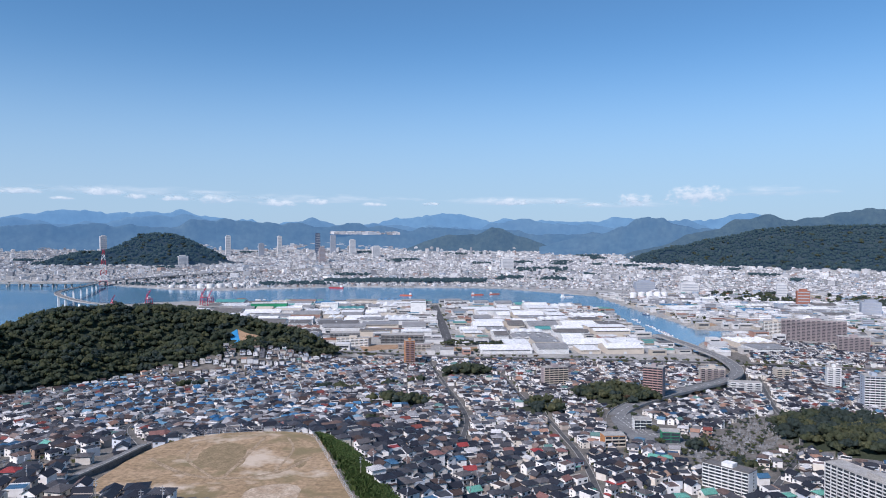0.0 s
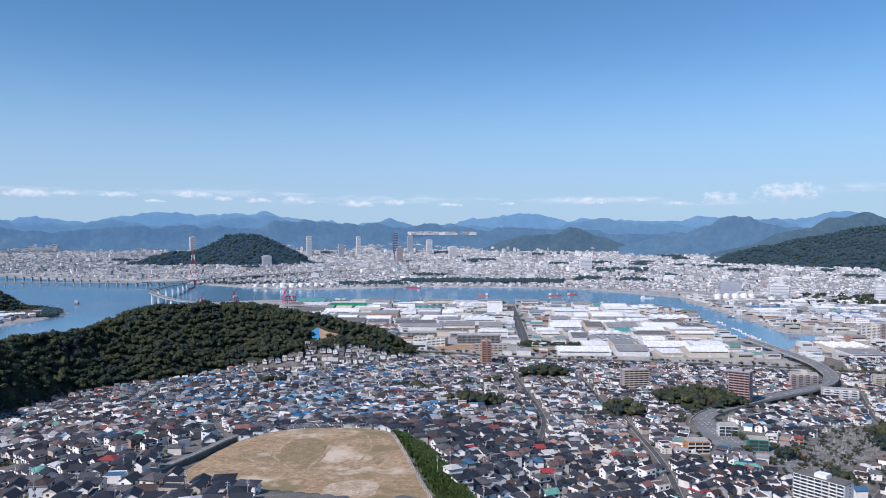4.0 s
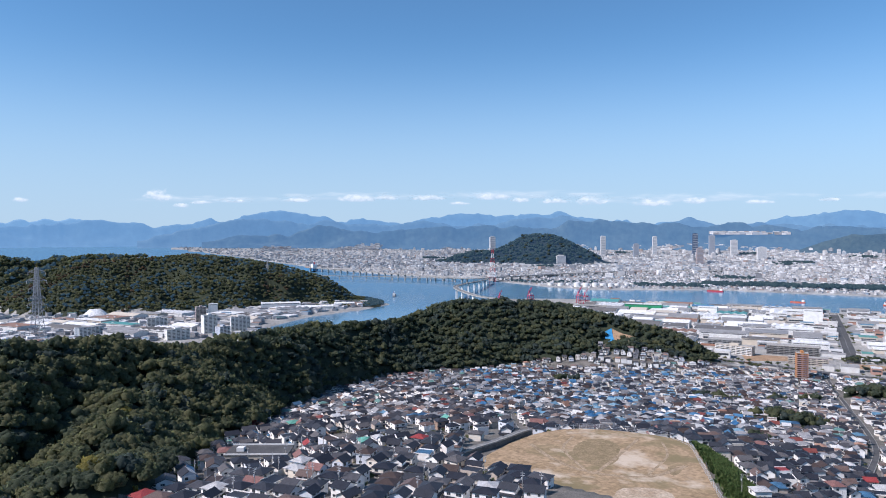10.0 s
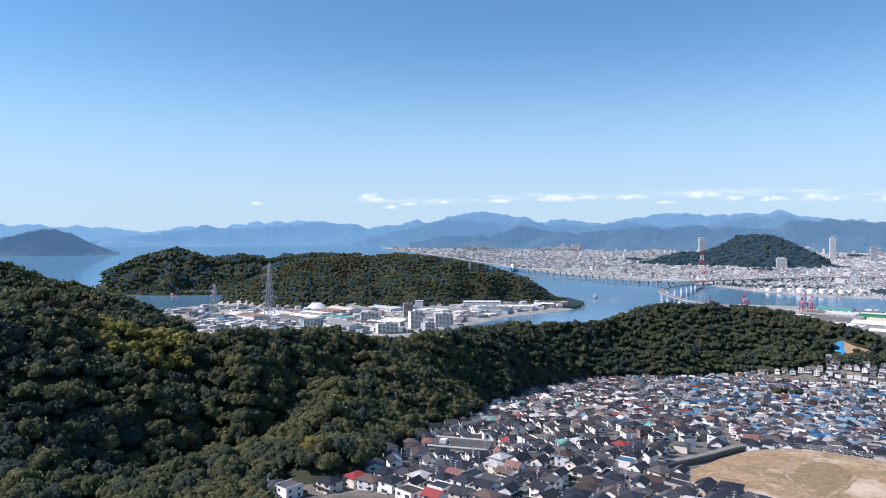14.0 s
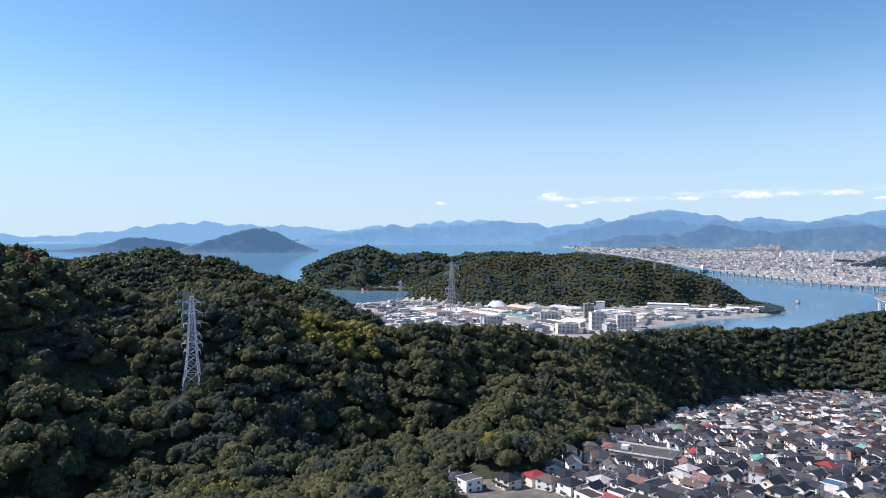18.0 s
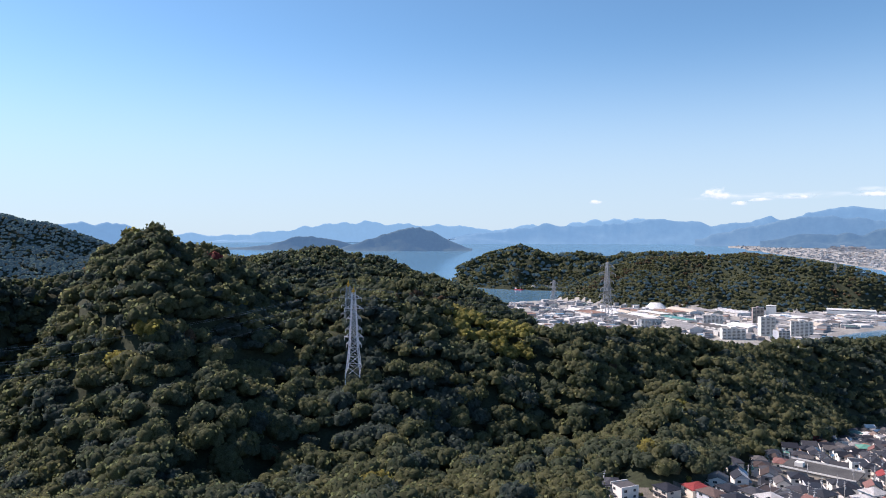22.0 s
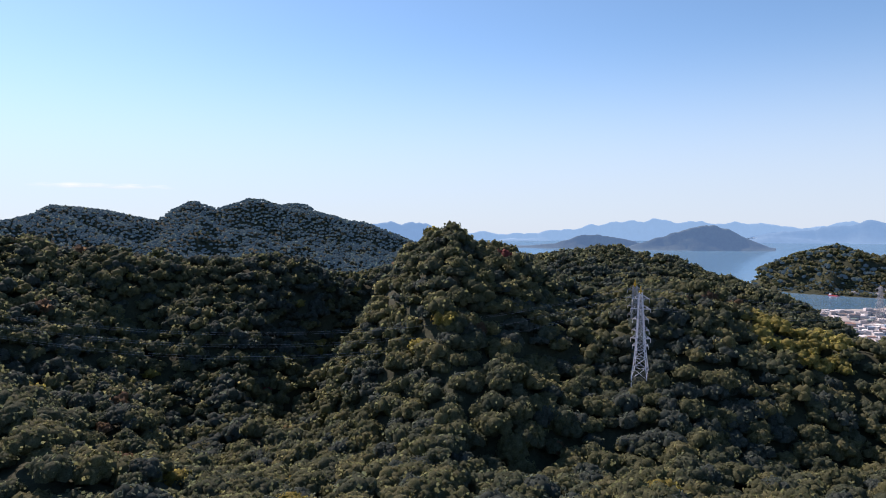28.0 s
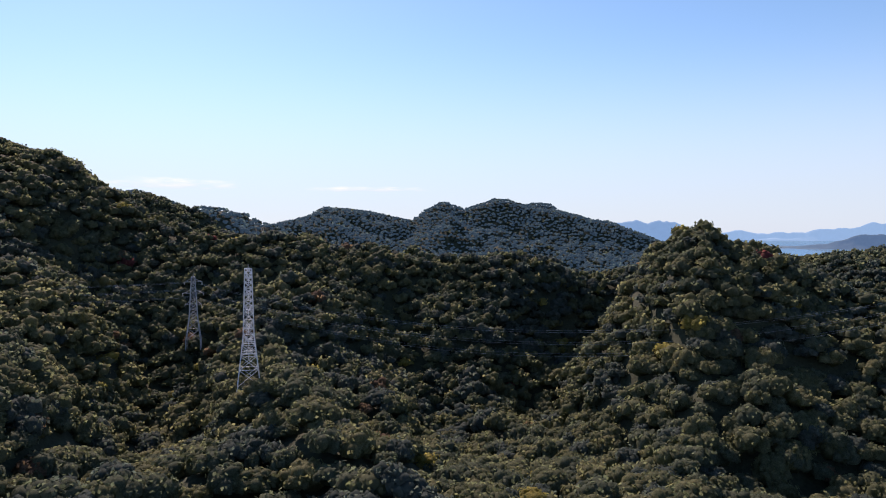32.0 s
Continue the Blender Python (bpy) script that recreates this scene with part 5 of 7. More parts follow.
def crown(seed, lobes, cards, size, fine=True):
    """A crown about 1 m in radius: billowing lobes of foliage over a dense heart, with leaf sprays standing out of them."""
    r = np.random.default_rng(seed)
    g = Geo()
    cen, rad = [np.array([0, 0, 0.32])], [0.62]
    for i in range(lobes):
        a, e = 2.4 * i + r.uniform(-.35, .35), math.asin(min(0.98, (i + 0.4) / lobes)) - 0.12
        q = r.uniform(0.46, 0.62)
        cen.append(np.array([math.cos(a) * math.cos(e) * q, math.sin(a) * math.cos(e) * q, 0.22 + math.sin(e) * q * 0.85]))
        rad.append(r.uniform(0.34, 0.48))
    for k, (c, q) in enumerate(zip(cen, rad)):
        bv, bf = ICO2 if fine and k == 0 else ICO1
        v = bv * (q * 0.88 * (1 + 0.15 * r.normal(size=(len(bv), 1))))
        f = [t for t in bf if bv[list(t)].mean(0)[2] > -0.35] if k else bf
        g.add(v * (1, 1, 0.85) + c, f, 0)
    share = np.array(rad) ** 2
    share[0] *= 0.4
    for i in range(cards):
        k = int(r.choice(len(cen), p=share / share.sum()))
        w = r.normal(size=3)
        w[2] = abs(w[2]) * 1.1 - 0.3
        w /= np.linalg.norm(w)
        p = cen[k] + w * rad[k] * r.uniform(0.86, 1.08) * (1, 1, 0.86)
        nrm = w + r.normal(size=3) * 0.45 + (0, 0, 0.15)
        nrm /= np.linalg.norm(nrm)
        u = np.cross(nrm, r.normal(size=3))
        u /= np.linalg.norm(u)
        v = np.cross(nrm, u)
        s = size * r.uniform(0.6, 1.3)
        g.add([p - u * s, p - v * s * .8 + nrm * s * .2, p + u * s, p + v * s * .8], [(0, 1, 2, 3)], 0)
    return g


NEAR_CROWNS = [crown(s, 10, 160, 0.1) for s in range(5)]
MID_CROWNS = [crown(20 + s, 5, 40, 0.14, False) for s in range(4)]
FAR_CROWNS = [crown(40 + s, 3, 16, 0.2, False) for s in range(3)]
TINY_CROWNS = [crown(60 + s, 1, 3, 0.34, False) for s in range(3)]


def scatter(d0, d1, a0, a1, step):
    """Jittered places on an even grid inside a ring sector."""
    k = np.arange(-d1, d1, step)
    x, y = np.meshgrid(k, k)
    x, y = x.ravel(), y.ravel()
    az, d = np.degrees(np.arctan2(-x, y)), np.hypot(x, y)
    ok = (d >= d0) & (d < d1) & (az > a0) & (az < a1)
    x, y = x[ok], y[ok]
    return x + rng.uniform(-.42, .42, len(x)) * step, y + rng.uniform(-.42, .42, len(y)) * step


# heights of the land's own horizon, so that no trees are spent on slopes that nobody sees
HA, HD = np.arange(-41, 157, 0.5), np.geomspace(60, 7000, 260)
ha, hd = np.meshgrid(np.radians(HA), HD)
hs = (ground_z((-hd * np.sin(ha)).ravel(), (hd * np.cos(ha)).ravel()).reshape(hd.shape) - EYE) / hd
HMAX = np.maximum.accumulate(hs, 0)


def seen_from_above(x, y, z):
    az, d = np.degrees(np.arctan2(-x, y)), np.hypot(x, y)
    i = np.clip(np.round((az + 41) / 0.5).astype(int), 0, len(HA) - 1)
    j = np.clip(np.searchsorted(HD, d * 0.985) - 1, 0, len(HD) - 1)
    return (z - EYE) / d > HMAX[j, i] - np.where(d < 760, 12, 6) / d


def woods(d0, d1, step, a0=-38, a1=154):
    x, y = scatter(d0, d1, a0, a1, step)
    k = is_wooded(x, y, 3.5) & ((np.hypot(x, y) < 2900) | (np.degrees(np.arctan2(-x, y)) > 10) | (np.degrees(np.arctan2(-x, y)) < -14.5))
    for a, dd, rw, rd, h in KNOLLS:
        px, py = pol(a, dd)
        k |= ((x - px) / rw) ** 2 + ((y - py) / rd) ** 2 < 0.92
    wa, wd = np.degrees(np.arctan2(-x, y)), np.hypot(x, y)
    k |= (wd > 2480) & (wd < 3300) & (wa > 59) & (wa < 73)
    k &= (in_sea(x, y) < -10) & (poly_sd(x, y, CUT) < 0)
    x, y = x[k], y[k]
    if d1 < 1000:
        # steep ground carries more crowns for its plan area
        steep = np.hypot(ground_z(x + 4, y) - ground_z(x - 4, y), ground_z(x, y + 4) - ground_z(x, y - 4)) / 8 > 0.72
        x, y = np.concatenate([x, x[steep] + rng.uniform(-.6, .6, steep.sum()) * step]), np.concatenate([y, y[steep] + rng.uniform(-.6, .6, steep.sum()) * step])
    z = ground_z(x, y)
    k = seen_from_above(x, y, z + 9)
    return x[k], y[k], z[k]


def leaf_kind(x, y):
    n = len(x)
    k = rng.choice(7, n, p=[0.35, 0.29, 0.205, 0.135, 0.009, 0.009, 0.002])
    patch = wave(x, y, 90, 51)
    k = np.where((patch > 0.45) & (rng.random(n) < 0.5), 2, k)
    k = np.where((patch < -0.5) & (rng.random(n) < 0.5), 3, k)
    az, d = np.degrees(np.arctan2(-x, y)), np.hypot(x, y)
    k = np.where((d > 900) & (k == 2) & (rng.random(n) < 0.75), 1, k)
    bam = (np.abs(az - 69) < 3.4) & (np.abs(d - 466) < 20) & (wave(x, y, 25, 5) > -0.35)
    # past 1.5 km most crowns take leaf 8, with its painted-in haze
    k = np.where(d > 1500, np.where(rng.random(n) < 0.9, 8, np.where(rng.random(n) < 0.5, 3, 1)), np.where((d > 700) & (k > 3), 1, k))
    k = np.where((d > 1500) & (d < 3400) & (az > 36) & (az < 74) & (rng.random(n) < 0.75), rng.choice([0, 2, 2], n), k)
    hill = (d > 2000) & (d < 2700) & (az > 42) & (az < 62) & (wave(x, y, 95, 77) > 0.45)
    k = np.where(hill, np.where(rng.random(n) < 0.75, 2, 5), k)
    return np.where(bam, 7, k)


wood_soup = Soup()
backdrop_soup = Soup()
tree_spots = []
for (d0, d1, step, geos, lo, hi) in [(200, 400, 9.8, NEAR_CROWNS, 5.4, 9.6), (400, 720, 8.9, MID_CROWNS, 5.6, 9.0), (720, 1000, 10.2, FAR_CROWNS, 6.4, 9.8), (1000, 1500, 10.6, FAR_CROWNS, 6.6, 10.4), (1500, 2900, 10.4, TINY_CROWNS, 6.6, 9.0), (2900, 4400, 18, TINY_CROWNS, 13, 17), (4400, 6000, 24, TINY_CROWNS, 17, 23)]:
    x, y, z = woods(d0, d1, step)
    rad = rng.uniform(lo, hi, len(x))
    tall = rng.uniform(0.82, 1.2, len(x)) * (0.92 if d0 >= 1500 else 1.0)
    lift = rad * 0.25 + rng.uniform(0, 3.2 if d0 > 700 else 8.0, len(x)) * np.clip(wave(x, y, 17, 61) + 0.5, 0, 1.5)
    lk = leaf_kind(x, y)
    pick = rng.integers(0, len(geos), len(x))
    if geos is NEAR_CROWNS:
        o = np.argsort(np.hypot(x, y))[:170]
        tree_spots = [(x[i], y[i], z[i], rad[i], tall[i], lift[i], int(lk[i]), int(pick[i])) for i in o]
        keep = np.ones(len(x), bool)
        keep[o] = False
        x, y, z, rad, tall, lift, lk, pick = [q[keep] for q in (x, y, z, rad, tall, lift, lk, pick)]
    for k, g in enumerate(geos):
        i = pick == k
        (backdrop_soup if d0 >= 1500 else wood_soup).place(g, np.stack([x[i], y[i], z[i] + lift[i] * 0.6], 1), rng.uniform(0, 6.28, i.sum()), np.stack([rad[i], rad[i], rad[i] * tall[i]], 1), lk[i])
tagged(new("backdrop_woodland", backdrop_soup.build("backdrop_woodland", LEAVES, True)), "woodland on the far hills and headlands, blue haze painted into most leaves", "woods", kind="stuff")
tagged(new("woodland", wood_soup.build("woodland", LEAVES, True)), "dense broadleaf woodland covering the hills, turning yellow in places", "woods", kind="stuff")

TRUNK = Geo().bar((0, 0, -2), (0.1, 0.05, 5.5), 0.28, 0, 6, 0.16).bar((0.05, 0.0, 3.0), (1.6, 0.5, 6.2), 0.12, 0, 5, 0.05).bar((0.05, 0.0, 3.4), (-1.3, -0.9, 6.4), 0.12, 0, 5, 0.05).mesh("trunk", [M["bark"]])
crown_meshes = {}
for x, y, z, rad, tall, lift, lk, pk in tree_spots:
    root = thing("tree", ["dark green broadleaf tree on the wooded slope", "dark green broadleaf tree on the wooded slope", "olive green broadleaf tree on the wooded slope", "dark conifer-like tree on the wooded slope", "yellowing broadleaf tree on the wooded slope", "rust-brown tree on the wooded slope", "red-leaved tree on the wooded slope", "pale yellow-green bamboo clump"][lk], "tree", (x, y, z), group="trees of the near slope")
    if (lk, pk) not in crown_meshes:
        crown_meshes[lk, pk] = NEAR_CROWNS[pk].mesh("crown", [LEAVES[lk]])
        crown_meshes[lk, pk].polygons.foreach_set("use_smooth", np.ones(len(NEAR_CROWNS[pk].f), bool))
    part("trunk", TRUNK, None, root)
    part("crown", crown_meshes[lk, pk], None, root).matrix_basis = Matrix.LocRotScale((0, 0, lift * 0.6), Euler((0, 0, rng.uniform(0, 6.28))), (rad, rad, rad * tall))


# ---- the far city ----
def block_geo(n_floors, sides=True):
    g = Geo().box(-0.5, 0.5, -0.5, 0.5, -0.2, 1.0, 0)
    g.s[4] = 3
    for i in range(n_floors):
        z = (i + 0.35) / n_floors * 0.97
        h = 0.38 / n_floors
        g.add([(-0.46, -0.503, z), (0.46, -0.503, z), (0.46, -0.503, z + h), (-0.46, -0.503, z + h)], [(0, 1, 2, 3)], 1)
        if sides:
            g.add([(0.503, -0.4, z), (0.503, 0.4, z), (0.503, 0.4, z + h), (0.503, -0.4, z + h)], [(0, 1, 2, 3)], 1)
    if n_floors > 2:
        g.box(-0.15, 0.2, -0.2, 0.2, 1.0, 1.12, 0)
    return g


CITY = [(0.0, (0.58, 0.58, 0.585)), (0.22, (0.80, 0.80, 0.80)), (0.46, (0.46, 0.46, 0.465)), (0.66, (0.28, 0.285, 0.30)), (0.84, (0.36, 0.41, 0.47)), (0.91, (0.38, 0.29, 0.25)), (0.95, (0.22, 0.23, 0.26))]
M["city"] = mat("city_wall", None, vary="island", stops=CITY, step=True, size=30, rough=0.85)
M["city_roof"] = mat("city_roof", None, vary="island", stops=[(0.0, (0.48, 0.48, 0.48)), (0.26, (0.70, 0.70, 0.69)), (0.44, (0.24, 0.24, 0.25)), (0.62, (0.10, 0.105, 0.12)), (0.78, (0.16, 0.14, 0.13)), (0.86, (0.12, 0.24, 0.36)), (0.91, (0.30, 0.19, 0.15)), (0.95, (0.14, 0.24, 0.21))], step=True, size=14, rough=0.8)
M["city_win"] = mat("city_window_band", (0.30, 0.32, 0.35), (0.38, 0.40, 0.43), size=20, rough=0.4)


def city_spots(n, d0, d1, a0, a1, power=1.0):
    # even along the line of sight as the eye sees it
    s = rng.uniform(1 / d1 ** power, 1 / d0 ** power, n)
    d = (1 / s) ** (1 / power)
    az = rng.uniform(a0, a1, n)
    x, y = -d * np.sin(np.radians(az)), d * np.cos(np.radians(az))
    k = (in_sea(x, y) < -30) & (hill_rise(x, y) < 2) & (poly_sd(x, y, BARE) < -15) & (line_d(x, y, VIADUCT) > 25)
    for ax, ay, r in APARTS:
        k &= np.hypot(x - ax, y - ay) > r + 14
    return x[k], y[k]


city = Soup()
for n, d0, d1, a0, a1, wlo, whi, hlo, hhi, power in [(6800, 2800, 5200, -36, 37, 6, 13, 4, 8, 1.0), (420, 3400, 6500, -36, 37, 14, 40, 8, 24, 1.0), (15000, 4600, 16000, -30, 58, 9, 30, 5, 16, 1.0),
                                              (130, 6000, 12000, -6, 36, 22, 38, 28, 56, 1.0), (700, 1900, 2800, -37, -15, 12, 30, 6, 18, 1.0), (900, 1550, 2250, 44, 71, 9, 24, 5, 12, 1.0), (420, 1850, 2240, 36, 45, 12, 32, 5, 11, 1.0), (700, 2500, 3000, 62, 70, 8, 14, 5, 9, 1.0)]:
    x, y = city_spots(n, d0, d1, a0, a1, power)
    w, e, h = rng.uniform(wlo, whi, len(x)), rng.uniform(wlo, whi, len(x)), hlo + (hhi - hlo) * rng.random(len(x)) ** 2
    fl = np.clip((h / 4).astype(int), 2, 6)
    z = ground_z(x, y)
    for q in range(2, 7):
        i = fl == q
        city.place(block_geo(q if d0 < 4000 else min(q, 3), d0 < 2700), np.stack([x[i], y[i], z[i]], 1), np.arctan2(y[i], x[i]) - math.pi / 2 + rng.normal(0, 0.35, i.sum()), np.stack([w[i], e[i], h[i]], 1))
x, y = city_spots(2600, 2750, 4600, -36, 30)
z = ground_z(x, y)
cottage = far_house(1)
cottage.s = [3 if q == 1 else q for q in cottage.s]
city.place(cottage, np.stack([x, y, z], 1), rng.uniform(0, 6.28, len(x)), rng.uniform(0.9, 1.3, len(x)))
# suburbs climbing the feet of the hills
a = rng.uniform(-14, 44, 5200)
q = -rng.uniform(0.35, 1.0, len(a)) ** 0.7
k = wave(a * 200, q * 900, 420, 88) + 0.5 * wave(a * 200, q * 900, 150, 89) - 0.5 * (1 + q) > -0.12
a, q = np.radians(a[k]), q[k]
d = 11000 + 1500 * q
z = 215 * np.interp(q, [-1, -0.8, -0.6, -0.45, -0.3], [0.0, 0.10, 0.24, 0.40, 0.60]) - 4
city.place(block_geo(2, False), np.stack([-d * np.sin(a), d * np.cos(a), z], 1), a, np.stack([rng.uniform(20, 60, len(a)), rng.uniform(20, 50, len(a)), 9 + 16 * rng.random(len(a)) ** 3], 1))
a = np.radians(rng.uniform(46, 73, 700))
d = 17300 + rng.uniform(-900, 100, 700)
city.place(block_geo(2, False), np.stack([-d * np.sin(a), d * np.cos(a), np.full(700, 1.0)], 1), a, np.stack([rng.uniform(40, 150, 700), rng.uniform(40, 90, 700), 15 + 75 * rng.random(700) ** 4], 1))
# a long pale terrace of buildings on the foothills' shoulder
a = np.radians(rng.uniform(3.7, 8.9, 90))
d = 10450 + rng.uniform(-120, 160, len(a))
city.place(block_geo(2, False), np.stack([-d * np.sin(a), d * np.cos(a), 205 + (d - 10330) * 0.07], 1), a, np.stack([rng.uniform(40, 120, len(a)), rng.uniform(30, 60, len(a)), rng.uniform(14, 34, len(a))], 1))
tagged(new("far_city", city.build("far_city", [M["city"], M["city_win"], M["pane"], M["city_roof"]])), "pale sprawl of low houses and mid-rise blocks reaching to the mountains", "city", kind="stuff")


# ---- swept roads ----
def smooth_line(pts, step=14.0):
    """A smooth line through 3D points."""
    p = [np.array(q, float) for q in pts]
    p = [2 * p[0] - p[1]] + p + [2 * p[-1] - p[-2]]
    out = []
    for i in range(1, len(p) - 2):
        n = max(2, int(np.linalg.norm(p[i + 1] - p[i]) / step))
        for k in range(n):
            t = k / n
            out.append(0.5 * (2 * p[i] + (p[i + 1] - p[i - 1]) * t + (2 * p[i - 1] - 5 * p[i] + 4 * p[i + 1] - p[i + 2]) * t * t + (3 * p[i] - p[i - 1] - 3 * p[i + 1] + p[i + 2]) * t ** 3))
    return np.array(out + [p[-2]])


def sweep(line, u0, u1, z0, z1):
    """A closed strip along a line, from u0 to u1 across, z0 to z1 over it; folded into the distance."""
    t = np.gradient(line[:, :2], axis=0)
    t /= np.linalg.norm(t, axis=1)[:, None]
    nrm = np.stack([-t[:, 1], t[:, 0]], 1)
    g = Geo()
    rows = []
    for u, z in ((u0, z0), (u1, z0), (u1, z1), (u0, z1)):
        rows.append(np.concatenate([line[:, :2] + nrm * u, line[:, 2:] + z], 1))
    v = np.stack(rows, 1).reshape(-1, 3)
    f = []
    n = len(line)
    for i in range(n - 1):
        for k in range(4):
            f.append((4 * i + k, 4 * i + (k + 1) % 4, 4 * i + 4 + (k + 1) % 4, 4 * i + 4 + k))
    f += [(3, 2, 1, 0), (4 * n - 4, 4 * n - 3, 4 * n - 2, 4 * n - 1)]
    g.add(warp(v), f)
    return g


def dashes(line, u, w, z, on, off):
    """Painted dashes along a line."""
    g = Geo()
    seg = np.concatenate([[0], np.cumsum(np.linalg.norm(np.diff(line, axis=0), axis=1))])
    s = 0.0
    while s + on < seg[-1]:
        a = np.array([np.interp(s, seg, line[:, k]) for k in range(3)])
        b = np.array([np.interp(s + on, seg, line[:, k]) for k in range(3)])
        d = (b - a)[:2] / np.linalg.norm((b - a)[:2])
        nn = np.array([-d[1], d[0], 0])
        q = [a + nn * (u - w / 2), b + nn * (u - w / 2), b + nn * (u + w / 2), a + nn * (u + w / 2)]
        q = warp(np.array(q) + (0, 0, z))
        g.add(q, [(0, 1, 2, 3) if np.cross(q[1] - q[0], q[2] - q[0])[2] > 0 else (3, 2, 1, 0)])
        s += on + off
    return g


def on_ground(pts, lift):
    return smooth_line([(x, y, gz(x, y) + lift) for x, y in pts], 10.0)


def flat_road(name, pts, width, label, lift=0.35):
    line = on_ground([tuple(q) for q in smooth_line([(x, y, 0) for x, y in pts], 16.0)[:, :2]], lift)
    ob = new(name, sweep(line, -width / 2, width / 2, -2.5, 0).mesh(name, [M["asphalt"]]))
    tagged(ob, label, "road", kind="structure")
    if width > 7:
        part("lane_marking", dashes(line, 0, 0.3, 0.03, 6, 8), M["white_paint"], ob)
    for side in (-1, 1):
        part("kerb", sweep(line, side * width / 2, side * (width / 2 + 0.35), -2.5, 0.14) if side > 0 else sweep(line, -width / 2 - 0.35, -width / 2, -2.5, 0.14), M["concrete"], ob)
    return line


def elevated(name, pts3, width, label, pier_step=45.0, pier_w=3.4, category="viaduct", deck_m=None, pier_from=4.0, pier_m=None):
    """A raised road: deck, parapets, lane paint, and piers down to the ground or sea bed."""
    line = smooth_line([(*pol(a, d), z) for a, d, z in pts3], 18.0)
    root = thing(name, label, category)
    part("deck", sweep(line, -width / 2, width / 2, -1.9, 0), deck_m or M["concrete"], root)
    part("roadway", sweep(line, -width / 2 + 0.6, width / 2 - 0.6, 0.0, 0.08), M["asphalt_pale"], root)
    for side in (-1, 1):
        u = side * (width / 2 - 0.3)
        part("parapet", sweep(line, u - 0.25, u + 0.25, 0, 1.15), M["concrete"], root)
    part("lane_marking", dashes(line, 0, 0.4, 0.12, 8, 10), M["white_paint"], root)
    seg = np.concatenate([[0], np.cumsum(np.linalg.norm(np.diff(line, axis=0), axis=1))])
    s = pier_step / 2
    while s < seg[-1]:
        p = [np.interp(s, seg, line[:, k]) for k in range(3)]
        q = [np.interp(min(s + 1, seg[-1]), seg, line[:, k]) for k in range(3)]
        foot = gz(p[0], p[1]) - 1
        if p[2] - foot > pier_from:
            k = shrink(p[0], p[1])
            h = (p[2] - 1.9 - foot)
            g = Geo().box(-pier_w / 2, pier_w / 2, -width * 0.16, width * 0.16, -h, -1.6)
            g.frustum(-pier_w * 0.55, pier_w * 0.55, -width * 0.16, width * 0.16, -1.6, 0, 0, -width * 0.2)
            ob = part("pier", g, pier_m or M["concrete"], root)
            m = pose(0, 0, 0, 0, 0, math.degrees(math.atan2(q[1] - p[1], q[0] - p[0])))
            ob.matrix_basis = Matrix.Translation(fold((p[0], p[1], p[2] - 1.9))) @ m @ Matrix.Scale(k, 4)
        s += pier_step
    return root, line


M["asphalt_pale"] = mat("worn_asphalt", (0.17, 0.17, 0.17), (0.22, 0.22, 0.215), size=20, fine=2, rough=0.9)
elevated("viaduct", VIA3, 19, "curved elevated highway on concrete piers through the town", 42)
elevated("harbour_bridge", [(26.0, 3120, 24), (26.5, 2930, 28), (27.3, 2720, 34), (28.1, 2560, 38), (28.6, 2430, 39.5), (28.5, 2334, 39), (27.9, 2221, 38), (27.0, 2140, 34), (25.5, 2101, 29), (22.9, 2090, 24), (18.5, 2045, 19), (15.4, 2035, 15), (11, 2060, 11), (6, 2100, 8), (0.5, 2130, 6)], 17,
         "sweeping curved harbour bridge on tall white piers", 104, 9.0, "bridge", pier_m=M["white_paint"])
elevated("harbour_expressway", [(40.5, 4300, 22), (36.5, 3900, 20), (33, 3560, 19), (30, 3330, 18), (27.2, 3190, 19), (25, 3290, 19), (20.3, 3600, 18), (14, 4000, 16), (8, 4200, 14)], 26, "wide elevated expressway along the far shore", 60, 4.0, "bridge")
elevated("bay_bridge", [(41.4, 3660, 12), (38.7, 3560, 14), (35.4, 3480, 14), (32.4, 3390, 14), (29.6, 3290, 15), (27.6, 3200, 17)], 15, "long low bay bridge on paired piers", 70, 5.0, "bridge")
flat_road("road", RAIL, 17, "trunk road beside the railway along the foot of the slope", 1.6)
flat_road("road", STREET, 20, "wide straight street through the works district", 0.4)
for lane in LANES:
    flat_road("road", lane, 4.2, "narrow asphalt street between houses", 0.35)

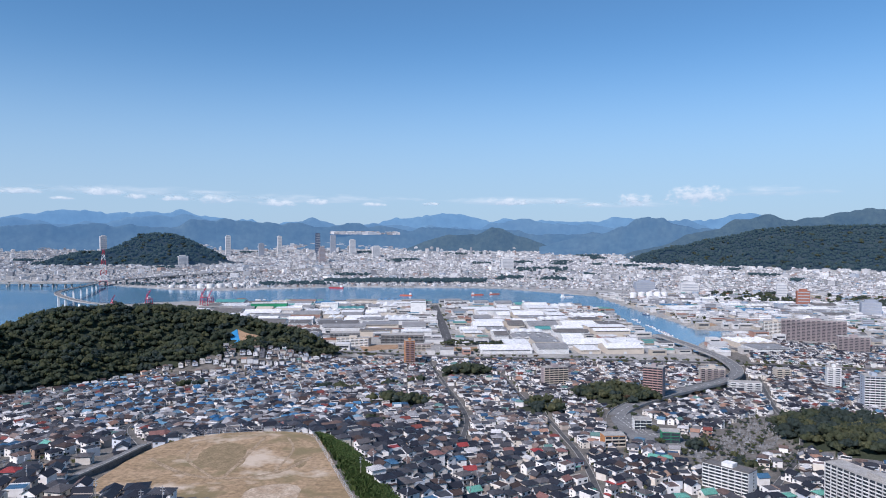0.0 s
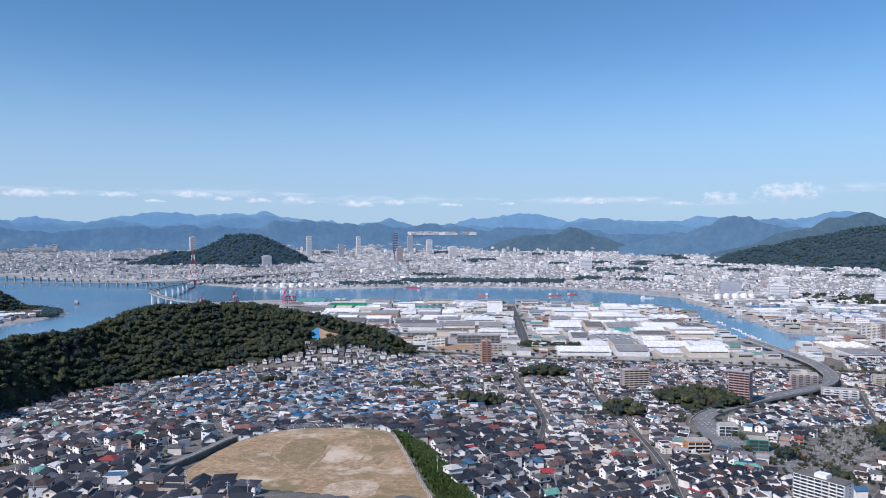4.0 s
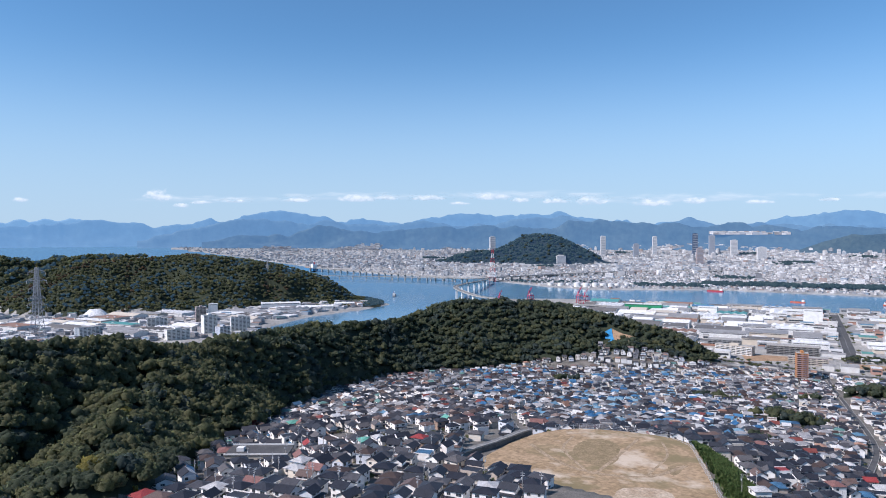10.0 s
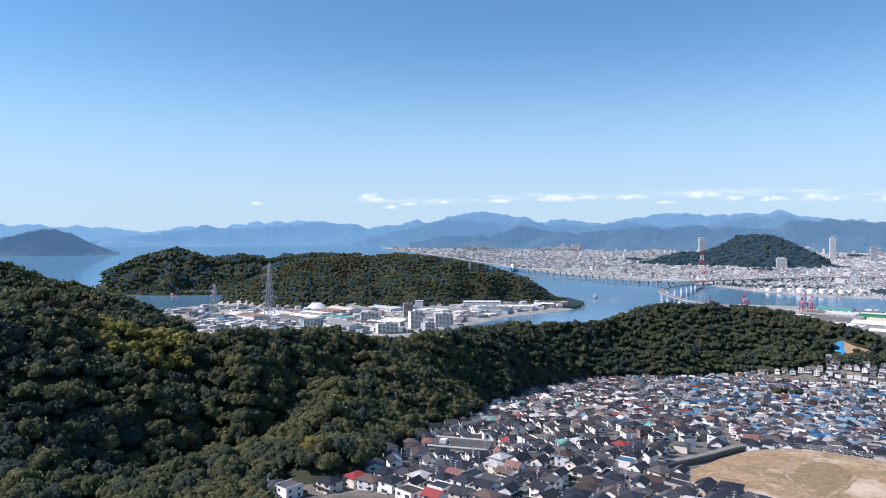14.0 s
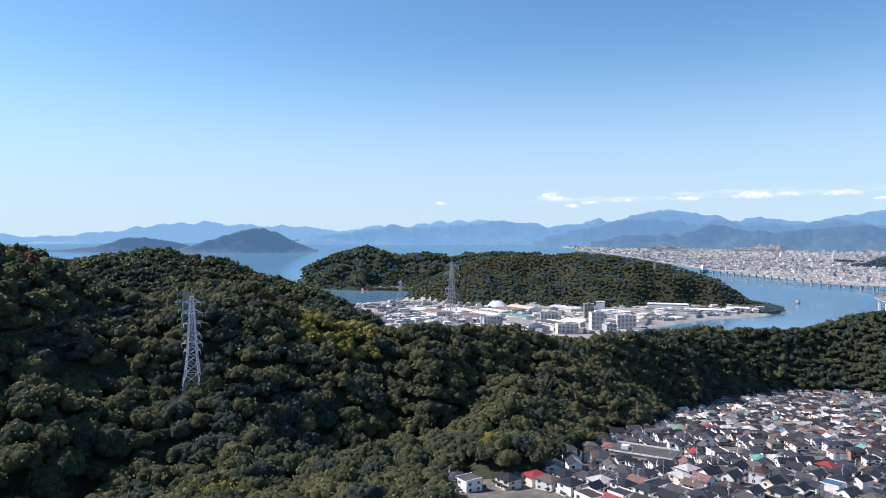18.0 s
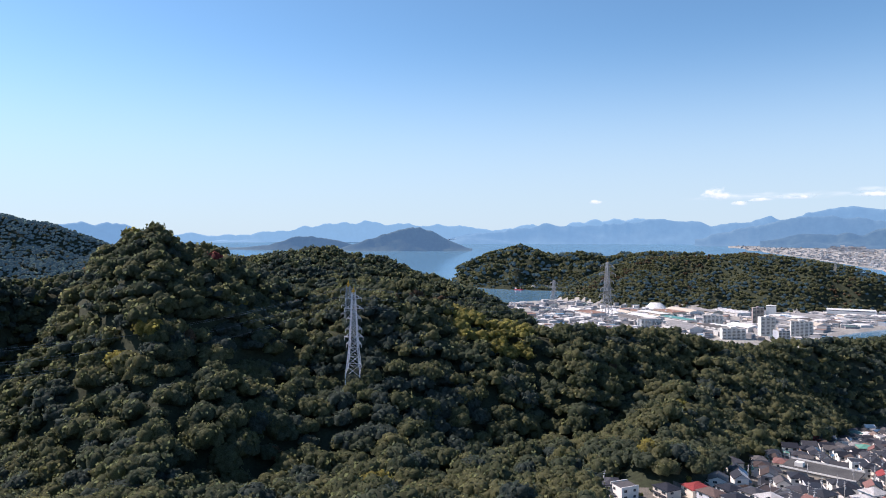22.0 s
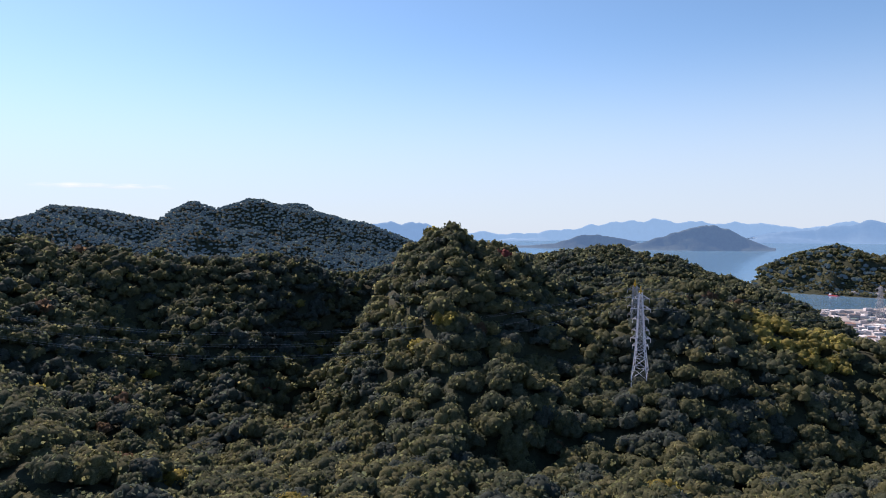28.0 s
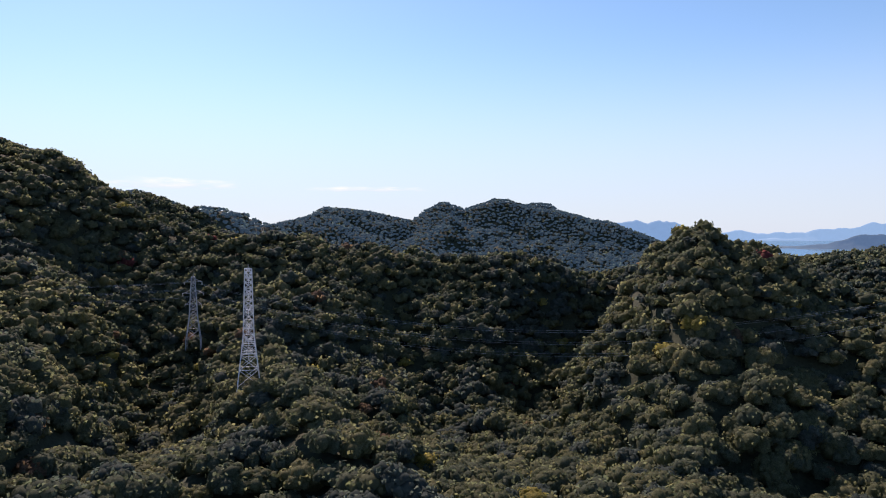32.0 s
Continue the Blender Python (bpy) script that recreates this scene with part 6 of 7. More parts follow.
# ---- sports ground on its terrace ----
earth = mat("bare_earth", (0.395, 0.285, 0.178), (0.30, 0.215, 0.125), size=22, fine=3.0, rough=1.0, bump=0.3, detail=8)
ent = earth.node_tree
ebs = ent.nodes["Principled BSDF"]
e_src = ebs.inputs["Base Color"].links[0].from_socket
e_tc = ent.nodes.new("ShaderNodeTexCoord")
for scale, lo, hi, col, seed in ((0.028, 0.50, 0.62, (0.205, 0.165, 0.088, 1), 4.0), (0.030, 0.55, 0.66, (0.52, 0.43, 0.33, 1), 21.0)):
    mp = ent.nodes.new("ShaderNodeMapping")
    mp.inputs["Location"].default_value, mp.inputs["Scale"].default_value = (seed, seed, 0), (1.0, 1.25, 1)
    nz = ent.nodes.new("ShaderNodeTexNoise")
    nz.inputs["Scale"].default_value, nz.inputs["Detail"].default_value, nz.inputs["Roughness"].default_value = scale, 7, 0.62
    mr = ent.nodes.new("ShaderNodeMapRange")
    mr.inputs["From Min"].default_value, mr.inputs["From Max"].default_value = lo, hi
    mx = ent.nodes.new("ShaderNodeMix")
    mx.data_type = "RGBA"
    mx.inputs[7].default_value = col
    ent.links.new(e_tc.outputs["Object"], mp.inputs[0])
    ent.links.new(mp.outputs[0], nz.inputs["Vector"])
    ent.links.new(nz.outputs["Fac"], mr.inputs["Value"])
    ent.links.new(mr.outputs[0], mx.inputs[0])
    ent.links.new(e_src, mx.inputs[6])
    e_src = mx.outputs[2]
ent.links.new(e_src, ebs.inputs["Base Color"])
fout = [tuple(q) for q in smooth_line([(*p, 0) for p in FIELD + FIELD[:1]], 12.0)[:-1, :2]]
if sum(a[0] * b[1] - a[1] * b[0] for a, b in zip(fout, fout[1:] + fout[:1])) < 0:
    fout.reverse()
fld = tagged(new("sports_ground", Geo().prism(fout, FIELD_Z - 1.5, FIELD_Z + 0.3).mesh("sports_ground", [earth])), "bare brown earth sports ground with worn pale tracks and thin grass", "sports ground", kind="structure")
M["track"] = mat("worn_track", (0.40, 0.31, 0.21), (0.25, 0.185, 0.115), size=6, fine=1.0, rough=1.0)
for k, (wide, pts) in enumerate(((1.5, [(22.6, 438), (20.9, 411), (18.8, 394), (16.4, 388), (13.2, 391), (10.6, 415)]), (1.1, [(17.4, 390), (15.6, 425), (14.2, 461)]), (0.9, [(18.2, 393), (20.0, 430), (19.2, 458)]), (0.8, [(13.5, 392), (12.0, 430), (12.4, 458)]))):
    ln = smooth_line([(*pol(a, d), FIELD_Z + 0.304) for a, d in pts], 8)
    part("dirt_track", sweep(ln, -wide, wide, -0.1, 0.01 + 0.004 * k), M["track"], fld)
M["sand"] = mat("pale_sand", (0.50, 0.41, 0.31), (0.34, 0.25, 0.165), size=9, fine=1.2, rough=1.0, detail=8)
M["worn_turf"] = mat("worn_turf", (0.20, 0.155, 0.085), (0.30, 0.225, 0.135), size=5, fine=0.9, rough=1.0, detail=8)
for k, (nm, m_, pts) in enumerate((("sand_court", "sand", [(27.0, 388), (25.8, 396), (24.4, 400), (22.6, 387), (20.9, 372), (21.6, 363), (22.6, 356), (24.6, 368)]),
                                   ("worn_turf", "worn_turf", [(19.6, 420), (18.6, 446), (16.9, 456), (15.6, 440), (15.9, 414), (17.2, 402)]),
                                   ("sand_patch", "sand", [(16.5, 352), (13.6, 344), (11.4, 356), (12.4, 372), (15.2, 370)]),
                                   ("worn_turf", "worn_turf", [(11.6, 396), (10.9, 405), (11.4, 414), (12.2, 404)]))):
    out_ = [tuple(q) for q in smooth_line([(*pol(*p), 0) for p in pts + pts[:1]], 5.0)[:-1, :2]]
    out_ = [(x + 1.6 * float(wave(x, y, 5, 70 + k)), y + 1.6 * float(wave(x, y, 5, 80 + k))) for x, y in out_]
    if sum(a[0] * b[1] - a[1] * b[0] for a, b in zip(out_, out_[1:] + out_[:1])) < 0:
        out_.reverse()
    part(nm, Geo().prism(out_, FIELD_Z + 0.1, FIELD_Z + 0.304 + 0.003 * k), M[m_], fld)

# chain-link fence round the ground's outer edge
fence = thing("fence", "tall grey chain-link fence round the sports ground", "fence")
fl = smooth_line([(*pol(a, d), FIELD_Z + 0.3) for a, d in [(20.6, 471), (17.6, 477), (13, 472), (10.6, 457), (9.6, 421), (8.3, 372), (7.0, 334)]], 4.0)
fp = Geo().bar((0, 0, -1), (0, 0, 3.6), 0.07, 0, 5).mesh("post", [M["steel"]])
for q in fl:
    part("post", fp, None, fence).matrix_basis = Matrix.Translation(q)
for zz in (0.3, 1.4, 2.5, 3.5):
    part("rail", sweep(fl, -0.04, 0.04, zz, zz + 0.07), M["steel"], fence)

# retaining wall and its ramp road
# the wall's shadow side is put into its colour, a much darker concrete
M["shaded_wall"] = mat("shaded_concrete", (0.10, 0.10, 0.095), (0.17, 0.165, 0.155), size=5, fine=0.8, rough=0.95)
rl = smooth_line([(*pol(a, d), z) for a, d, z in [(31.8, 386, 91), (29.2, 401, 92.3), (27.5, 413.5, 92.6), (25.3, 432, 92.6), (23.4, 452, 92.6), (22.6, 461, 92.2)]], 6.0)
ramp = tagged(new("ramp_road", sweep(rl, -0.5, 5.2, -9, 0).mesh("ramp_road", [M["asphalt_pale"]])), "sloping road on a retaining wall coloured dark for its shaded side", "road", kind="structure")
part("retaining_wall", sweep(rl, -1.1, -0.5, -9, 0.25), M["shaded_wall"], ramp)
part("parapet", sweep(rl, -1.15, -0.45, 0.25, 1.2), M["concrete"], ramp)

# tall grass on the bank beside the fence
M["grass"] = mat("tall_grass", None, vary="island", stops=[(0, (0.03, 0.055, 0.013)), (0.5, (0.045, 0.085, 0.02)), (1, (0.085, 0.11, 0.035))], size=3, rough=0.8)
tuft = Geo()
tr = np.random.default_rng(5)
for i in range(9):
    a = tr.uniform(0, 6.28)
    u, w = np.array([math.cos(a), math.sin(a), 0]), tr.normal(size=3) * 0.4
    c = np.array([*(tr.normal(size=2) * 0.5), 0])
    tuft.add([c - u * 0.22, c + u * 0.22, c + u * 0.3 + w * (1, 1, 0) + (0, 0, 0.9), c - u * 0.2 + w * (1, 1, 0) + (0, 0, 1.2)], [(0, 1, 2, 3)])
gs = Soup()
gn = 2600
gi = rng.uniform(0, 1, gn)
gpt = smooth_line([(*pol(a, d), 0) for a, d in [(10.2, 463), (9.0, 422), (7.7, 372), (6.0, 321)]], 3.0)
k = (gi * (len(gpt) - 1)).astype(int)
off = rng.uniform(1.5, 15, gn)
px, py = gpt[k, 0] + off + rng.normal(0, 1, gn), gpt[k, 1] + rng.normal(0, 2, gn)
gs.place(tuft, np.stack([px, py, ground_z(px, py) - 0.2], 1), rng.uniform(0, 6.28, gn), rng.uniform(1.1, 2.4, gn))
tagged(new("bank_grass", gs.build("bank_grass", [M["grass"]])), "tall green grass on the bank below the sports ground", "grass", kind="stuff")


# ---- pylons and lines ----
def pylon(az, d, base, top, turn, label, mats, levels_at=(0.93, 0.81, 0.69, 0.56, 0.465, 0.38), width=8.0, arm=6.0, waist=(0.36, 0.58), tip=0.24, marker=True, thick=1.0):
    """A lattice transmission tower: four legs that close in to a waist, bracing for each face, cross-arms with insulators, a tip marker."""
    x, y = pol(az, d)
    s = shrink(x, y)
    h = top - base
    root = thing("pylon", label, "pylon", fold((x, y, base)), turn, grow=s)
    steel = mats[0]
    k = 0.21 * max(1.0, width / 10) * thick
    wz, wr = waist

    def half(z):
        f = z / h
        return width / 2 * (1 - (1 - wr) * f / wz if f < wz else wr - (wr - tip) * (f - wz) / (1 - wz))
    levels = [0.0]
    while levels[-1] < h - 1.5:
        levels.append(min(h, levels[-1] + max(2.2, half(levels[-1]) * 1.45)))
    for sx in (-1, 1):
        for sy in (-1, 1):
            zs = [-6, 0, h * wz, h]
            v = [(sx * half(max(z, 0)) + k * cx, sy * half(max(z, 0)) + k * cy, z) for z in zs for cx, cy in ((-1, -1), (1, -1), (1, 1), (-1, 1))]
            f = [(4 * i + q, 4 * i + (q + 1) % 4, 4 * i + 4 + (q + 1) % 4, 4 * i + 4 + q) for i in range(3) for q in range(4)] + [(3, 2, 1, 0), (12, 13, 14, 15)]
            part("leg", Geo().add(v, f), steel, root)
    for face in range(4):
        g = Geo()
        for a, b in zip(levels, levels[1:]):
            pa, pb = half(a), half(b)
            g.bar((-pa, -pa, a), (pb, -pb, b), k * 0.6).bar((pa, -pa, a), (-pb, -pb, b), k * 0.6).bar((-pb, -pb, b), (pb, -pb, b), k * 0.6)
        part("bracing", g.turned(pose(0, 0, 0, 0, 0, 90 * face)), steel, root)
    for i, lv in enumerate(levels_at):
        z = h * lv
        w = half(z)
        ln = max(w + 1.0, arm * (0.86, 1.0, 0.8)[i % 3])
        for sx in (-1, 1):
            g = Geo()
            for sy in (-1, 1):
                g.bar((sx * w, sy * w, z), (sx * ln, 0, z), k * 0.7).bar((sx * w, sy * w, z + 0.045 * h), (sx * ln, 0, z), k * 0.65)
                g.bar((sx * (w + ln) / 2, sy * w / 2, z), (sx * (w + ln) / 2, sy * w / 2, z + 0.022 * h), k * 0.5)
            a = part("cross_arm", g, steel, root)
            part("insulator", Geo().bar((sx * ln, 0, z), (sx * ln, 0, z - 0.045 * h), 0.14 * max(1, k / 0.21), 0, 6), M["white_paint"], a)
    if marker:
        part("tip_marker", Geo().bar((0, 0, h - 0.5), (0, 0, h + 3.6), 0.75, 0, 6, 0.2).bar((-0.9, 0, h + 0.6), (0.9, 0, h + 0.6), 0.35, 0, 6), M["yellow"], root, "yellow tip marker")
    else:
        part("lightning_rod", Geo().bar((0, 0, h - 0.5), (0, 0, h + 2.0), 0.12, 0, 5), steel, root)
    return root


M["yellow"] = mat("yellow_paint", (0.55, 0.33, 0.03), (0.48, 0.28, 0.03), size=1, rough=0.5)
M["dark_steel"] = mat("weathered_steel", (0.34, 0.36, 0.38), (0.27, 0.29, 0.31), size=1.5, rough=0.6)
M["pylon_steel"] = mat("bright_galvanised_steel", (0.70, 0.71, 0.76), (0.60, 0.61, 0.66), size=2.0, rough=0.55, metal=0.1)
FEW = (0.92, 0.74, 0.56)
pylon(79.84, 390, 142, 187.5, 70, "grey lattice transmission pylon with yellow tip on the wooded hill", [M["pylon_steel"]], width=8.0, arm=5.2, tip=0.2)
pylon(80.27, 428, 150, 188.5, 70, "second lattice pylon close behind another one on the wooded hill", [M["dark_steel"]], width=8.0, arm=5.2)
pylon(130.36, 364, 134, 201.5, 40, "tall slim lattice transmission pylon on the dark wooded slope", [M["steel"]], width=13.2, arm=2.6, waist=(0.5, 0.40), tip=0.25, marker=False)
pylon(134.43, 456, 154, 192.2, 130, "distant grey lattice pylon on the wooded slope", [M["dark_steel"]], FEW, 8.4, 6.0, marker=False)
pylon(59.55, 1700, 6, 153, 30, "very tall lattice pylon standing in the bayside town", [M["dark_steel"]], width=23.0, arm=21.0, tip=0.2)
pylon(63.7, 1900, 4, 95, 30, "lattice pylon standing in the bayside town", [M["dark_steel"]], width=17.0, arm=13.0)
pylon(43.6, 2290, 92, 148, 20, "small lattice pylon on the wooded headland", [M["dark_steel"]], FEW, 9.0, 6.0, marker=False)


def wire(a, b, sag, r=0.1):
    """One sagging cable as a three-sided tube."""
    pts = [np.array(a) * (1 - t) + np.array(b) * t - np.array([0, 0, 4 * sag * t * (1 - t)]) for t in np.linspace(0, 1, 17)]
    side = np.cross(pts[-1] - pts[0], (0, 0, 1.0))
    side /= np.linalg.norm(side)
    v = [tuple(p + side * r * cs + np.array([0, 0, r * sn])) for p in pts for cs, sn in ((0.87, -0.5), (0, 1), (-0.87, -0.5))]
    f = [(3 * i + k, 3 * i + (k + 1) % 3, 3 * i + 3 + (k + 1) % 3, 3 * i + 3 + k) for i in range(16) for k in range(3)] + [(2, 1, 0), (48, 49, 50)]
    ob = new("power_line", Geo().add(v, f).mesh("power_line", [M["dark_steel"]]))
    return tagged(ob, "thin overhead power line sagging between pylons", "power line", group="power lines")


for i in range(3):
    for off in (-4.5, 4.5):
        ax, ay = pol(80.27, 428 + off)
        bx, by = pol(134.43, 456 + off)
        wire((ax, ay, 188 - i * 4.5), (bx, by, 189 - i * 4.5), 24 + 2 * i, 0.045)
        cx, cy = pol(170, 560 + off)
        wire((bx, by, 189 - i * 4.5), (cx, cy, 200 - i * 4.5), 6, 0.045)
        ex, ey = pol(59.55, 1700 + 3 * off)
        wire((*pol(79.84, 390 + off), 190 - 5 * i), (ex, ey, 140 - 12 * i), 30, 0.05)


def lattice_mast(az, d, h, w):
    """A red and white banded lattice tower."""
    x, y = pol(az, d)
    root = thing("radio_tower", "tall red and white banded lattice tower by the water", "tower", fold((x, y, 2)), 20, grow=shrink(x, y))
    n = 7
    for i in range(n):
        g = Geo()
        z0, z1 = h * i / n, h * (i + 1) / n
        a, b = w / 2 * (1 - 0.8 * i / n), w / 2 * (1 - 0.8 * (i + 1) / n)
        for f in range(4):
            q = Geo().bar((-a, -a, z0), (-b, -b, z1), 0.7).bar((-a, -a, z0), (b, -b, z1), 0.32).bar((a, -a, z0), (-b, -b, z1), 0.32).bar((-b, -b, z1), (b, -b, z1), 0.32).turned(pose(0, 0, 0, 0, 0, 90 * f))
            g.add(q.v, q.f)
        part("tower_section", g, M["red_paint"] if i % 2 == 0 else M["white_paint"], root)
    return root


lattice_mast(25.65, 3230, 150, 30)


# ---- harbour ----
def gantry(az, d, turn, size=1.0):
    x, y = pol(az, d)
    root = thing("gantry_crane", "red harbour gantry crane on the container quay", "crane", (x, y, gz(x, y)), turn, group="quay cranes", grow=size)
    m = M["crimson"]
    for sx in (-1, 1):
        for sy in (-1, 1):
            part("leg", Geo().bar((sx * 8, sy * 7, 0), (sx * 7, sy * 6, 24), 1.0), m, root)
    part("portal", Geo().box(-8, 8, -7, -5.6, 10, 11.6, 0, True).box(-8, 8, 5.6, 7, 10, 11.6, 0, True).box(-8, 8, -7, 7, 23.4, 25, 0, True), m, root)
    part("machine_house", Geo().box(-6, 5, -4, 4, 25, 31), M["white_paint"], root)
    part("boom", Geo().bar((-9, 0, 26), (6, 0, 50), 1.1).bar((-6, -3, 26), (-6, 0, 40), 0.7).bar((-6, 3, 26), (-6, 0, 40), 0.7).bar((-6, 0, 40), (6, 0, 50), 0.4), m, root)
    part("wheel_beam", Geo().box(-9, 9, -8, -6, 0, 1.2).box(-9, 9, 6, 8, 0, 1.2), m, root)
    return root


M["crimson"] = mat("crimson_paint", (0.50, 0.03, 0.09), (0.42, 0.03, 0.08), size=3, rough=0.5)
gantry(25.0, 2210, 60, 0.8)
gantry(22.6, 2225, 55)
gantry(18.7, 2215, 50, 1.05)
gantry(18.2, 2235, 50, 0.9)


def ship(az, d, ln, turn, hull, label):
    x, y = pol(az, d)
    root = thing("cargo_ship", label, "ship", fold((x, y, 0)), turn, group="ships", grow=shrink(x, y))
    w = ln * 0.17
    out = [(-ln / 2, -w / 2), (ln * 0.35, -w / 2), (ln / 2, 0), (ln * 0.35, w / 2), (-ln / 2, w / 2)]
    part("hull", Geo().prism(out, -1.5, ln * 0.07), hull, root)
    part("bridge_house", Geo().box(-ln * 0.45, -ln * 0.28, -w * 0.4, w * 0.4, ln * 0.07, ln * 0.2), M["white_paint"], root)
    part("funnel", Geo().bar((-ln * 0.4, 0, ln * 0.2), (-ln * 0.4, 0, ln * 0.27), ln * 0.02, 0, 8), M["red_paint"], root)
    part("mast", Geo().bar((ln * 0.2, 0, ln * 0.06), (ln * 0.2, 0, ln * 0.26), ln * 0.008, 0, 6), M["steel"], root)
    part("hatch", Geo().box(-ln * 0.22, ln * 0.3, -w * 0.32, w * 0.32, ln * 0.07, ln * 0.095), M["shed_rust"], root)
    return root


M["orange_red"] = mat("orange_red_paint", (0.55, 0.11, 0.05), (0.48, 0.09, 0.045), size=4, rough=0.5)
ship(3.0, 2500, 44, 170, M["orange_red"], "orange-red work ship moored in the harbour")
ship(-2.8, 2520, 46, 10, M["orange_red"], "orange-red tug moored in the harbour")
ship(-4.2, 2560, 40, 20, M["orange_red"], "red work boat moored in the harbour")
ship(8.6, 2860, 60, 175, M["red_paint"], "red-hulled coaster at the far quay")
ship(17.9, 2300, 60, 178, M["shed_white"], "white harbour vessel beside the cranes")
ship(40.3, 4450, 190, 150, M["blue_roof"], "large blue ferry at the far quay")
ship(66.5, 2750, 40, 30, M["red_paint"], "small red ship in the bay")
ship(33.6, 2520, 60, 120, M["shed_grey"], "flat barge crossing the bay")
ship(-10.0, 2480, 50, 15, M["shed_white"], "white ship by the canal mouth")
ship(-6.8, 2260, 36, 15, M["shed_rust"], "rusty dredger at the quay")
ship(-16.0, 1990, 30, 110, M["darkglass"], "small dark boat in the canal")
for i in range(22):
    a = rng.uniform(-18.6, -14.6)
    ship(a - 0.3, 1520 + (a + 18.6) * 100 - 30 + rng.uniform(-12, 12), rng.uniform(9, 15), rng.uniform(100, 130), M["white_paint"], "small white boat moored along the canal bank")

for i in range(90):                       # container stacks behind the cranes
    a = rng.uniform(16.5, 25.2)
    d = rng.uniform(2140, 2230)
    x, y = pol(a, d)
    ob = new("container", Geo().box(-6.1, 6.1, -1.22, 1.22, 0, 2.6).mesh("container", [M[["crimson", "blue_roof", "shed_rust", "white_paint", "shed_grey", "crimson"][int(rng.integers(6))]]]))
    ob.matrix_basis = pose(x, y, gz(x, y) + 2.6 * 0, 0, 0, 20)
    tagged(ob, "steel shipping container standing on the quay", "container", group="quay containers")

tank_geo = Geo()
n = 16
ring = [(math.cos(2 * math.pi * i / n), math.sin(2 * math.pi * i / n)) for i in range(n)]
tank_geo.prism(ring, 0, 1.0)
roof_geo = Geo().add([(x, y, 1.0) for x, y in ring] + [(0, 0, 1.14)], [(i, (i + 1) % n, n) for i in range(n)])
tank_me, tankr_me = tank_geo.mesh("shell", [M["white_paint"]]), roof_geo.mesh("tank_roof", [M["shed_white"]])
for a, d, r, h in [(21.0, 2990, 10, 11), (20.2, 2960, 12, 12), (19.6, 2975, 10, 12), (18.9, 2925, 15, 16), (18.2, 2920, 15, 16), (17.5, 2930, 13, 15), (16.9, 2945, 12, 14), (16.3, 2950, 12, 13), (15.8, 2960, 10, 12), (15.1, 2975, 9, 12), (9.4, 3010, 10, 12), (9.0, 3015, 10, 12),
                   (-15.1, 2350, 11, 26), (-15.7, 2370, 11, 26), (-16.3, 2390, 11, 26), (-16.9, 2400, 11, 26), (-17.4, 2420, 11, 24)]:
    x, y = pol(a, d)
    s = shrink(x, y)
    root = thing("storage_tank", "white cylindrical storage tank near the water", "tank", fold((x, y, gz(x, y))), 0, group="storage tanks", grow=s)
    for mm, nm in ((tank_me, "shell"), (tankr_me, "tank_roof")):
        part(nm, mm, None, root).matrix_basis = Matrix.Diagonal((r, r, h, 1))

shed(13.8, 2035, 98, 30, 21, 6, M["shed_wall"], M["green"], "flat", "large green-clad warehouse by the harbour")
shed(11.2, 2010, 44, 30, 19, 4, M["shed_white"], M["white_paint"], "flat", "tall white cold store beside a green warehouse")
shed(9.1, 1995, 48, 28, 22, 4, M["shed_white"], M["white_paint"], "flat", "tall white warehouse by the harbour")
shed(4.6, 2165, 240, 26, 13, 2, M["shed_grey"], M["beige"], "gable", "very long quay warehouse with a grey roof")
shed(2.0, 1870, 40, 26, 36, 2, M["shed_white"], M["white_paint"], "flat", "tall white factory block standing over lower sheds")
# the headland town
shed(42.6, 2085, 110, 40, 20, 44, M["shed_white"], M["white_paint"], "flat", "large white factory hall at the headland foot")
shed(39.9, 2040, 100, 30, 12, 40, M["shed_white"], M["shed_wall"], "gable", "long white quay shed on the headland")
shed(41.7, 1985, 90, 30, 14, 40, M["shed_grey"], M["shed_wall"], "saw", "grey quay factory on the headland")
shed(37.6, 2150, 60, 24, 9, 36, M["shed_white"], M["white_paint"], "gable", "white quay shed on the headland point")
shed(47.7, 2060, 24, 16, 24, 46, M["shed_white"], M["white_paint"], "flat", "tall white block at the foot of the hill")
x, y = pol(55.87, 2060)
cone = thing("domed_hall", "pale cone-shaped storage hall at the hill foot", "hall", (x, y, gz(x, y)), 55)
part("cone_roof", Geo().add([(34 * c, 22 * s, 4) for c, s in ring] + [(14 * c, 4 * s, 22) for c, s in ring], [(i, (i + 1) % n, n + (i + 1) % n, n + i) for i in range(n)] + [tuple(range(n, 2 * n))]), M["shed_white"], cone)
part("base_wall", Geo().prism([(34 * c, 22 * s) for c, s in ring], -1, 4), M["beige"], cone)


# ---- far towers ----
def tower(az, d, w, dep, h, material, label):
    x, y = pol(az, d)
    s = shrink(x, y)
    root = thing("tower_block", label, "high-rise", fold((x, y, 3)), az + 12, group="city towers", grow=s)
    part("wall", Geo().box(-w / 2, w / 2, -dep / 2, dep / 2, 0, h).box(-w * .3, w * .3, -dep * .3, dep * .3, h, h + 6), material, root)
    nfl = int(min(12, h / 8))
    bm_ = Geo().box(-w * 0.45, w * 0.45, -0.6, 0.6, 0, h / nfl * 0.34).mesh("window_band", [M["city_win"]])
    for i in range(nfl):
        part("window_band", bm_, None, root).matrix_basis = pose(0, -dep / 2, h * (i + 0.4) / nfl)
    return root


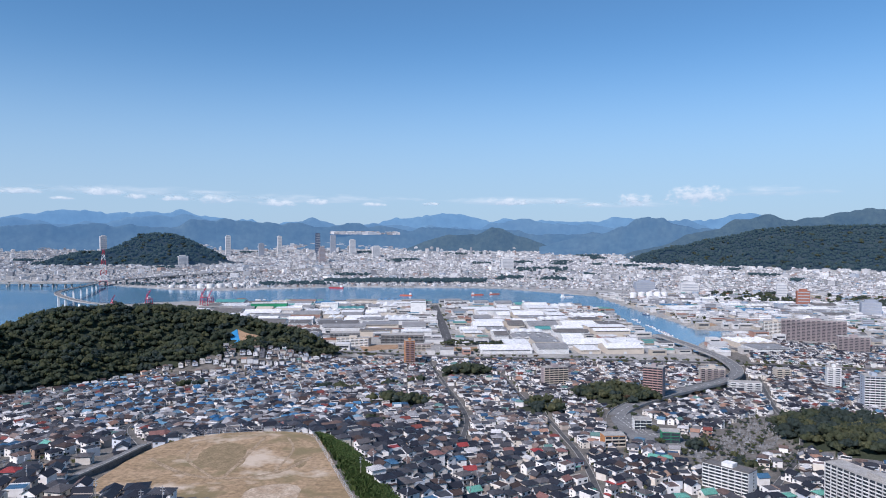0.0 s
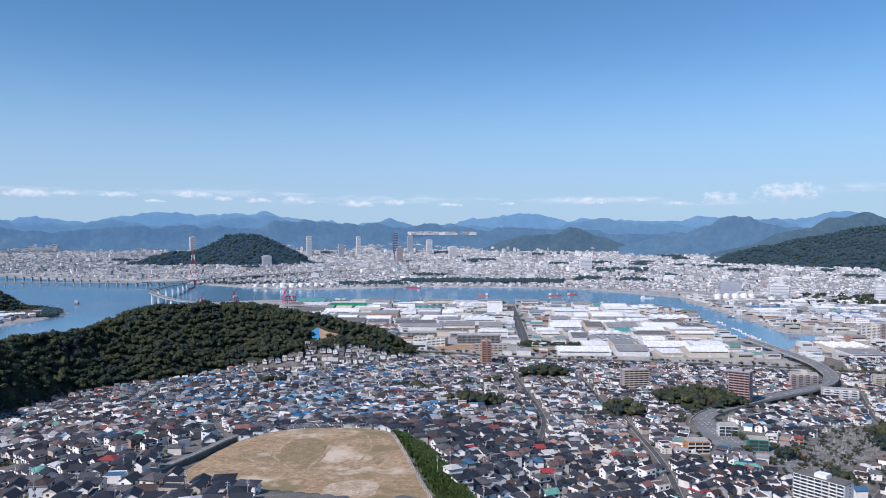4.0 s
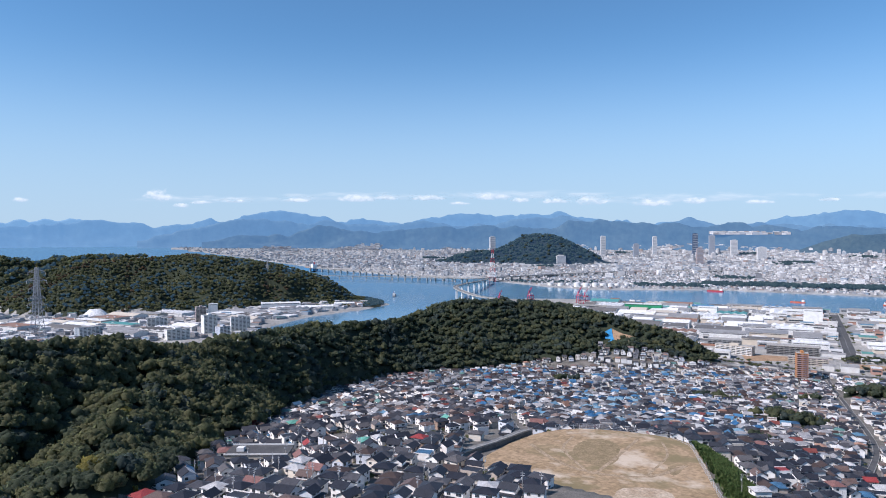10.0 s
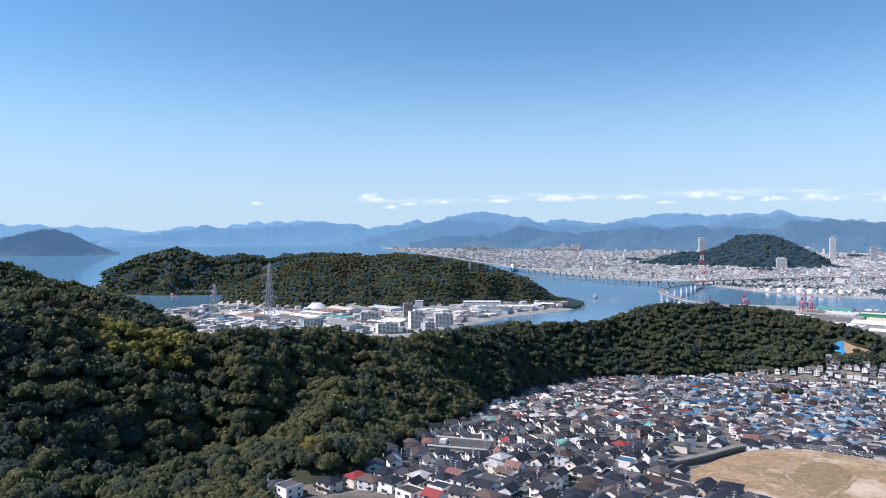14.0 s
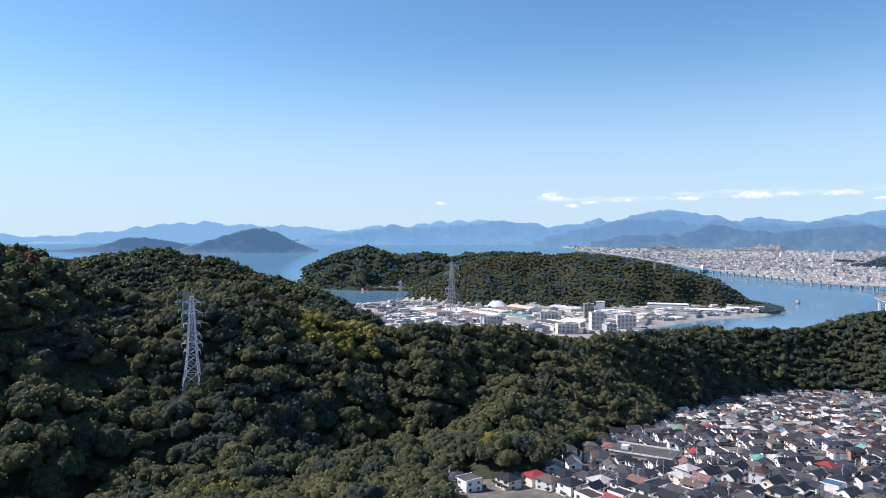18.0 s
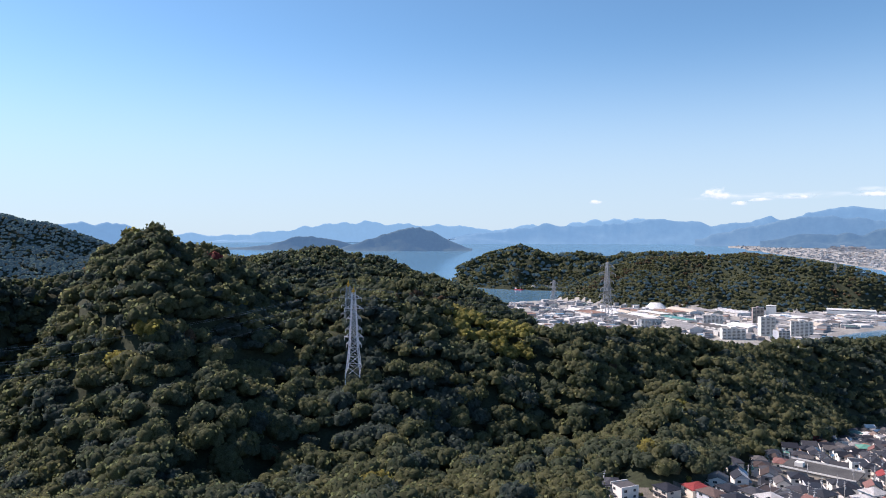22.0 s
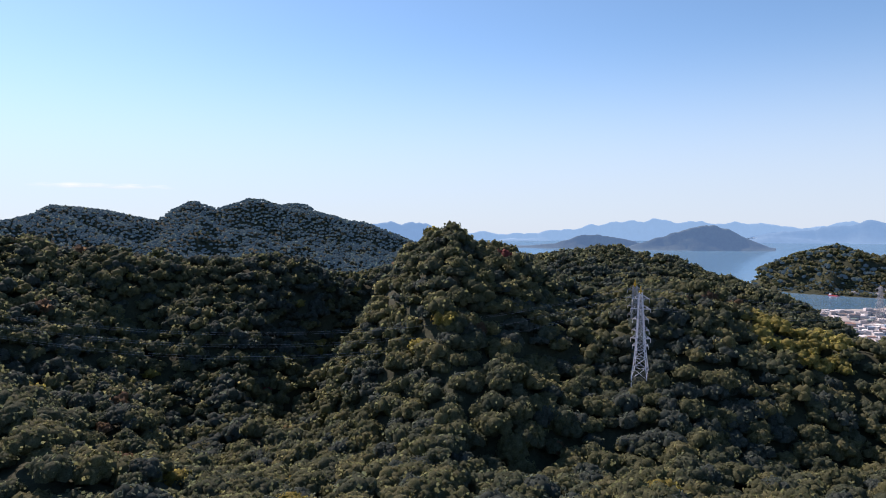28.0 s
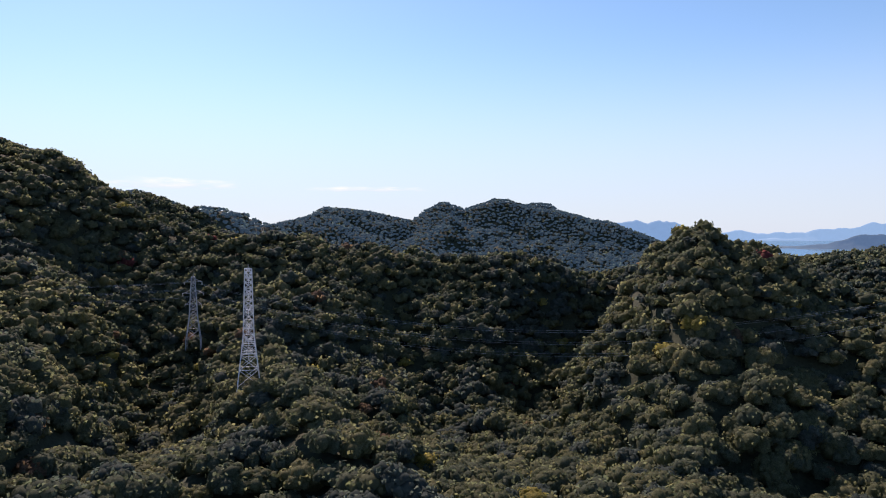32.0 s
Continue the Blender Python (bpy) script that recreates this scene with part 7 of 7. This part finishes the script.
M["city_white"] = mat("tower_white", (0.60, 0.60, 0.60), (0.52, 0.52, 0.52), size=20, rough=0.8)
M["city_grey"] = mat("tower_grey", (0.33, 0.36, 0.41), (0.28, 0.31, 0.36), size=20, rough=0.7)
for a, d, w, h, m, lb in [(25.65, 6200, 48, 192, "city_white", "tall white apartment tower behind the wooded hill"), (16.9, 7000, 46, 190, "city_white", "pale tower in the far city"), (13.0, 7600, 44, 185, "city_white", "pale tower in the far city"),
                          (10.05, 7600, 50, 215, "darkglass", "dark glass tower in the far city"), (8.85, 7600, 56, 195, "city_grey", "grey office tower in the far city"), (9.7, 5200, 44, 110, "mauve", "brown office tower in the city"), (24.3, 6200, 66, 100, "city_white", "pale block beside a tower"),
                          (7.3, 7400, 60, 150, "city_white", "pale office block in the far city"), (14.4, 6800, 50, 120, "city_grey", "grey tower in the far city"), (5.4, 6400, 70, 100, "city_white", "pale block in the far city"), (22.0, 8600, 50, 130, "city_white", "pale tower in the far city"),
                          (-5.2, 4400, 70, 60, "city_white", "white hospital block in the city"), (-27.0, 2300, 34, 52, "brick_red", "red-brown apartment block below the hills"), (-25.6, 2500, 30, 56, "city_white", "white apartment block below the hills"), (-31.2, 2150, 46, 40, "city_grey", "grey office block below the hills"),
                          (-15.9, 2700, 70, 40, "city_grey", "pale blue industrial block by the harbour"), (-19.2, 2700, 60, 38, "city_white", "white block beyond the canal"), (20.2, 4930, 62, 66, "city_white", "white hotel on the wooded hill's shoulder")]:
    tower(a, d, w, w * 0.6, h, M[m], lb)

# ---- blue sheeted slope cut and its bare earth ----
M["tarp"] = mat("blue_tarpaulin", (0.05, 0.26, 0.50), (0.04, 0.20, 0.42), size=4, rough=0.5)
M["cut"] = mat("bare_cut_slope", (0.40, 0.27, 0.17), (0.30, 0.20, 0.12), size=7, fine=1.2, rough=1.0)


def slope_patch(name, corners, material, label, lift=1.2, n=9):
    """A sheet laid over the hillside between four plan corners, with thickness."""
    c = [np.array(pol(*q)) for q in corners]
    g = Geo()
    v = []
    for i in range(n):
        for j in range(n):
            u, w = i / (n - 1), j / (n - 1)
            p = (c[0] * (1 - u) + c[1] * u) * (1 - w) + (c[3] * (1 - u) + c[2] * u) * w
            v.append((p[0], p[1], gz(*p) + lift))
    v += [(x, y, z - 2.5) for x, y, z in v]
    f = []
    k = n * n
    for i in range(n - 1):
        for j in range(n - 1):
            a = i * n + j
            f += [(a, a + n, a + n + 1, a + 1), (k + a, k + a + 1, k + a + n + 1, k + a + n)]
    for i in range(n - 1):
        for a, b in ((i * n, (i + 1) * n), ((i + 1) * n + n - 1, i * n + n - 1), (i + 1, i), ((n - 1) * n + i, (n - 1) * n + i + 1)):
            f.append((b, a, k + a, k + b))
    g.add(v, f)
    return tagged(new(name, g.mesh(name, [material])), label, "slope", kind="structure")


slope_patch("blue_sheet", [(16.8, 1270), (16.24, 1278), (16.03, 1246), (16.65, 1246)], M["tarp"], "blue tarpaulin sheeting on a cut slope", 1.0)
slope_patch("bare_slope", [(16.2, 1278), (13.8, 1254), (14.15, 1241), (15.98, 1232)], M["cut"], "bare brown earth cut into the wooded ridge", 0.9)
slope_patch("park_ground", [(37.2, 452), (29.0, 446), (28.6, 470), (36.6, 484)], M["cut"], "pale sandy park ground among houses", 0.5)
slope_patch("bare_lot", [(-16.3, 2105), (-20.3, 1742), (-21.3, 1790), (-17.2, 2125)], M["cut"], "bare sandy ground along the canal bank", 0.5)
slope_patch("school_yard", [(-0.3, 1300), (-4.8, 1300), (-4.6, 1345), (-0.2, 1345)], M["cut"], "pale sandy sports yard by the works", 0.5)
slope_patch("works_yard_lot", [(6.4, 1300), (1.4, 1345), (1.6, 1372), (6.8, 1372)], M["cut"], "pale sandy empty lot by the works", 0.4)

jn = [slope_patch("road_junction", [(-13.4, 736), (-15.0, 800), (-17.6, 685), (-14.2, 650)], M["asphalt_pale"], "wide asphalt junction below the viaduct", 0.4), slope_patch("road_junction", [(-14.2, 650), (-17.6, 685), (-21.3, 622), (-20.1, 588)], M["asphalt_pale"], "wide asphalt junction below the viaduct", 0.4)]
for ob, pts in zip(jn, ([(-14.1, 748), (-15.1, 700), (-16.0, 662)], [(-16.3, 664), (-18.4, 636), (-20.6, 606)])):
    for u_ in (-4.5, 0, 4.5):
        ln = smooth_line([(*pol(a, d), gz(*pol(a, d)) + 0.45) for a, d in pts], 6)
        part("lane_marking", dashes(ln, u_, 0.5, 0.05, 6, 5), M["white_paint"], ob)

# a broad low hall among the houses by the wood's edge
hx, hy = pol(44.3, 402)
hall = thing("community_hall", "low broad concrete hall with a flat grey roof deck", "hall", (hx, hy, gz(hx, hy) + 1.0), 30)
part("wall", Geo().box(-17, 17, -9, 9, -4, 4.2), M["beige"], hall)
part("roof", Geo().box(-17.3, 17.3, -9.3, 9.3, 4.2, 4.8, 0, True), M["asphalt"], hall)
part("stair_house", Geo().box(-12, -8, -3, 1, 4.8, 6.8), M["white_paint"], hall)
part("parapet", Geo().box(-17.3, 17.3, -9.3, -9.0, 4.8, 5.6).box(-17.3, 17.3, 9.0, 9.3, 4.8, 5.6), M["white_paint"], hall)
for i in range(6):
    part("window", Geo().box(-1.8, 1.8, -0.06, 0.06, 0, 1.6), M["pane"], hall).matrix_basis = pose(-14 + 5.6 * i, -9, 1.2)

# a farmhouse with sheds at the foot of the wooded valley
for a_, d_, rm, sz, lb in [(102.1, 284, M["pink"], 0.8, "small house with a faded pink hipped roof at the wood's foot"), (104.0, 281, M["shed_wall"], 0.5, "low pale shed beside a house at the wood's foot"), (103.3, 276, M["shed_grey"], 0.55, "low grey-roofed shed beside a house at the wood's foot")]:
    hx, hy = pol(a_, d_)
    ob = thing("farmhouse" if sz > 0.7 else "shed", lb, "house" if sz > 0.7 else "shed", (hx, hy, gz(hx, hy) + 1.5), a_ + 20, grow=sz)
    hg, hw = house_shape(1)
    part("wall", hg.only(0), M["white_paint"], ob)
    part("roof", hg.only(1), rm, ob)
    for wi in hw[:4]:
        part("window", window_geo(wi[2], wi[3], False), [M["sash"], M["pane"]], ob).matrix_basis = window_pose(wi)

# ---- utility poles, garden trees, parked cars ----
pole_post = Geo().bar((0, 0, -1), (0, 0, 11), 0.17, 0, 8, 0.12).mesh("post", [M["concrete"]])
pole_arm = Geo().box(-0.9, 0.9, -0.06, 0.06, 0, 0.12, 0, True).mesh("cross_arm", [M["steel"]])
pole_can = Geo().bar((0.35, 0, 0), (0.35, 0, 0.9), 0.25, 0, 8).mesh("transformer", [M["steel"]])
pole_n = 0
for i in order[::4]:
    if dist[i] > 620 or pole_n >= 110:
        continue
    x, y = LOTS[i, 0] + 6.3 * math.cos(LOTS[i, 2]) + 5.4 * math.sin(LOTS[i, 2]), LOTS[i, 1] + 6.3 * math.sin(LOTS[i, 2]) - 5.4 * math.cos(LOTS[i, 2])
    root = thing("utility_pole", "grey concrete utility pole with cross-arms between houses", "utility pole", (x, y, gz(x, y)), math.degrees(LOTS[i, 2]), group="utility poles")
    part("post", pole_post, None, root)
    part("cross_arm", pole_arm, None, root).matrix_basis = pose(0, 0, 10.2)
    part("cross_arm", pole_arm, None, root).matrix_basis = pose(0, 0, 9.2)
    part("transformer", pole_can, None, root).matrix_basis = pose(0, 0, 7.6)
    pole_n += 1

garden = Soup()
gi = rng.choice(len(LOTS), 4200)
for k, g in enumerate(TINY_CROWNS):
    i = gi[k::3]
    a = rng.uniform(0, 6.28, len(i))
    x, y = LOTS[i, 0] + np.cos(a) * 6.6, LOTS[i, 1] + np.sin(a) * 6.6
    r = rng.uniform(0.9, 2.7, len(i))
    garden.place(g, np.stack([x, y, ground_z(x, y) + 0.5 * r], 1), a, np.stack([r, r, r * rng.uniform(0.8, 1.3, len(i))], 1), rng.choice([0, 1, 2, 4], len(i), p=[0.35, 0.25, 0.3, 0.1]))
# street trees along the trunk road and the works street
for line, n_, w_ in ((RAIL, 320, 16), (STREET, 60, 14), (VIADUCT[:10], 60, 17)):
    ln = smooth_line([(*q, 0) for q in line], 6.0)
    i = rng.integers(0, len(ln), n_)
    sgn = rng.choice([-1, 1], n_)
    x, y = ln[i, 0] + sgn * w_ * (0.3 if line is RAIL else 1) + rng.normal(0, 2, n_), ln[i, 1] + sgn * (w_ if line is RAIL else 0) + rng.normal(0, 2, n_)
    r = rng.uniform(2.2, 4.6, n_)
    garden.place(FAR_CROWNS[0], np.stack([x, y, ground_z(x, y) + r * 0.6], 1), rng.uniform(0, 6, n_), r, rng.choice([0, 1, 2, 5], n_, p=[0.4, 0.3, 0.2, 0.1]))
# low wooded rises inside the far city
for i in range(34):
    ca, cd, ln = rng.uniform(-30, 34), rng.uniform(3200, 8200), rng.uniform(0.3, 1.5)
    n_ = int(26 + 30 * ln)
    a, d = np.radians(ca + rng.normal(0, ln * 0.5, n_)), cd + rng.normal(0, 45, n_)
    x, y = -d * np.sin(a), d * np.cos(a)
    k = (in_sea(x, y) < -40) & (hill_rise(x, y) < 1)
    x, y = x[k], y[k]
    r = rng.uniform(7, 13, len(x)) * np.clip(cd / 4000, 1, 1.8)
    # leaf 8 brings the painted haze glow to these rises too
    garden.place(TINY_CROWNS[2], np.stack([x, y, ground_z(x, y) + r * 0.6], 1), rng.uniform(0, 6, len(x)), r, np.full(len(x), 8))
# groves on the far shore and in the works
for a0, a1, d0, d1, n_, r0, r1 in [(-3.5, 9.5, 3050, 3230, 640, 8, 14), (9, 14.5, 2960, 3120, 160, 7, 11), (-20.5, -17.5, 1800, 2100, 60, 3, 6), (17, 25, 3080, 3240, 120, 5, 9), (-5, -1, 1275, 1300, 40, 3, 6), (-5, 0, 1350, 1400, 90, 3, 6), (-10, -6, 3900, 4300, 60, 12, 18), (-36, -12, 1700, 2600, 240, 4, 9), (-33, -20, 2350, 2700, 160, 8, 16), (30, 37, 455, 480, 26, 1.2, 2.6), (-27, -19.5, 560, 800, 260, 1.0, 3.0), (63, 70, 2820, 2980, 160, 8, 12)]:
    a, d = np.radians(rng.uniform(a0, a1, n_)), rng.uniform(d0, d1, n_)
    x, y = -d * np.sin(a), d * np.cos(a)
    k = (in_sea(x, y) < -12) & ((hill_rise(x, y) < 1) | (d < 1500))
    x, y = x[k], y[k]
    r = rng.uniform(r0, r1, len(x))
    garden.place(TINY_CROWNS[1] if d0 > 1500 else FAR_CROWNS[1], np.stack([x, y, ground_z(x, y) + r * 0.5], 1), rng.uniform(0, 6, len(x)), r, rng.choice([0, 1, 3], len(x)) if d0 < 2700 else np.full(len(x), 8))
tagged(new("garden_trees", garden.build("garden_trees", LEAVES)), "garden shrubs, street trees and small groves between buildings", "shrubs", kind="stuff")

M["car"] = mat("car_paint", None, vary="object", stops=[(0, (0.6, 0.6, 0.6)), (0.4, (0.75, 0.75, 0.74)), (0.6, (0.05, 0.05, 0.055)), (0.8, (0.25, 0.27, 0.3)), (0.92, (0.3, 0.04, 0.04))], step=True, size=2, rough=0.3)
car_body = Geo().frustum(-2.1, 2.1, -0.85, 0.85, 0.3, 0.95, 0.08).mesh("body", [M["car"]])
car_cab = Geo().frustum(-1.2, 1.5, -0.78, 0.78, 0.95, 1.5, 0.4, 0.12).mesh("cabin", [M["pane"]])
car_wheel = Geo().bar((0, -0.1, 0), (0, 0.1, 0), 0.32, 0, 10).mesh("wheel", [M["shed_dark"]])
for i in order[3:NEAR_HOUSES:5]:
    x, y = LOTS[i, 0] + 6.0 * math.cos(LOTS[i, 2]) - 1.0 * math.sin(LOTS[i, 2]), LOTS[i, 1] + 6.0 * math.sin(LOTS[i, 2]) + 1.0 * math.cos(LOTS[i, 2])
    root = thing("car", "small car parked beside a house", "car", (x, y, gz(x, y) + 0.05), math.degrees(LOTS[i, 2]) + 90, group="parked cars")
    part("body", car_body, None, root)
    part("cabin", car_cab, None, root)
    for wx in (-1.3, 1.3):
        for wy in (-0.75, 0.75):
            part("wheel", car_wheel, None, root).matrix_basis = pose(wx, wy, 0.32)

# gravestone terraces on the low hill
stones = Soup()
sn = 2600
sx_, sy_ = rng.uniform(170, 400, sn), rng.uniform(500, 770, sn)
row = np.round(sy_ / 4.2) * 4.2
k = poly_sd(sx_, row, GRAVES) > 3
sx_, row = sx_[k], row[k]
stones.place(Geo().box(-0.6, 0.6, -0.5, 0.5, -0.6, 0.4).box(-0.25, 0.25, -0.25, 0.25, 0.4, 1.3), np.stack([sx_, row, ground_z(sx_, row)], 1), rng.uniform(-.1, .1, len(sx_)), rng.uniform(1.0, 1.7, len(sx_)))
tagged(new("gravestones", stones.build("gravestones", [M["shed_grey"]])), "rows of grey gravestones on a terraced hillside cemetery", "gravestones", kind="stuff")


# ---- clouds over the far hills ----
def cloud_matter(name, soft, dense, streak):
    """A glowing sheet of cloud that thins out towards its edge, torn by noise, its light and shade painted."""
    m = bpy.data.materials.new(name)
    m.use_nodes = True
    nt = m.node_tree
    nt.nodes.clear()

    def node(kind, **values):
        n = nt.nodes.new(kind)
        for key, val in values.items():
            n.inputs[key.replace("_", " ")].default_value = val
        return n

    def math_(op, a, b=0.0):
        n = nt.nodes.new("ShaderNodeMath")
        n.operation = op
        for i, v in enumerate((a, b)):
            if hasattr(v, "links"):
                nt.links.new(v, n.inputs[i])
            else:
                n.inputs[i].default_value = v
        return n.outputs[0]
    tc, sep, info = nt.nodes.new("ShaderNodeTexCoord"), nt.nodes.new("ShaderNodeSeparateXYZ"), nt.nodes.new("ShaderNodeObjectInfo")
    nt.links.new(tc.outputs["Generated"], sep.inputs[0])
    u, v = math_("SUBTRACT", sep.outputs["X"], 0.5), math_("SUBTRACT", sep.outputs["Z"], 0.34)
    up = math_("MULTIPLY", math_("MAXIMUM", v, 0.0), 1.55)
    down = math_("MULTIPLY", math_("MINIMUM", v, 0.0), 3.0)
    rr = math_("ADD", math_("MULTIPLY", math_("POWER", math_("ABSOLUTE", math_("MULTIPLY", u, 2.05)), 2.0), 1.0), math_("ADD", math_("MULTIPLY", up, up), math_("MULTIPLY", down, down)))
    mp = nt.nodes.new("ShaderNodeMapping")
    mp.inputs["Scale"].default_value = streak
    nt.links.new(tc.outputs["Object"], mp.inputs[0])
    off = nt.nodes.new("ShaderNodeCombineXYZ")
    for i in range(3):
        nt.links.new(math_("MULTIPLY", info.outputs["Random"], 90.0 + 31 * i), off.inputs[i])
    nt.links.new(off.outputs[0], mp.inputs["Location"])
    nz = node("ShaderNodeTexNoise", Scale=1.0, Detail=7.0, Roughness=0.58)
    nt.links.new(mp.outputs[0], nz.inputs["Vector"])
    dens = math_("ADD", math_("MULTIPLY", math_("SUBTRACT", nz.outputs["Fac"], 0.5), 2.0), math_("SUBTRACT", 0.62, rr))
    mr = node("ShaderNodeMapRange", From_Min=0.0, From_Max=soft, To_Min=0.0, To_Max=dense)
    mr.interpolation_type = "SMOOTHSTEP"
    nt.links.new(dens, mr.inputs["Value"])
    edge = math_("MULTIPLY", mr.outputs[0], math_("MINIMUM", 1.0, math_("MAXIMUM", 0.0, math_("MULTIPLY", math_("SUBTRACT", 1.0, rr), 4.0))))
    # cloud shading painted by height: grey-blue underside, white sunlit top
    cloud_shade = nt.nodes.new("ShaderNodeMix")
    cloud_shade.data_type = "RGBA"
    cloud_shade.inputs[6].default_value, cloud_shade.inputs[7].default_value = (0.50, 0.58, 0.69, 1), (0.80, 0.82, 0.85, 1)
    tr = node("ShaderNodeMapRange", From_Min=0.10, From_Max=0.62)
    nt.links.new(math_("ADD", sep.outputs["Z"], math_("MULTIPLY", math_("SUBTRACT", nz.outputs["Fac"], 0.5), 0.9)), tr.inputs["Value"])
    nt.links.new(tr.outputs[0], cloud_shade.inputs[0])
    em, tp, mx, out = nt.nodes.new("ShaderNodeEmission"), nt.nodes.new("ShaderNodeBsdfTransparent"), nt.nodes.new("ShaderNodeMixShader"), nt.nodes.new("ShaderNodeOutputMaterial")
    nt.links.new(cloud_shade.outputs[2], em.inputs["Color"])
    nt.links.new(edge, mx.inputs[0])
    nt.links.new(tp.outputs[0], mx.inputs[1])
    nt.links.new(em.outputs[0], mx.inputs[2])
    nt.links.new(mx.outputs[0], out.inputs["Surface"])
    return m


HEAP = cloud_matter("heap_cloud", 0.75, 0.9, (0.017, 0.017, 0.03))
VEIL = cloud_matter("veil_cloud", 1.1, 0.55, (0.006, 0.006, 0.034))


def cloud(az, el, wide, high, matter=HEAP, r=4760.0):
    """A patch of cloud in the backdrop of the sky, far behind the mountains' line."""
    me = bpy.data.meshes.new("cloud")
    v = [(x * wide, -abs(x) * 0.02 * wide, z * high) for z in (0, 0.5, 1) for x in (-0.75, -0.4, 0, 0.4, 0.75)]
    me.from_pydata(v, [], [(5 * j + i, 5 * j + i + 1, 5 * j + i + 6, 5 * j + i + 5) for j in range(2) for i in range(4)])
    me.materials.append(matter)
    me.update()
    ob = new("cloud", me)
    ob.matrix_basis = pose(*pol(az, r), EYE + r * math.tan(radians(el)) - 0.22 * high, 0, 0, az)
    return tagged(ob, "small white heap cloud low over the mountains" if matter is HEAP else "thin white veil of cloud low over the horizon", "cloud", group="clouds", kind="structure")


for a, e, w, h in [(-19.8, 2.55, 330, 105), (-15.1, 2.35, 170, 75), (-5.2, 2.35, 230, 45), (-9.4, 2.45, 90, 28), (10.0, 2.3, 130, 40), (13.3, 2.2, 220, 40), (17.9, 2.35, 180, 50), (20.6, 2.5, 170, 32), (25.6, 2.85, 210, 45), (23.4, 2.6, 120, 30), (30.6, 2.8, 190, 32),
                                  (5.6, 2.2, 140, 24), (-12.0, 2.2, 130, 18), (36.5, 2.7, 230, 45), (34.2, 2.8, 110, 28), (41.2, 2.6, 160, 26), (51.6, 2.6, 150, 68), (49.9, 2.1, 90, 24), (48.5, 2.4, 120, 20), (60.4, 2.35, 80, 26), (46.0, 2.5, 130, 22), (28.3, 2.4, 120, 18), (1.0, 2.3, 100, 16)]:
    cloud(a, e, w * 1.1, h * 1.7)
for a, e, w, h in [(-24, 2.9, 900, 90), (-6, 2.4, 1100, 80), (11, 2.5, 1300, 90), (24, 2.9, 1200, 90), (37, 2.8, 1200, 80), (48, 2.5, 900, 70), (-14, 2.1, 900, 60), (136, 3.3, 900, 110), (121, 3.2, 700, 60)]:
    cloud(a, e, w, h, VEIL, 4790.0)
